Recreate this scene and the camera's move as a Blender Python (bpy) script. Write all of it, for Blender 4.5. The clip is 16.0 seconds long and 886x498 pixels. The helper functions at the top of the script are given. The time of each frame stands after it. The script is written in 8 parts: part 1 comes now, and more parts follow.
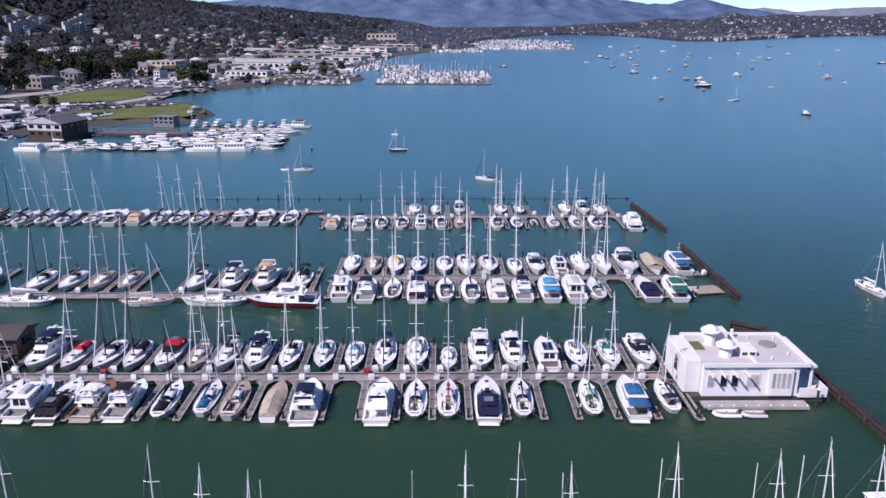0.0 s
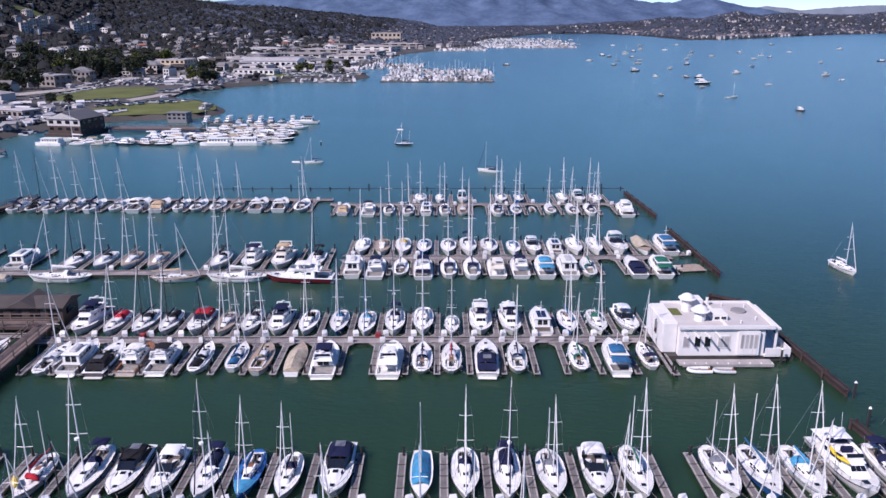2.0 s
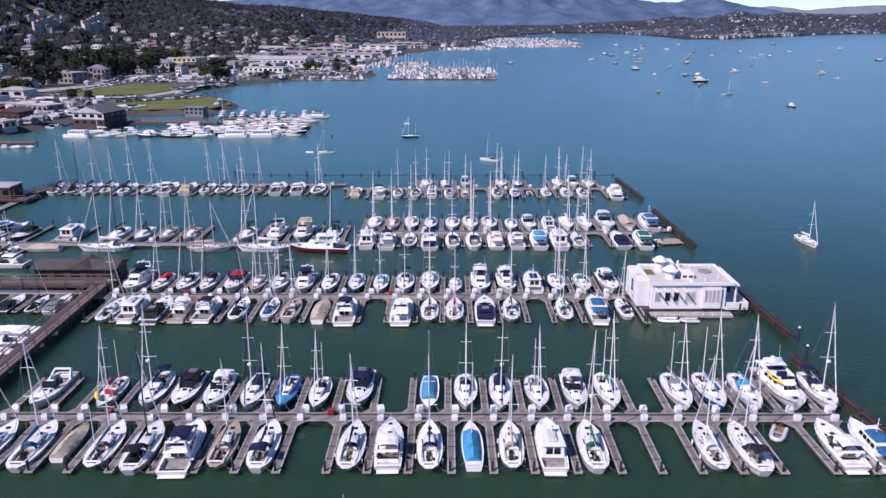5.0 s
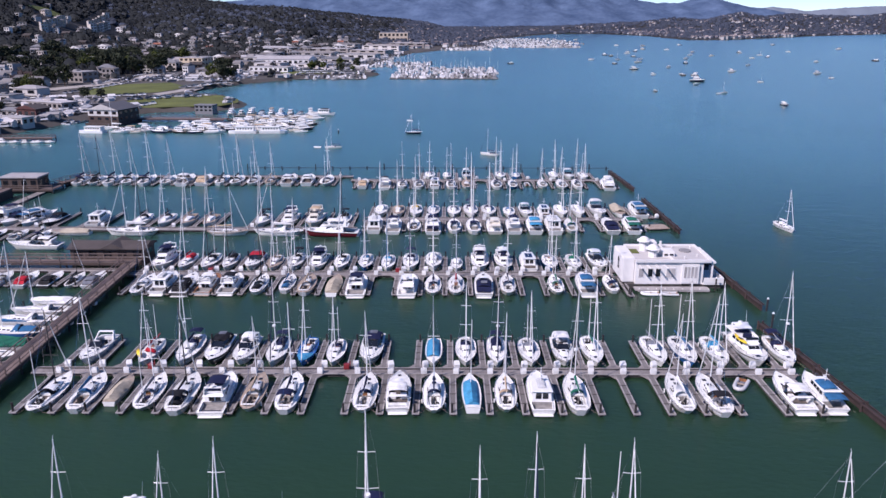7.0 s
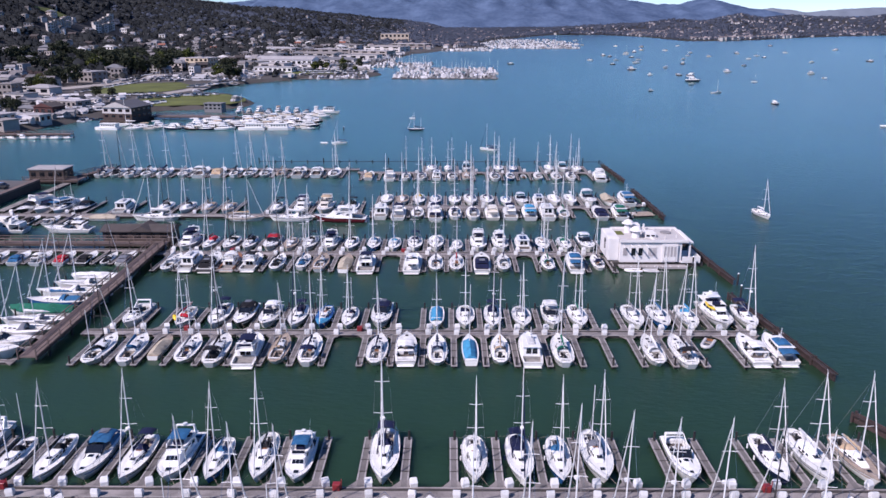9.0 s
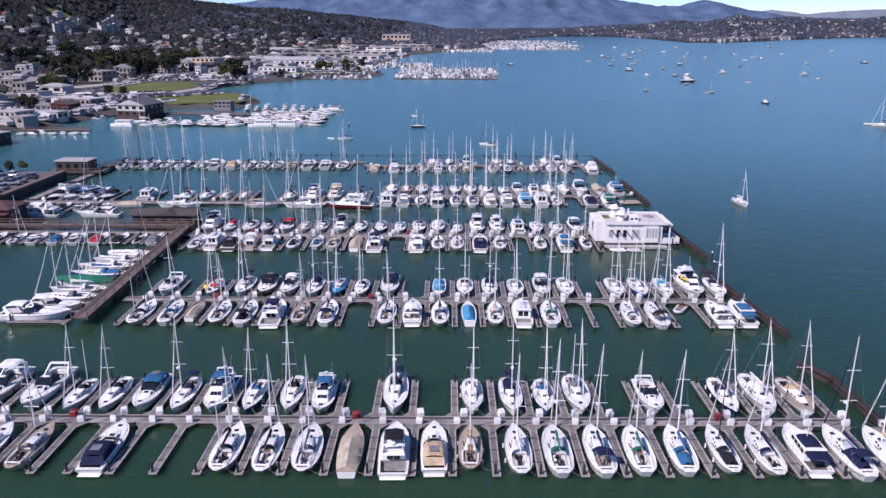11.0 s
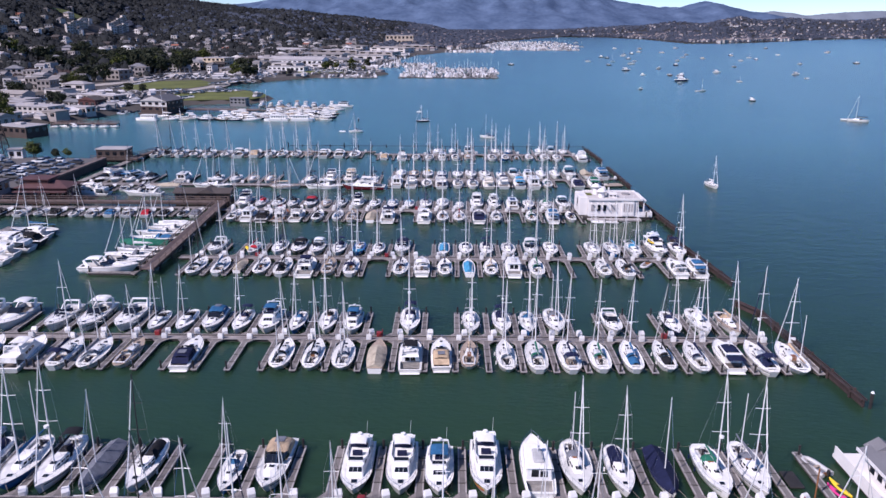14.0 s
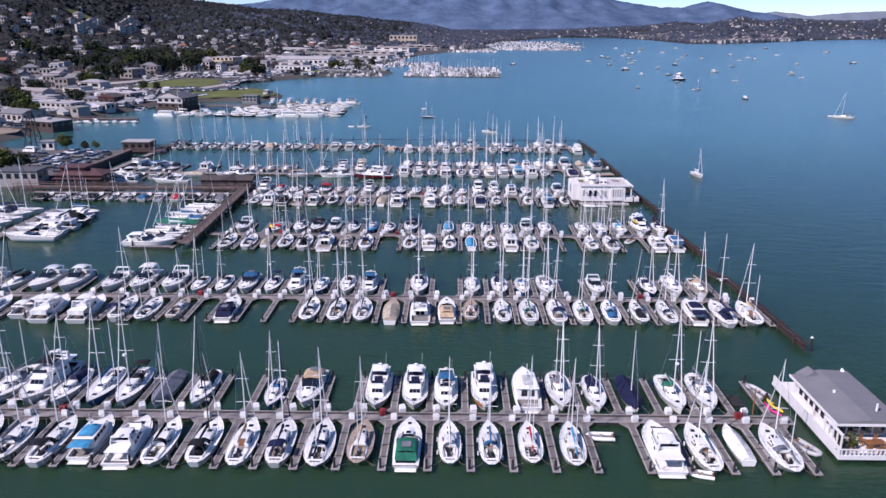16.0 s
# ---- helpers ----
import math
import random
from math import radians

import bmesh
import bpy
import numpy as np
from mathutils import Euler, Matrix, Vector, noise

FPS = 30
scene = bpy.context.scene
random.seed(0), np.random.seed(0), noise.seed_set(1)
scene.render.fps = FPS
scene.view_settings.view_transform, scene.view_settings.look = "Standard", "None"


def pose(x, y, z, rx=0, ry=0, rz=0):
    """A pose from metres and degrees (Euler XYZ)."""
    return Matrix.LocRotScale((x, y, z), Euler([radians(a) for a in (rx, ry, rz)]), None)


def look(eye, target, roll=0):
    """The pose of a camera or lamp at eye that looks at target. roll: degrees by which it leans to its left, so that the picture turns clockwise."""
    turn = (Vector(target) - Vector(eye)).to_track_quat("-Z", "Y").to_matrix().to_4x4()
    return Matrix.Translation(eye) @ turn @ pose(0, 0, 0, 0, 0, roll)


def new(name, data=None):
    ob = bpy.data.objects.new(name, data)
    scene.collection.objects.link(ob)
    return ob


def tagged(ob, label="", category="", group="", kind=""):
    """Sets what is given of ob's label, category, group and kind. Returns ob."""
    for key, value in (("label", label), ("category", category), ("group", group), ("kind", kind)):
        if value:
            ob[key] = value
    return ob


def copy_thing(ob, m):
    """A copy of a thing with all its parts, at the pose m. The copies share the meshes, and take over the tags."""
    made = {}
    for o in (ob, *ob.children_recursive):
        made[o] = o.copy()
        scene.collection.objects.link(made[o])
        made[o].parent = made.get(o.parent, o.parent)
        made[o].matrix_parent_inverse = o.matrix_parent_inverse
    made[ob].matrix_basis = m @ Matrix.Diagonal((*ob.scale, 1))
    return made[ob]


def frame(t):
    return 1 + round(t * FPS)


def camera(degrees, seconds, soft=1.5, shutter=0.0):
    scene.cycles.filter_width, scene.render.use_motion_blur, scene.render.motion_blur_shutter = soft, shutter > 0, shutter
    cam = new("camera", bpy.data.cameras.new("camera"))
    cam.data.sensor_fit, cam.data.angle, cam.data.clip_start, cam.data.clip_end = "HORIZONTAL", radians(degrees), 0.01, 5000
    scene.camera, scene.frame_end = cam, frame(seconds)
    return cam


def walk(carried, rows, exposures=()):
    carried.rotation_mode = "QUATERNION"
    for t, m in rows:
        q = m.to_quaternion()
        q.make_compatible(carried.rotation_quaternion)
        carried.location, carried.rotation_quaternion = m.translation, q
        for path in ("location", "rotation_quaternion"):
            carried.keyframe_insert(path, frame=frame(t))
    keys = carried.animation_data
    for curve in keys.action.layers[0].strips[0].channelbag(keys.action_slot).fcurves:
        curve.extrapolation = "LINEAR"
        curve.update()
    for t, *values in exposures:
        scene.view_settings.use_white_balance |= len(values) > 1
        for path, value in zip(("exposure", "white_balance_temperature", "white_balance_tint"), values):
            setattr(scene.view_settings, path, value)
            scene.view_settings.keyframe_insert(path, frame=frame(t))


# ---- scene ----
cam = camera(61.1, 16.0)
METRES, EYE, TILT, LEAN, TURN = 106.3, 42.9, 0.85, 0.0, -0.4
ROWS = [
    (0.0, 0.0, 0.0, 0.0, 0.0, -17.69, -0.01),
    (0.5, -0.0001, -0.0265, 0.0008, 0.08, -17.71, 0.03),
    (1.0, 0.0001, -0.0525, 0.0012, 0.16, -17.74, 0.06),
    (1.5, 0.0002, -0.0781, 0.0014, 0.22, -17.76, 0.07),
    (2.0, 0.0001, -0.1038, 0.0019, 0.28, -17.77, 0.07),
    (2.5, 0.0001, -0.1289, 0.0015, 0.35, -17.77, 0.07),
    (3.0, 0.0002, -0.1545, 0.0015, 0.4, -17.77, 0.07),
    (3.5, 0.0003, -0.1798, 0.0015, 0.46, -17.78, 0.07),
    (4.0, 0.0004, -0.2057, 0.0016, 0.52, -17.79, 0.06),
    (6.5, -0.0002, -0.3382, 0.003, 0.72, -17.77, 0.02),
    (7.0, -0.0003, -0.3666, 0.0035, 0.74, -17.75, 0.01),
    (7.5, -0.0004, -0.3957, 0.0043, 0.75, -17.75, 0.02),
    (8.0, -0.0006, -0.4256, 0.0049, 0.77, -17.73, 0.01),
    (8.5, -0.0006, -0.4561, 0.0055, 0.79, -17.7, -0.01),
    (9.0, -0.0008, -0.4872, 0.0065, 0.79, -17.68, -0.01),
    (11.5, -0.0016, -0.6524, 0.0098, 0.86, -17.58, -0.12),
    (12.0, -0.0017, -0.6888, 0.0105, 0.87, -17.57, -0.13),
    (12.5, -0.0019, -0.726, 0.0114, 0.9, -17.56, -0.15),
    (13.0, -0.0021, -0.7638, 0.0127, 0.93, -17.55, -0.16),
    (13.5, -0.0023, -0.8024, 0.0142, 0.97, -17.54, -0.17),
    (14.0, -0.0025, -0.8415, 0.0156, 1.02, -17.54, -0.17),
    (14.5, -0.0027, -0.8808, 0.017, 1.07, -17.53, -0.18),
    (15.0, -0.0031, -0.9204, 0.018, 1.12, -17.53, -0.19),
    (15.5, -0.0034, -0.96, 0.0189, 1.18, -17.53, -0.19),
    (16.0, -0.0037, -0.9997, 0.0195, 1.24, -17.53, -0.2),
]
walk(cam, [(t, pose(0, 0, EYE, TILT, LEAN, TURN) @ pose(METRES * x, METRES * y, METRES * z, 90 + pitch, roll, yaw)) for t, x, y, z, yaw, pitch, roll in ROWS], [(0.0, 0.37, 6080, 24), (16.0, 0.37, 6080, 24)])

# ---- sky, sun, exposure ----
SUN_AZ, SUN_EL = radians(230), radians(43)      # azimuth clockwise from +y
world = bpy.data.worlds.new("world")
scene.world = world
world.use_nodes = True
wn = world.node_tree
sky = wn.nodes.new("ShaderNodeTexSky")
sky.sky_type = "NISHITA"
sky.sun_disc = False
sky.sun_elevation, sky.sun_rotation = SUN_EL, SUN_AZ
sky.air_density, sky.dust_density, sky.ozone_density = 0.8, 0.0, 8.0
deep = wn.nodes.new("ShaderNodeHueSaturation")
deep.inputs["Saturation"].default_value = 1.08
wn.links.new(sky.outputs[0], deep.inputs["Color"])
wn.links.new(deep.outputs[0], wn.nodes["Background"].inputs[0])
wn.nodes["Background"].inputs[1].default_value = 0.105
sun_data = bpy.data.lights.new("sun", "SUN")
sun_data.energy, sun_data.angle, sun_data.color = 5.0, radians(0.53), (1.0, 0.915, 0.85)
sun = new("sun", sun_data)
to_sun = Vector((math.sin(SUN_AZ) * math.cos(SUN_EL), math.cos(SUN_AZ) * math.cos(SUN_EL), math.sin(SUN_EL)))
sun.matrix_world = look((0, 0, 60), Vector((0, 0, 60)) - to_sun)

# ---- materials ----
MATS = {}


def material(name, color, rough=0.6, metal=0.0, vary=0.12, scale=3.0, fine=30.0, bump=0.15, each=0.0, spec=0.5, second=None, coat=0.0, island=False):
    """Colour with broad stains and fine grain; each: how far one object differs from the next."""
    m = bpy.data.materials.new(name)
    m.use_nodes = True
    n, l = m.node_tree.nodes, m.node_tree.links
    b = n["Principled BSDF"]
    tc = n.new("ShaderNodeTexCoord")
    big, small = n.new("ShaderNodeTexNoise"), n.new("ShaderNodeTexNoise")
    big.inputs["Scale"].default_value, big.inputs["Detail"].default_value = scale, 4
    small.inputs["Scale"].default_value, small.inputs["Detail"].default_value = fine, 3
    for q in (big, small):
        l.new(tc.outputs["Object"], q.inputs["Vector"])
    add = n.new("ShaderNodeMath")
    add.operation = "MULTIPLY_ADD"
    l.new(small.outputs[0], add.inputs[0])
    add.inputs[1].default_value = 0.5
    l.new(big.outputs[0], add.inputs[2])
    ramp = n.new("ShaderNodeMapRange")
    ramp.inputs["From Min"].default_value, ramp.inputs["From Max"].default_value = 0.45, 1.05
    l.new(add.outputs[0], ramp.inputs["Value"])
    mix = n.new("ShaderNodeMix")
    mix.data_type = "RGBA"
    dark = second or tuple(c * (1 - 2 * vary) for c in color)
    mix.inputs["A"].default_value, mix.inputs["B"].default_value = (*dark, 1), (*[min(1, c * (1 + vary * 0.5)) for c in color], 1)
    l.new(ramp.outputs[0], mix.inputs["Factor"])
    out = mix.outputs["Result"]
    if each:
        info = n.new("ShaderNodeNewGeometry" if island else "ShaderNodeObjectInfo")
        mr = n.new("ShaderNodeMapRange")
        mr.inputs["To Min"].default_value, mr.inputs["To Max"].default_value = 1 - each, 1.0
        l.new(info.outputs["Random Per Island" if island else "Random"], mr.inputs["Value"])
        hsv = n.new("ShaderNodeHueSaturation")
        l.new(mr.outputs[0], hsv.inputs["Value"])
        l.new(out, hsv.inputs["Color"])
        out = hsv.outputs[0]
    l.new(out, b.inputs["Base Color"])
    b.inputs["Roughness"].default_value, b.inputs["Metallic"].default_value = rough, metal
    b.inputs["Specular IOR Level"].default_value = spec
    b.inputs["Coat Weight"].default_value = coat
    if bump:
        bp = n.new("ShaderNodeBump")
        bp.inputs["Strength"].default_value, bp.inputs["Distance"].default_value = bump, 0.03
        l.new(small.outputs[0], bp.inputs["Height"])
        l.new(bp.outputs[0], b.inputs["Normal"])
    MATS[name] = m
    return m


WHITE = material("gelcoat_white", (0.805, 0.80, 0.775), 0.28, vary=0.06, bump=0.0, each=0.14, coat=0.3)
CREAM = material("gelcoat_cream", (0.72, 0.68, 0.60), 0.3, vary=0.06, bump=0.0, each=0.1)
DECKW = material("deck_nonskid", (0.765, 0.76, 0.73), 0.6, vary=0.1, scale=1.5, bump=0.1, each=0.2)
NAVYH = material("hull_navy", (0.012, 0.02, 0.06), 0.18, vary=0.1, bump=0.0, coat=0.4)
BLUEH = material("hull_blue", (0.03, 0.13, 0.36), 0.2, vary=0.1, bump=0.0, coat=0.4)
REDH = material("hull_red", (0.17, 0.015, 0.028), 0.2, vary=0.1, bump=0.0, coat=0.4)
GREENH = material("hull_green", (0.02, 0.12, 0.07), 0.2, vary=0.1, bump=0.0, coat=0.4)
GRAPHITE = material("hull_graphite", (0.045, 0.046, 0.052), 0.3, vary=0.1, bump=0.0, coat=0.3)
WOOD = material("varnished_teak", (0.27, 0.12, 0.05), 0.4, vary=0.25, scale=2, fine=18, bump=0.2)
SOLEPALE = material("cockpit_sole_pale", (0.30, 0.285, 0.27), 0.7, vary=0.25, scale=1.5, fine=14, bump=0.2, each=0.3)
SOLE = material("cockpit_sole", (0.13, 0.11, 0.10), 0.8, vary=0.2, scale=2, fine=20, bump=0.2)
TEAK = material("weathered_teak", (0.36, 0.29, 0.23), 0.7, vary=0.2, scale=2, fine=25, bump=0.3)
MAST = material("painted_spar", (0.74, 0.74, 0.74), 0.35, vary=0.06, bump=0.0, each=0.2)
STEEL = material("stainless_rail", (0.62, 0.63, 0.65), 0.25, metal=1.0, vary=0.08, bump=0.0)
GLASS = material("tinted_glass", (0.012, 0.014, 0.018), 0.06, vary=0.2, bump=0.0, spec=0.8)
RUBBER = material("black_rubber", (0.02, 0.02, 0.022), 0.6, vary=0.2, bump=0.1)
INFLATE = material("inflatable_grey", (0.5, 0.5, 0.5), 0.55, vary=0.1, bump=0.05, each=0.2)
CANVAS = {}
for code, name, col in (("n", "navy", (0.011, 0.015, 0.048)), ("b", "blue", (0.028, 0.12, 0.25)), ("k", "black", (0.014, 0.014, 0.017)), ("r", "red", (0.42, 0.02, 0.035)),
                        ("g", "green", (0.015, 0.13, 0.085)), ("c", "sky_blue", (0.055, 0.27, 0.46)), ("t", "tan", (0.48, 0.36, 0.24)), ("d", "beige", (0.42, 0.37, 0.29)),
                        ("w", "white", (0.72, 0.72, 0.71)), ("y", "yellow", (0.62, 0.4, 0.06)), ("h", "grey", (0.16, 0.17, 0.20))):
    CANVAS[code] = material("canvas_" + name, col, 0.85, vary=0.22, scale=1.3, fine=7, bump=0.9, spec=0.2)
DOCKMID = material("dock_boards_worn", (0.20, 0.185, 0.18), 0.9, vary=0.25, scale=0.6, fine=9, bump=0.3, each=0.25, spec=0.2)
CANVAS["e"] = CANVAS["g"]
DOCK = material("dock_boards", (0.30, 0.272, 0.26), 0.85, vary=0.3, scale=0.5, fine=9, bump=0.3, each=0.15, spec=0.25)
DOCKDARK = material("dock_floats", (0.05, 0.045, 0.042), 0.9, vary=0.2, scale=1, bump=0.3)
PILE = material("creosote_pile", (0.022, 0.02, 0.02), 0.8, vary=0.3, scale=2, fine=12, bump=0.5)
BOXW = material("dock_box_white", (0.70, 0.70, 0.69), 0.4, vary=0.08, scale=2, bump=0.05, each=0.12)
BOXR = material("fire_box_red", (0.24, 0.022, 0.025), 0.45, vary=0.12, scale=2, bump=0.05)
TIMBER = material("wet_timber", (0.058, 0.037, 0.034), 0.8, vary=0.3, scale=0.8, fine=8, bump=0.6, each=0.35)
RUB = material("pale_edge_board", (0.37, 0.345, 0.335), 0.8, vary=0.2, scale=0.7, fine=9, bump=0.2, each=0.2)
PIERWOOD = material("pier_timber", (0.17, 0.125, 0.11), 0.85, vary=0.25, scale=0.6, fine=9, bump=0.4, each=0.2)
RENDER = material("white_render", (0.58, 0.55, 0.53), 0.8, vary=0.08, scale=0.5, fine=6, bump=0.1, each=0.35)
STUCCO = material("white_stucco", (0.66, 0.645, 0.63), 0.75, vary=0.06, scale=0.7, fine=14, bump=0.15)
STUCCO2 = material("pale_stucco", (0.42, 0.38, 0.36), 0.8, vary=0.08, scale=0.5, bump=0.1, each=0.55)
ROOFGREY = material("grey_roofing", (0.17, 0.17, 0.18), 0.85, vary=0.12, scale=0.3, fine=6, bump=0.3)
ROOFPALE = material("pale_roofing", (0.43, 0.41, 0.41), 0.85, vary=0.15, scale=0.3, fine=6, bump=0.2, each=0.45)
SLATE = material("slate_roofing", (0.085, 0.085, 0.095), 0.8, vary=0.12, scale=0.3, fine=6, bump=0.3)
ROOFDARK = material("dark_shingle", (0.075, 0.062, 0.058), 0.9, vary=0.2, scale=0.4, fine=6, bump=0.4, each=0.3)
ROOFMIX = material("town_roofing", (0.34, 0.31, 0.29), 0.85, vary=0.15, scale=0.2, fine=3, bump=0.3, each=0.75)
ROOFTILE = material("red_tile", (0.28, 0.11, 0.07), 0.85, vary=0.2, scale=0.3, fine=5, bump=0.4, each=0.3)
FARWALL = material("distant_walls", (0.56, 0.55, 0.54), 0.8, vary=0.05, scale=0.2, bump=0.0, each=0.6, island=True)
FARROOF = material("distant_roofs", (0.30, 0.25, 0.24), 0.85, vary=0.1, scale=0.2, bump=0.0, each=0.7, island=True)
HILLROOF = material("hillside_roofs", (0.30, 0.28, 0.28), 0.85, vary=0.1, scale=0.2, bump=0.0, each=0.8, island=True)
FARHULL = material("distant_hulls", (0.70, 0.68, 0.68), 0.5, vary=0.04, scale=0.5, bump=0.0, each=0.6, island=True)
FARTOP = material("distant_cabins", (0.66, 0.65, 0.66), 0.6, vary=0.04, scale=0.5, bump=0.0, each=0.97, island=True)
# both hill colours carry the haze: blue-grey for the range, paler for the farthest
HILLS = material("hazed_scrub", (0.088, 0.128, 0.200), 0.95, vary=0.25, scale=0.009, fine=0.05, bump=0.0, spec=0.05, second=(0.040, 0.066, 0.118))
PALEHILLS = material("hazed_hills", (0.17, 0.20, 0.24), 0.95, vary=0.15, scale=0.002, fine=0.01, bump=0.0, spec=0.05)
FARCAR = material("distant_paint", (0.75, 0.75, 0.76), 0.3, vary=0.03, bump=0.0, each=0.97, island=True)
REDROOF = material("dark_red_roofing", (0.085, 0.038, 0.040), 0.85, vary=0.2, scale=0.5, fine=8, bump=0.4)
CLUTTER = material("yard_goods", (0.62, 0.60, 0.60), 0.6, vary=0.05, scale=0.5, bump=0.0, each=0.96, island=True)
REDBARN = material("red_brown_cladding", (0.085, 0.03, 0.027), 0.8, vary=0.2, scale=0.5, fine=8, bump=0.4)
BROWNWALL = material("brown_cladding", (0.06, 0.042, 0.036), 0.85, vary=0.2, scale=0.5, fine=8, bump=0.4)
ASPHALT = material("asphalt", (0.10, 0.095, 0.095), 0.9, vary=0.2, scale=0.08, fine=1.2, bump=0.2)
PAVE = material("pale_paving", (0.34, 0.31, 0.28), 0.9, vary=0.15, scale=0.1, fine=1.5, bump=0.2)
SAND = material("shore_sand", (0.24, 0.19, 0.145), 0.95, vary=0.2, scale=0.1, fine=1, bump=0.3)
LAWN = material("lawn", (0.122, 0.138, 0.046), 0.95, vary=0.25, scale=0.06, fine=1.2, bump=0.5, spec=0.1, second=(0.066, 0.074, 0.03))
LEAF = material("foliage", (0.056, 0.062, 0.042), 0.95, vary=0.3, scale=0.05, fine=0.8, bump=0.6, spec=0.1, second=(0.022, 0.030, 0.017))
# paler and bluer than WOODS: haze put into the base colour
FARWOODS = material("hazed_woods", (0.072, 0.084, 0.112), 0.95, vary=0.2, scale=0.008, fine=0.1, bump=0.0, spec=0.05, second=(0.046, 0.056, 0.080), each=0.12, island=True)
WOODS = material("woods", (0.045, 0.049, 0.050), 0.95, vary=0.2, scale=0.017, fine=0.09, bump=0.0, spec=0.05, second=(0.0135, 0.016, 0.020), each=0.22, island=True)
BRUSH = material("bare_brush", (0.085, 0.066, 0.066), 0.95, vary=0.2, scale=0.03, fine=0.4, bump=0.0, spec=0.05, each=0.35, island=True)
LEAFY = material("light_foliage", (0.10, 0.12, 0.035), 0.95, vary=0.3, scale=0.3, fine=2, bump=0.6, spec=0.1)
BARK = material("bark", (0.10, 0.075, 0.055), 0.95, vary=0.25, scale=1, fine=8, bump=0.6)
CARPAINT = material("car_paint", (0.30, 0.30, 0.31), 0.25, vary=0.04, bump=0.0, each=0.9, coat=0.6)
CARWHITE = material("car_paint_white", (0.75, 0.75, 0.75), 0.25, vary=0.04, bump=0.0, coat=0.6)
SOLAR = material("solar_cells", (0.012, 0.016, 0.05), 0.12, vary=0.2, scale=6, bump=0.0)
FLAME = material("flame_paint", (0.62, 0.10, 0.09), 0.3, vary=0.1, bump=0.0)
YELLOW = material("yellow_plastic", (0.75, 0.52, 0.03), 0.4, vary=0.1, bump=0.0)
PINK = material("pink_plastic", (0.6, 0.05, 0.22), 0.4, vary=0.1, bump=0.0)

# water: turbid green body, sky mirrored on small ripples, smoother and rougher in wind-blown patches
WATER = material("bay_water", (0.0180, 0.0420, 0.0205), 0.2, vary=0.1, scale=0.012, fine=0.05, bump=0.0, spec=0.30, second=(0.0150, 0.039, 0.0230))
wt = WATER.node_tree
wb = wt.nodes["Principled BSDF"]
wb.subsurface_method = "BURLEY"         # light spreads in the silty water
wb.inputs["Subsurface Weight"].default_value = 1.0
wb.inputs["Subsurface Radius"].default_value = (1.0, 1.0, 1.0)
wb.inputs["Subsurface Scale"].default_value = 3.0
wb.inputs["IOR"].default_value = 1.33
coord = wt.nodes.new("ShaderNodeTexCoord")
# body colour blends to a paler blue-green beyond the marina and towards the town
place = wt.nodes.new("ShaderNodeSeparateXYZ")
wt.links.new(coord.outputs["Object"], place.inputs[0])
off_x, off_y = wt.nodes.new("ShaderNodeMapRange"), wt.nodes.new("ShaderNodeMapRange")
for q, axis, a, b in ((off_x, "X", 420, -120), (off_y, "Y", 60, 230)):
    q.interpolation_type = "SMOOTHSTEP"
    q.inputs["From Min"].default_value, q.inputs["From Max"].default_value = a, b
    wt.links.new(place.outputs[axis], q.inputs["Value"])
offshore, body_mix = wt.nodes.new("ShaderNodeMath"), wt.nodes.new("ShaderNodeMix")
offshore.operation = "MULTIPLY"
wt.links.new(off_x.outputs[0], offshore.inputs[0])
wt.links.new(off_y.outputs[0], offshore.inputs[1])
body_mix.data_type = "RGBA"
body_mix.inputs["B"].default_value = (0.034, 0.104, 0.106, 1)
wt.links.new(wb.inputs["Base Color"].links[0].from_socket, body_mix.inputs["A"])
wt.links.new(offshore.outputs[0], body_mix.inputs["Factor"])
wt.links.new(body_mix.outputs["Result"], wb.inputs["Base Color"])
stretch = wt.nodes.new("ShaderNodeMapping")
stretch.inputs["Scale"].default_value, stretch.inputs["Rotation"].default_value = (0.7, 1.5, 1), (0, 0, 0.5)
wt.links.new(coord.outputs["Object"], stretch.inputs["Vector"])
ripple, chop, gust = wt.nodes.new("ShaderNodeTexNoise"), wt.nodes.new("ShaderNodeTexNoise"), wt.nodes.new("ShaderNodeTexNoise")
ripple.inputs["Scale"].default_value, ripple.inputs["Detail"].default_value = 1.1, 4
chop.inputs["Scale"].default_value, chop.inputs["Detail"].default_value = 0.23, 4
gust.inputs["Scale"].default_value, gust.inputs["Detail"].default_value = 0.014, 4
swell = wt.nodes.new("ShaderNodeMath")
swell.operation = "MULTIPLY_ADD"
swell.inputs[1].default_value = 1.3
for q in (ripple, chop, gust):
    wt.links.new(stretch.outputs[0], q.inputs["Vector"])
wt.links.new(chop.outputs[0], swell.inputs[0])
wt.links.new(ripple.outputs[0], swell.inputs[2])
wbump = wt.nodes.new("ShaderNodeBump")
wbump.inputs["Distance"].default_value = 0.15
wind = wt.nodes.new("ShaderNodeMapRange")
wind.inputs["From Min"].default_value, wind.inputs["From Max"].default_value = 0.38, 0.66
wind.inputs["To Min"].default_value, wind.inputs["To Max"].default_value = 0.34, 0.46
wt.links.new(gust.outputs[0], wind.inputs["Value"])
wt.links.new(wind.outputs[0], wbump.inputs["Strength"])
wt.links.new(swell.outputs[0], wbump.inputs["Height"])
wt.links.new(wbump.outputs[0], wb.inputs["Normal"])

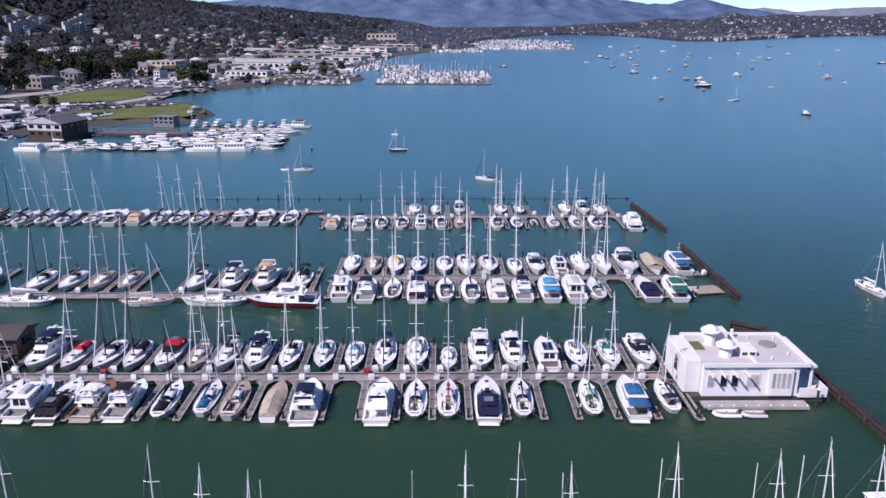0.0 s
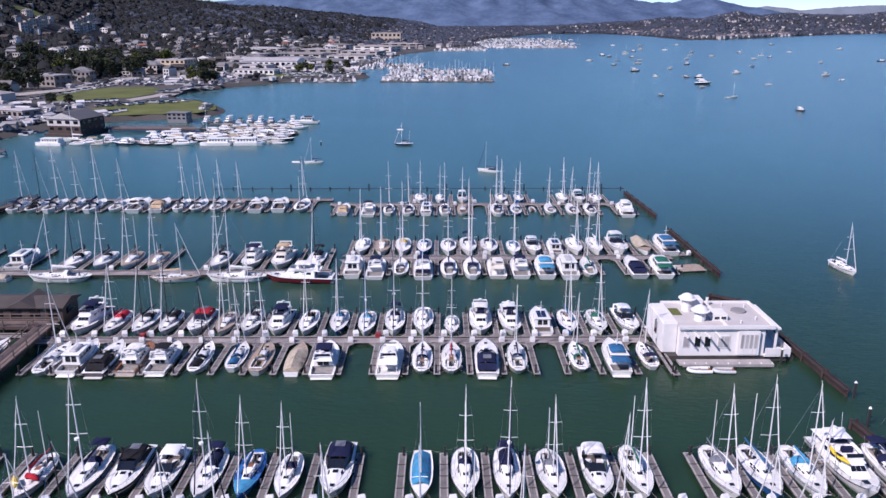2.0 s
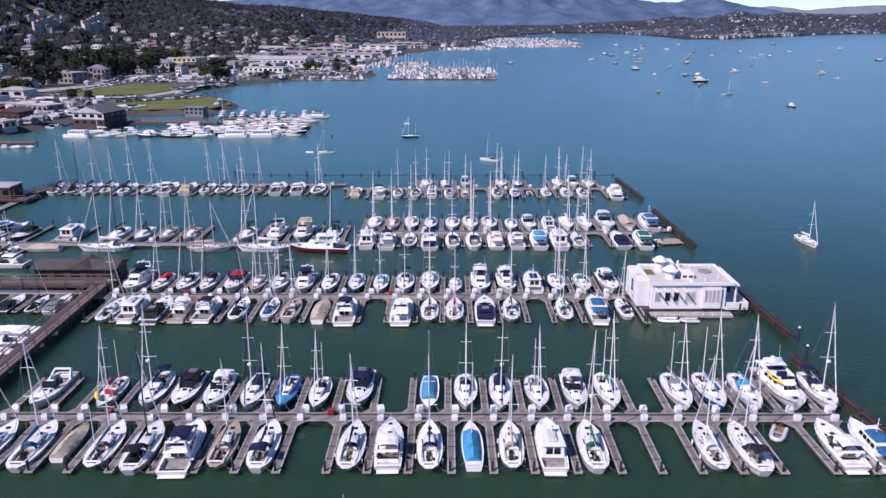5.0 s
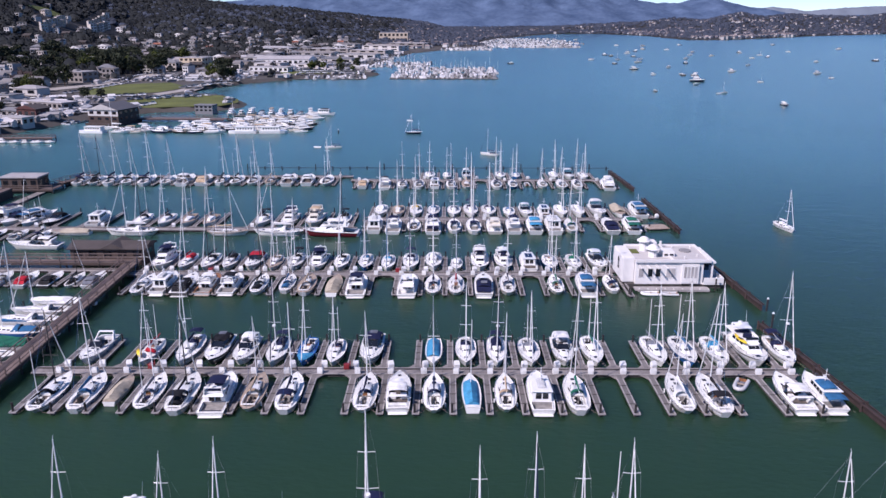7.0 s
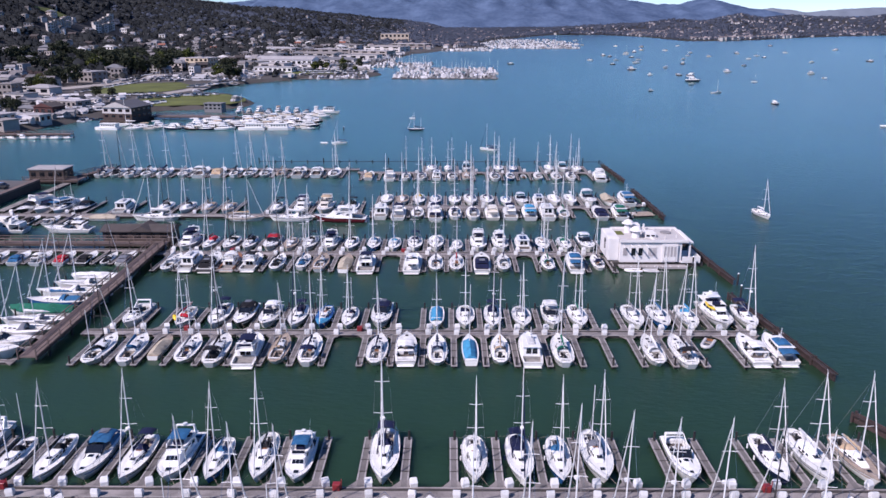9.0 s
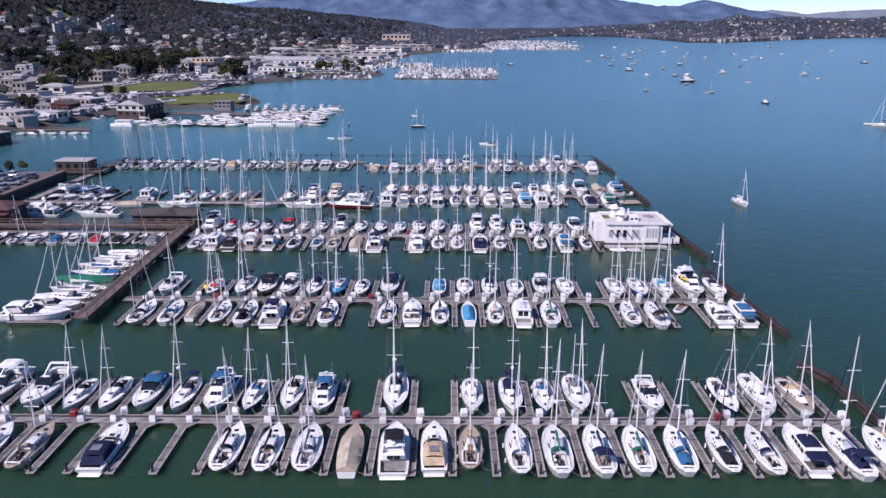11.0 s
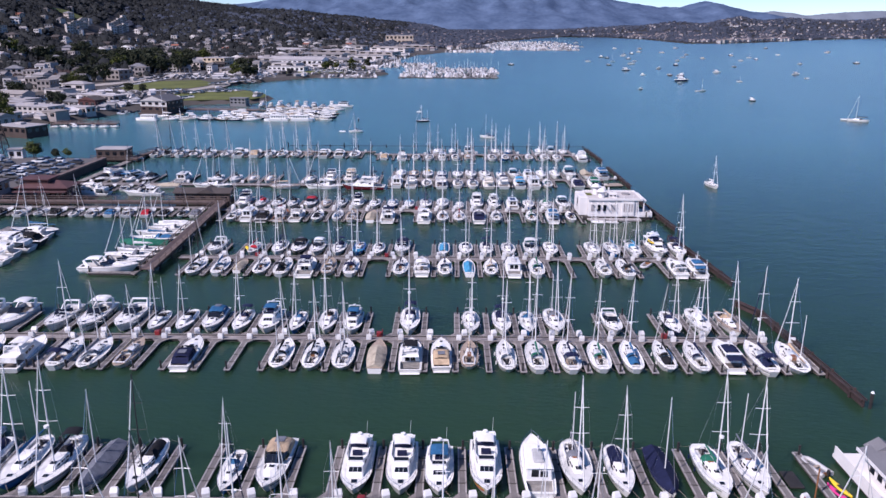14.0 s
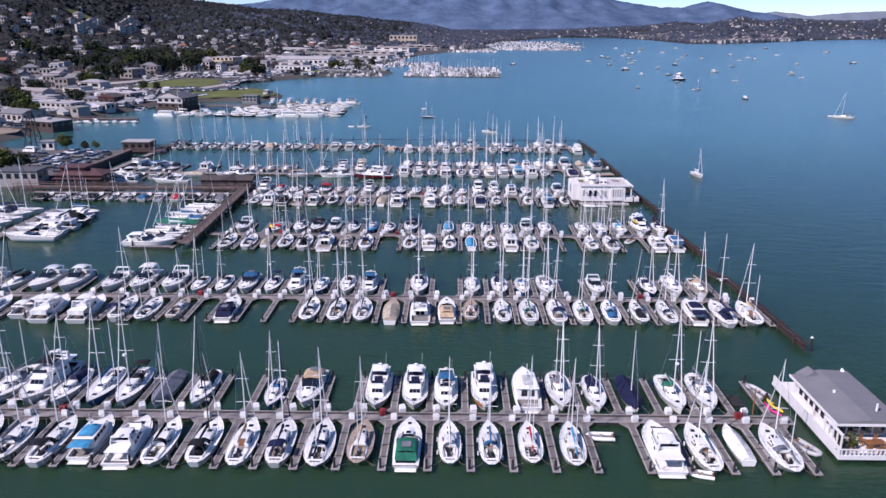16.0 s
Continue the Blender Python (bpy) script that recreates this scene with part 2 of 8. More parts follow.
# land: paved and bare by the shore, scrub and woods' floor above
LAND = material("hill_ground", (0.050, 0.048, 0.046), 0.95, vary=0.3, scale=0.012, fine=0.09, bump=0.7, spec=0.1, second=(0.022, 0.024, 0.028))
SHORE = material("town_ground", (0.085, 0.079, 0.077), 0.95, vary=0.25, scale=0.03, fine=0.3, bump=0.4, spec=0.2, second=(0.055, 0.05, 0.042))
LAND.node_tree.nodes["Bump"].inputs["Distance"].default_value = 3.0


# ---- mesh tools ----
class Geo:
    def __init__(self):
        self.v, self.f = [], []

    def add(self, verts, faces):
        k = len(self.v)
        self.v += [tuple(p) for p in verts]
        self.f += [tuple(i + k for i in q) for q in faces]
        return self

    def hexa(self, a, b):
        """Solid between two quads, each in the same turning order."""
        return self.add([*a, *b], [(3, 2, 1, 0), (4, 5, 6, 7), (0, 1, 5, 4), (1, 2, 6, 5), (2, 3, 7, 6), (3, 0, 4, 7)])

    def box(self, x0, x1, y0, y1, z0, z1, top=0.0):
        """top: how far the upper face is drawn in."""
        t = top
        return self.hexa([(x0, y0, z0), (x1, y0, z0), (x1, y1, z0), (x0, y1, z0)], [(x0 + t, y0 + t, z1), (x1 - t, y0 + t, z1), (x1 - t, y1 - t, z1), (x0 + t, y1 - t, z1)])

    def tube(self, path, r, n=5, r1=None):
        """A round bar along a path, tapering from r to r1."""
        path = [Vector(p) for p in path]
        r1 = r if r1 is None else r1
        rings = []
        for i, p in enumerate(path):
            d = (path[min(i + 1, len(path) - 1)] - path[max(i - 1, 0)]).normalized()
            side = d.cross(Vector((0, 0, 1)))
            side = side.normalized() if side.length > 0.05 else Vector((1, 0, 0))
            up = side.cross(d)
            rr = r + (r1 - r) * i / max(1, len(path) - 1)
            rings.append([p + (side * math.cos(a) + up * math.sin(a)) * rr for a in (2 * math.pi * k / n for k in range(n))])
        return self.loft(rings, True, True)

    def loft(self, rings, around=False, caps=False):
        n = len(rings[0])
        verts = [p for ring in rings for p in ring]
        faces = []
        for i in range(len(rings) - 1):
            for k in range(n if around else n - 1):
                a, b = i * n + k, i * n + (k + 1) % n
                faces.append((a, b, b + n, a + n))
        if caps:
            faces += [tuple(range(n - 1, -1, -1)), tuple(range((len(rings) - 1) * n, len(rings) * n))]
        return self.add(verts, faces)

    def panel(self, q, thick=0.03):
        """A thin plate on the quad q, standing proud of it."""
        q = [Vector(p) for p in q]
        n = (q[1] - q[0]).cross(q[3] - q[0]).normalized() * thick
        return self.hexa([p - n * 0.6 for p in q], [p + n for p in q])


def sub(q, u0, u1, v0, v1):
    """Part of a quad: u along its lower edge, v upwards."""
    a, b, c, d = (Vector(p) for p in q)
    at = lambda u, v: a.lerp(b, u).lerp(d.lerp(c, u), v)
    return [at(u0, v0), at(u1, v0), at(u1, v1), at(u0, v1)]


def mesh_of(name, geo, mat, smooth=False, bevel=0.0, segs=1, pick=None):
    me = bpy.data.meshes.new(name)
    me.from_pydata([tuple(p) for p in geo.v], [], geo.f)
    bm = bmesh.new()
    bm.from_mesh(me)
    if bevel:
        bmesh.ops.remove_doubles(bm, verts=bm.verts, dist=0.0005)
        sharp = [e for e in bm.edges if len(e.link_faces) == 2 and e.calc_face_angle(0) > 0.4]
        bmesh.ops.bevel(bm, geom=sharp, offset=bevel, segments=segs, affect="EDGES", clamp_overlap=True)
    bmesh.ops.recalc_face_normals(bm, faces=bm.faces)
    bm.to_mesh(me)
    bm.free()
    for mm in mat if isinstance(mat, (list, tuple)) else [mat]:
        me.materials.append(mm)
    if pick:
        me.polygons.foreach_set("material_index", [pick(i) for i in range(len(me.polygons))])
    if smooth:
        me.polygons.foreach_set("use_smooth", [True] * len(me.polygons))
        me.set_sharp_from_angle(angle=radians(smooth if smooth > 1 else 45))
    return me


FAR = 0
FITTINGS = {"companionway", "cockpit_bench", "cockpit_gear", "boot_top", "hatch", "companionway", "bench", "wheel", "lifeline", "pulpit", "fender", "coaming", "porthole", "foredeck_hatch", "cockpit_seat", "antenna", "bimini_frame",
            "screen_frame", "clear_panel", "tie_cord", "console", "cleat", "stripe", "rub_rail", "radome", "seat", "swim_platform", "windscreen_frame", "saloon_door"}
SECOND = {"rigging", "spreader", "furled_jib", "dodger", "bimini", "bow_rail", "radar_arch", "windscreen", "side_curtain", "trunk_cabin", "signal_mast", "solar_panel", "dinghy", "mizzen_cover", "hard_top", "cockpit_canvas", "aft_post"}
TINY = {"bimini_frame", "wheelset", "aft_post", "window_glass", "hatch",  "cockpit_gear", "cabin_window", "wheelhouse_window", "fender", "rigging", "lifeline", "porthole", "bench", "seat"}


def part(name, geo, mat, parent, label="", **kw):
    """One mesh under a thing or a part; far boats go without their small fittings."""
    if parent is None or FAR and name in FITTINGS or FAR > 1 and name in SECOND:
        return None
    ob = new(name, mesh_of(name, geo, mat, **kw))
    ob.parent = parent
    tagged(ob, label, kind="stuff" if name in TINY else "")
    return ob


def thing(name, label, category, group="", kind=""):
    """An empty at the base of a thing, to hold its parts."""
    return tagged(new(name), label, category, group, kind)


def solid(name, geo, mat, label, category="", group="", kind="", **kw):
    return tagged(new(name, mesh_of(name, geo, mat, **kw)), label, category, group, kind)


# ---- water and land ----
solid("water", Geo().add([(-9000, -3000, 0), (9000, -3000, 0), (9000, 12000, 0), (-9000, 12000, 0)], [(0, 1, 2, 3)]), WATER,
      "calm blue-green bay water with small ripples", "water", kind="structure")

COAST = [(-260, -700), (-175, -100), (-150, 60), (-128, 92), (-112, 95), (-110.5, 147), (-150, 150), (-176, 168), (-172, 188), (-176, 200), (-180, 214), (-184, 228), (-186, 240),
         (-182, 249), (-172, 262), (-164, 300), (-148, 328), (-130, 334), (-112, 338), (-107, 356), (-112, 374), (-122, 388), (-132, 404), (-152, 418), (-163, 446), (-154, 476), (-140, 512), (-112, 552), (-66, 572), (-58, 596),
         (-70, 650), (-92, 700), (-74, 735), (-66, 900), (-50, 1030), (20, 1230), (70, 1300), (60, 1500), (110, 1850), (250, 2300), (360, 2655), (530, 2656), (584, 2261),
         (562, 1793), (640, 1800), (770, 1906), (1078, 2262), (1535, 2660), (3200, 3100)]
CO = np.array([(-6000, -700)] + COAST + [(6000, 3600), (6000, 9000), (-6000, 9000)], float)


def coast_distance(x, y):
    """Metres inland; below nought on the water."""
    shape = np.shape(x)
    px, py = np.ravel(np.asarray(x, float)), np.ravel(np.asarray(y, float))
    best, inside = np.full(px.shape, 1e9), np.zeros(px.shape, bool)
    for (x0, y0), (x1, y1) in zip(CO, np.roll(CO, -1, 0)):
        dx, dy = x1 - x0, y1 - y0
        t = np.clip(((px - x0) * dx + (py - y0) * dy) / (dx * dx + dy * dy), 0, 1)
        best = np.minimum(best, np.hypot(px - x0 - t * dx, py - y0 - t * dy))
        cross = (y0 > py) != (y1 > py)
        inside ^= cross & (px < x0 + (py - y0) * dx / (dy if dy else 1e-9))
    return np.where(inside, best, -best).reshape(shape)


def step(v):
    v = np.clip(v, 0, 1)
    return v * v * (3 - 2 * v)


def waves(x, y, size, seed):
    """Smooth rolling noise from sines."""
    r = np.random.RandomState(seed)
    out = 0
    for k in range(7):
        a, s, p = r.uniform(0, 6.28), size * r.uniform(0.5, 1.6), r.uniform(0, 6.28)
        out = out + np.sin((x * math.cos(a) + y * math.sin(a)) / s * 6.28 + p)
    return out / 4


def ground(x, y):
    x, y = np.asarray(x, float), np.asarray(y, float)
    d = coast_distance(x, y)
    low = np.where(d < 0, np.maximum(-4, d * 0.3), np.minimum(2.0, 0.2 + d * 0.35))
    left = step((-0.29 * y - 10 - x) / 380) * step((d - 120) / 1150) * (250 + 18 * waves(x, y, 420, 3))
    crest = 36 + np.interp(x / (y + 106), [-0.36, -0.29, -0.23, -0.197, -0.14, -0.06, 0.02], [0.030, 0.0208, 0.0155, 0.0128, 0.008, 0.003, -0.01]) * (np.minimum(y, 2300) + 106)
    shoulder = step((d - 60) / 450) * step((y - 1000) / 800) * np.maximum(0, crest) * (1 + 0.07 * waves(x, y, 380, 14)) * step((0.03 - x / (y + 106)) / 0.06)
    knoll = np.interp(x / (y + 50), [-0.1, 0.06, 0.14, 0.2, 0.25, 0.285, 0.325, 0.372, 0.40, 0.45, 0.49, 0.53, 0.58], [14, 12, 16, 24, 34, 42, 40, 64, 50, 63, 52, 55, 66])
    rise = knoll * step((d - 5) / 420) * step((y - 800) / 700) * (1 + 0.14 * waves(x, y, 300, 5)) * step((x + 900) / 700)
    return np.where(d > 0, np.maximum(low, np.maximum(np.maximum(2.0 + left, 2.0 + shoulder), 2.0 + rise)), low)


def spread(lo, hi, a, b, fine, grow):
    """Grid lines, fine between a and b, wider outside."""
    mid = list(np.arange(a, b + fine, fine))
    s, v = fine, b
    while v < hi:
        s *= grow
        v += s
        mid.append(min(v, hi))
    s, v = fine, a
    while v > lo:
        s *= grow
        v -= s
        mid.insert(0, max(v, lo))
    return np.array(mid)


GX, GY = spread(-3400, 4200, -260, -50, 5.0, 1.035), spread(-600, 4400, 90, 620, 5.0, 1.03)
XX, YY = np.meshgrid(GX, GY)
ZZ = ground(XX, YY)
land_mesh = bpy.data.meshes.new("ground")
nx, ny = len(GX), len(GY)
quads = []
for j in range(ny - 1):
    for i in range(nx - 1):
        if max(ZZ[j, i], ZZ[j + 1, i], ZZ[j, i + 1], ZZ[j + 1, i + 1]) > -1.5:
            quads.append((j * nx + i, j * nx + i + 1, (j + 1) * nx + i + 1, (j + 1) * nx + i))
land_mesh.from_pydata(np.stack([XX.ravel(), YY.ravel(), ZZ.ravel()], 1).tolist(), [], quads)
land_mesh.materials.append(LAND)
land_mesh.materials.append(SHORE)
land_mesh.polygons.foreach_set("use_smooth", [True] * len(quads))
zs, ys = ZZ.ravel(), YY.ravel()
land_mesh.polygons.foreach_set("material_index", [1 if zs[q[0]] < 6 and ys[q[0]] < 1500 else 0 for q in quads])
tagged(new("ground", land_mesh), "shore flats rising to dark wooded hills", "hills", kind="structure")


# ---- distant mountains ----
def range_height(profile, y0, deep, spur, x, y):
    """A range along a crest line, its flanks cut by spurs and gullies."""
    crest = np.interp(x, [p[0] for p in profile], [p[1] for p in profile])
    gully = 1 - np.abs(waves(x, y * 0.35, spur, 31)) - 0.4 * np.abs(waves(x, y, spur * 0.4, 32))
    side = np.clip(1 - np.abs(y - y0) / deep, 0, 1)
    flank = np.clip(np.abs(y - y0) / (deep * 0.25), 0, 1)
    z = crest * side ** 1.15 * (1 + 0.3 * flank * gully) + 0.014 * crest * waves(x, y, spur * 0.22, 33)
    return np.where(side <= 0, -5, z)


def mountains(name, profile, y0, deep, cell, mat, label, spur):
    xs = np.arange(profile[0][0], profile[-1][0] + cell, cell)
    ys = np.arange(y0 - deep * 1.1, y0 + deep * 1.1, cell)
    xx, yy = np.meshgrid(xs, ys)
    zz = range_height(profile, y0, deep, spur, xx, yy)
    zz = zz + np.random.RandomState(6).uniform(0, cell * 0.16, zz.shape) * (zz > 0)
    w = len(xs)
    faces = [(j * w + i, j * w + i + 1, (j + 1) * w + i + 1, (j + 1) * w + i) for j in range(len(ys) - 1) for i in range(w - 1)]
    me = bpy.data.meshes.new(name)
    me.from_pydata(np.stack([xx.ravel(), yy.ravel(), zz.ravel()], 1).tolist(), [], faces)
    me.polygons.foreach_set("use_smooth", [True] * len(faces))
    me.materials.append(mat)
    tagged(new(name, me), label, "mountains", kind="structure")


RANGE = [(-3200, 300), (-2200, 270), (-1600, 226), (-1395, 126), (-1270, 139), (-1165, 148), (-1024, 164), (-898, 206), (-518, 261), (-16, 276), (453, 240), (799, 200), (914, 170), (1010, 150), (1086, 143), (1134, 130), (1186, 140), (1244, 128), (1320, 149),
                       (1396, 168), (1460, 152), (1525, 135), (1620, 120), (1700, 108), (1850, 76), (2100, 70), (2600, 80), (4200, 60)]
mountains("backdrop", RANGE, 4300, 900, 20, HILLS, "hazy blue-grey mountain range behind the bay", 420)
mountains("backdrop", [(1500, 20), (1780, 100), (1860, 112), (1975, 123), (2060, 118), (2180, 100), (2280, 108), (2390, 118), (2520, 124), (2650, 131), (2900, 138), (3300, 110)], 4780, 260, 20, PALEHILLS, "farthest hills under the sky, pale with painted haze", 500)


def height(x, y):
    return float(ground(x, y))


def drape(name, corners, mat, label, category, lift=0.15, cell=6.0):
    """A sheet laid on the ground inside a polygon."""
    cs = [Vector((*c, 0)) for c in corners]
    bm = bmesh.new()
    face = bm.faces.new([bm.verts.new(c) for c in cs])
    size = max(max(c.x for c in cs) - min(c.x for c in cs), max(c.y for c in cs) - min(c.y for c in cs))
    x0, y0 = min(c.x for c in cs), min(c.y for c in cs)
    for k in range(1, int(size / cell) + 1):
        for co, no in (((x0 + k * cell, 0, 0), (1, 0, 0)), ((0, y0 + k * cell, 0), (0, 1, 0))):
            bmesh.ops.bisect_plane(bm, geom=bm.verts[:] + bm.edges[:] + bm.faces[:], plane_co=co, plane_no=no)
    hs = ground([v.co.x for v in bm.verts], [v.co.y for v in bm.verts])
    for v, h in zip(bm.verts, hs):
        v.co.z = max(0.8, float(h)) + lift
    me = bpy.data.meshes.new(name)
    bm.to_mesh(me)
    bm.free()
    me.materials.append(mat)
    return tagged(new(name, me), label, category, kind="structure")


drape("lawn", [(-228, 427), (-205, 391), (-190, 397), (-173, 415), (-168, 440), (-170, 458), (-191, 488), (-212, 477), (-222, 462)], LAWN, "open green park lawn near the shore", "lawn")
drape("lawn", [(-172, 352), (-158, 337), (-148, 330.5), (-130, 336), (-113.5, 340), (-109, 356), (-113.5, 372.5), (-123, 386), (-131, 396), (-150, 392), (-165, 386)], LAWN, "grassy point of land by the water", "lawn")
drape("lawn", [(-146, 560), (-120, 576), (-72, 586), (-66, 600), (-92, 622), (-150, 606)], LAWN, "strip of grass behind the marina", "lawn")
drape("lawn", [(-592, 1062), (-560, 1062), (-556, 1092), (-562, 1118), (-588, 1116)], LAWN, "bright grass meadow high on the hillside", "lawn", lift=1.5)
drape("road", [(-275, 380), (-262, 372), (-224, 470), (-214, 520), (-236, 600), (-248, 598), (-230, 520), (-240, 470)], PAVE, "pale shore road with parked cars", "road")
drape("road", [(-172, 404), (-165, 395), (-158, 424), (-159, 464), (-148, 490), (-157, 496), (-168, 464), (-166, 428)], PAVE, "pale footpath and beach edge of the park", "path")
drape("road", [(-212, 505), (-150, 500), (-146, 545), (-200, 640), (-235, 610)], ASPHALT, "asphalt car park full of cars", "car park")
drape("road", [(-215, 330), (-172, 300), (-160, 330), (-165, 352), (-200, 378)], ASPHALT, "asphalt yard behind the waterfront", "car park")
drape("road", [(-160, 100), (-112.5, 100), (-112, 145), (-160, 148)], ASPHALT, "asphalt car park on the quay", "car park", lift=0.1)
drape("beach", [(-188, 172), (-178, 172), (-173, 188), (-177, 199), (-186, 199), (-188, 186)], SAND, "narrow strip of brown beach", "beach", lift=0.1)

# ---- floating docks ----
def walkway(x0, x1, y, w, label):
    t = thing("floating_dock", label, "dock", kind="structure")
    part("deck", Geo().box(x0, x1, y - w / 2, y + w / 2, 0.36, 0.5), DOCK, t)
    part("float", Geo().box(x0 + 0.1, x1 - 0.1, y - w / 2 + 0.12, y + w / 2 - 0.12, -0.25, 0.358), DOCKDARK, t)
    g = Geo()
    g.box(x0, x1, y - w / 2 - 0.09, y - w / 2 - 0.002, 0.4, 0.53).box(x0, x1, y + w / 2 + 0.002, y + w / 2 + 0.09, 0.4, 0.53)
    part("rub_board", g, RUB, t)
    part("service_duct", Geo().box(x0 + 0.3, x1 - 0.3, y + w / 2 - 0.5, y + w / 2 - 0.2, 0.5, 0.56), DOCKDARK, t)
    return t


FINGER = {}


def finger(x, y, toward, length):
    """A finger from the walkway's edge at y; toward: 1 away from the shore camera's start, -1 back."""
    key = round(length, 1)
    m = pose(x, y, 0, 0, 0, 0 if toward > 0 else 180)
    if key in FINGER:
        return copy_thing(FINGER[key], m)
    t = thing("finger_dock", "narrow weathered wooden finger dock on dark floats", "dock", "finger docks of the marina")
    g = Geo().box(-0.3, 0.3, 0.1, length, 0.34, 0.455)
    g.add([(-1.25, 0.1, 0.33), (1.25, 0.1, 0.33), (0.33, 1.3, 0.33), (-0.33, 1.3, 0.33), (-1.25, 0.1, 0.45), (1.25, 0.1, 0.45), (0.33, 1.3, 0.45), (-0.33, 1.3, 0.45)],
          [(3, 2, 1, 0), (4, 5, 6, 7), (0, 1, 5, 4), (1, 2, 6, 5), (2, 3, 7, 6), (3, 0, 4, 7)])
    k = len(g.f)
    g.box(-0.27, 0.27, 0.3, length - 0.2, -0.25, 0.335)
    for f in (0.3, 0.53, 0.76):
        g.box(-0.42, 0.42, length * f, length * f + 0.1, 0.472, 0.515)
    g.box(-0.42, -0.27, 1.3, length, 0.38, 0.5).box(0.27, 0.42, 1.3, length, 0.38, 0.5).box(-0.42, 0.42, length + 0.002, length + 0.1, 0.36, 0.5)
    part("deck", g, [DOCKMID, DOCKDARK, RUB, DOCK], t, pick=lambda i: 0 if i < 6 else 3 if i < k else 1 if i < k + 24 else 2)
    part("mooring_post", Geo().tube([(0.12, length - 0.3, -2), (0.12, length - 0.3, 1.55)], 0.13, 8), PILE, t, "dark round mooring pile")
    t.matrix_basis = m
    FINGER[key] = t
    return t


BOX = {}


def dock_box(x, y, rot=0, red=False):
    if red in BOX:
        return copy_thing(BOX[red], pose(x, y, 0.5, 0, 0, rot))
    t = thing("fire_box" if red else "dock_box", "red fire hose box on the dock" if red else "white fibreglass dock box with a sloping lid", "box", "boxes on the docks")
    if red:
        part("body", Geo().box(-0.36, 0.36, -0.3, 0.3, 0, 0.7), BOXR, t, bevel=0.04)
        part("door", Geo().box(-0.29, 0.29, -0.325, -0.302, 0.1, 0.62), BOXR, t)
        part("post", Geo().box(0.42, 0.5, -0.05, 0.05, 0, 1.1), BOXR, t)
    else:
        part("body", Geo().box(-0.35, 0.35, -0.27, 0.27, 0, 0.44, -0.02), BOXW, t, bevel=0.03)
        part("lid", Geo().hexa([(-0.39, -0.31, 0.442), (0.39, -0.31, 0.442), (0.39, 0.31, 0.442), (-0.39, 0.31, 0.442)], [(-0.34, -0.02, 0.78), (0.34, -0.02, 0.78), (0.33, 0.22, 0.84), (-0.33, 0.22, 0.84)]), BOXW, t, bevel=0.03, segs=2)
    t.matrix_basis = pose(x, y, 0.5, 0, 0, rot)
    BOX[red] = t
    return t


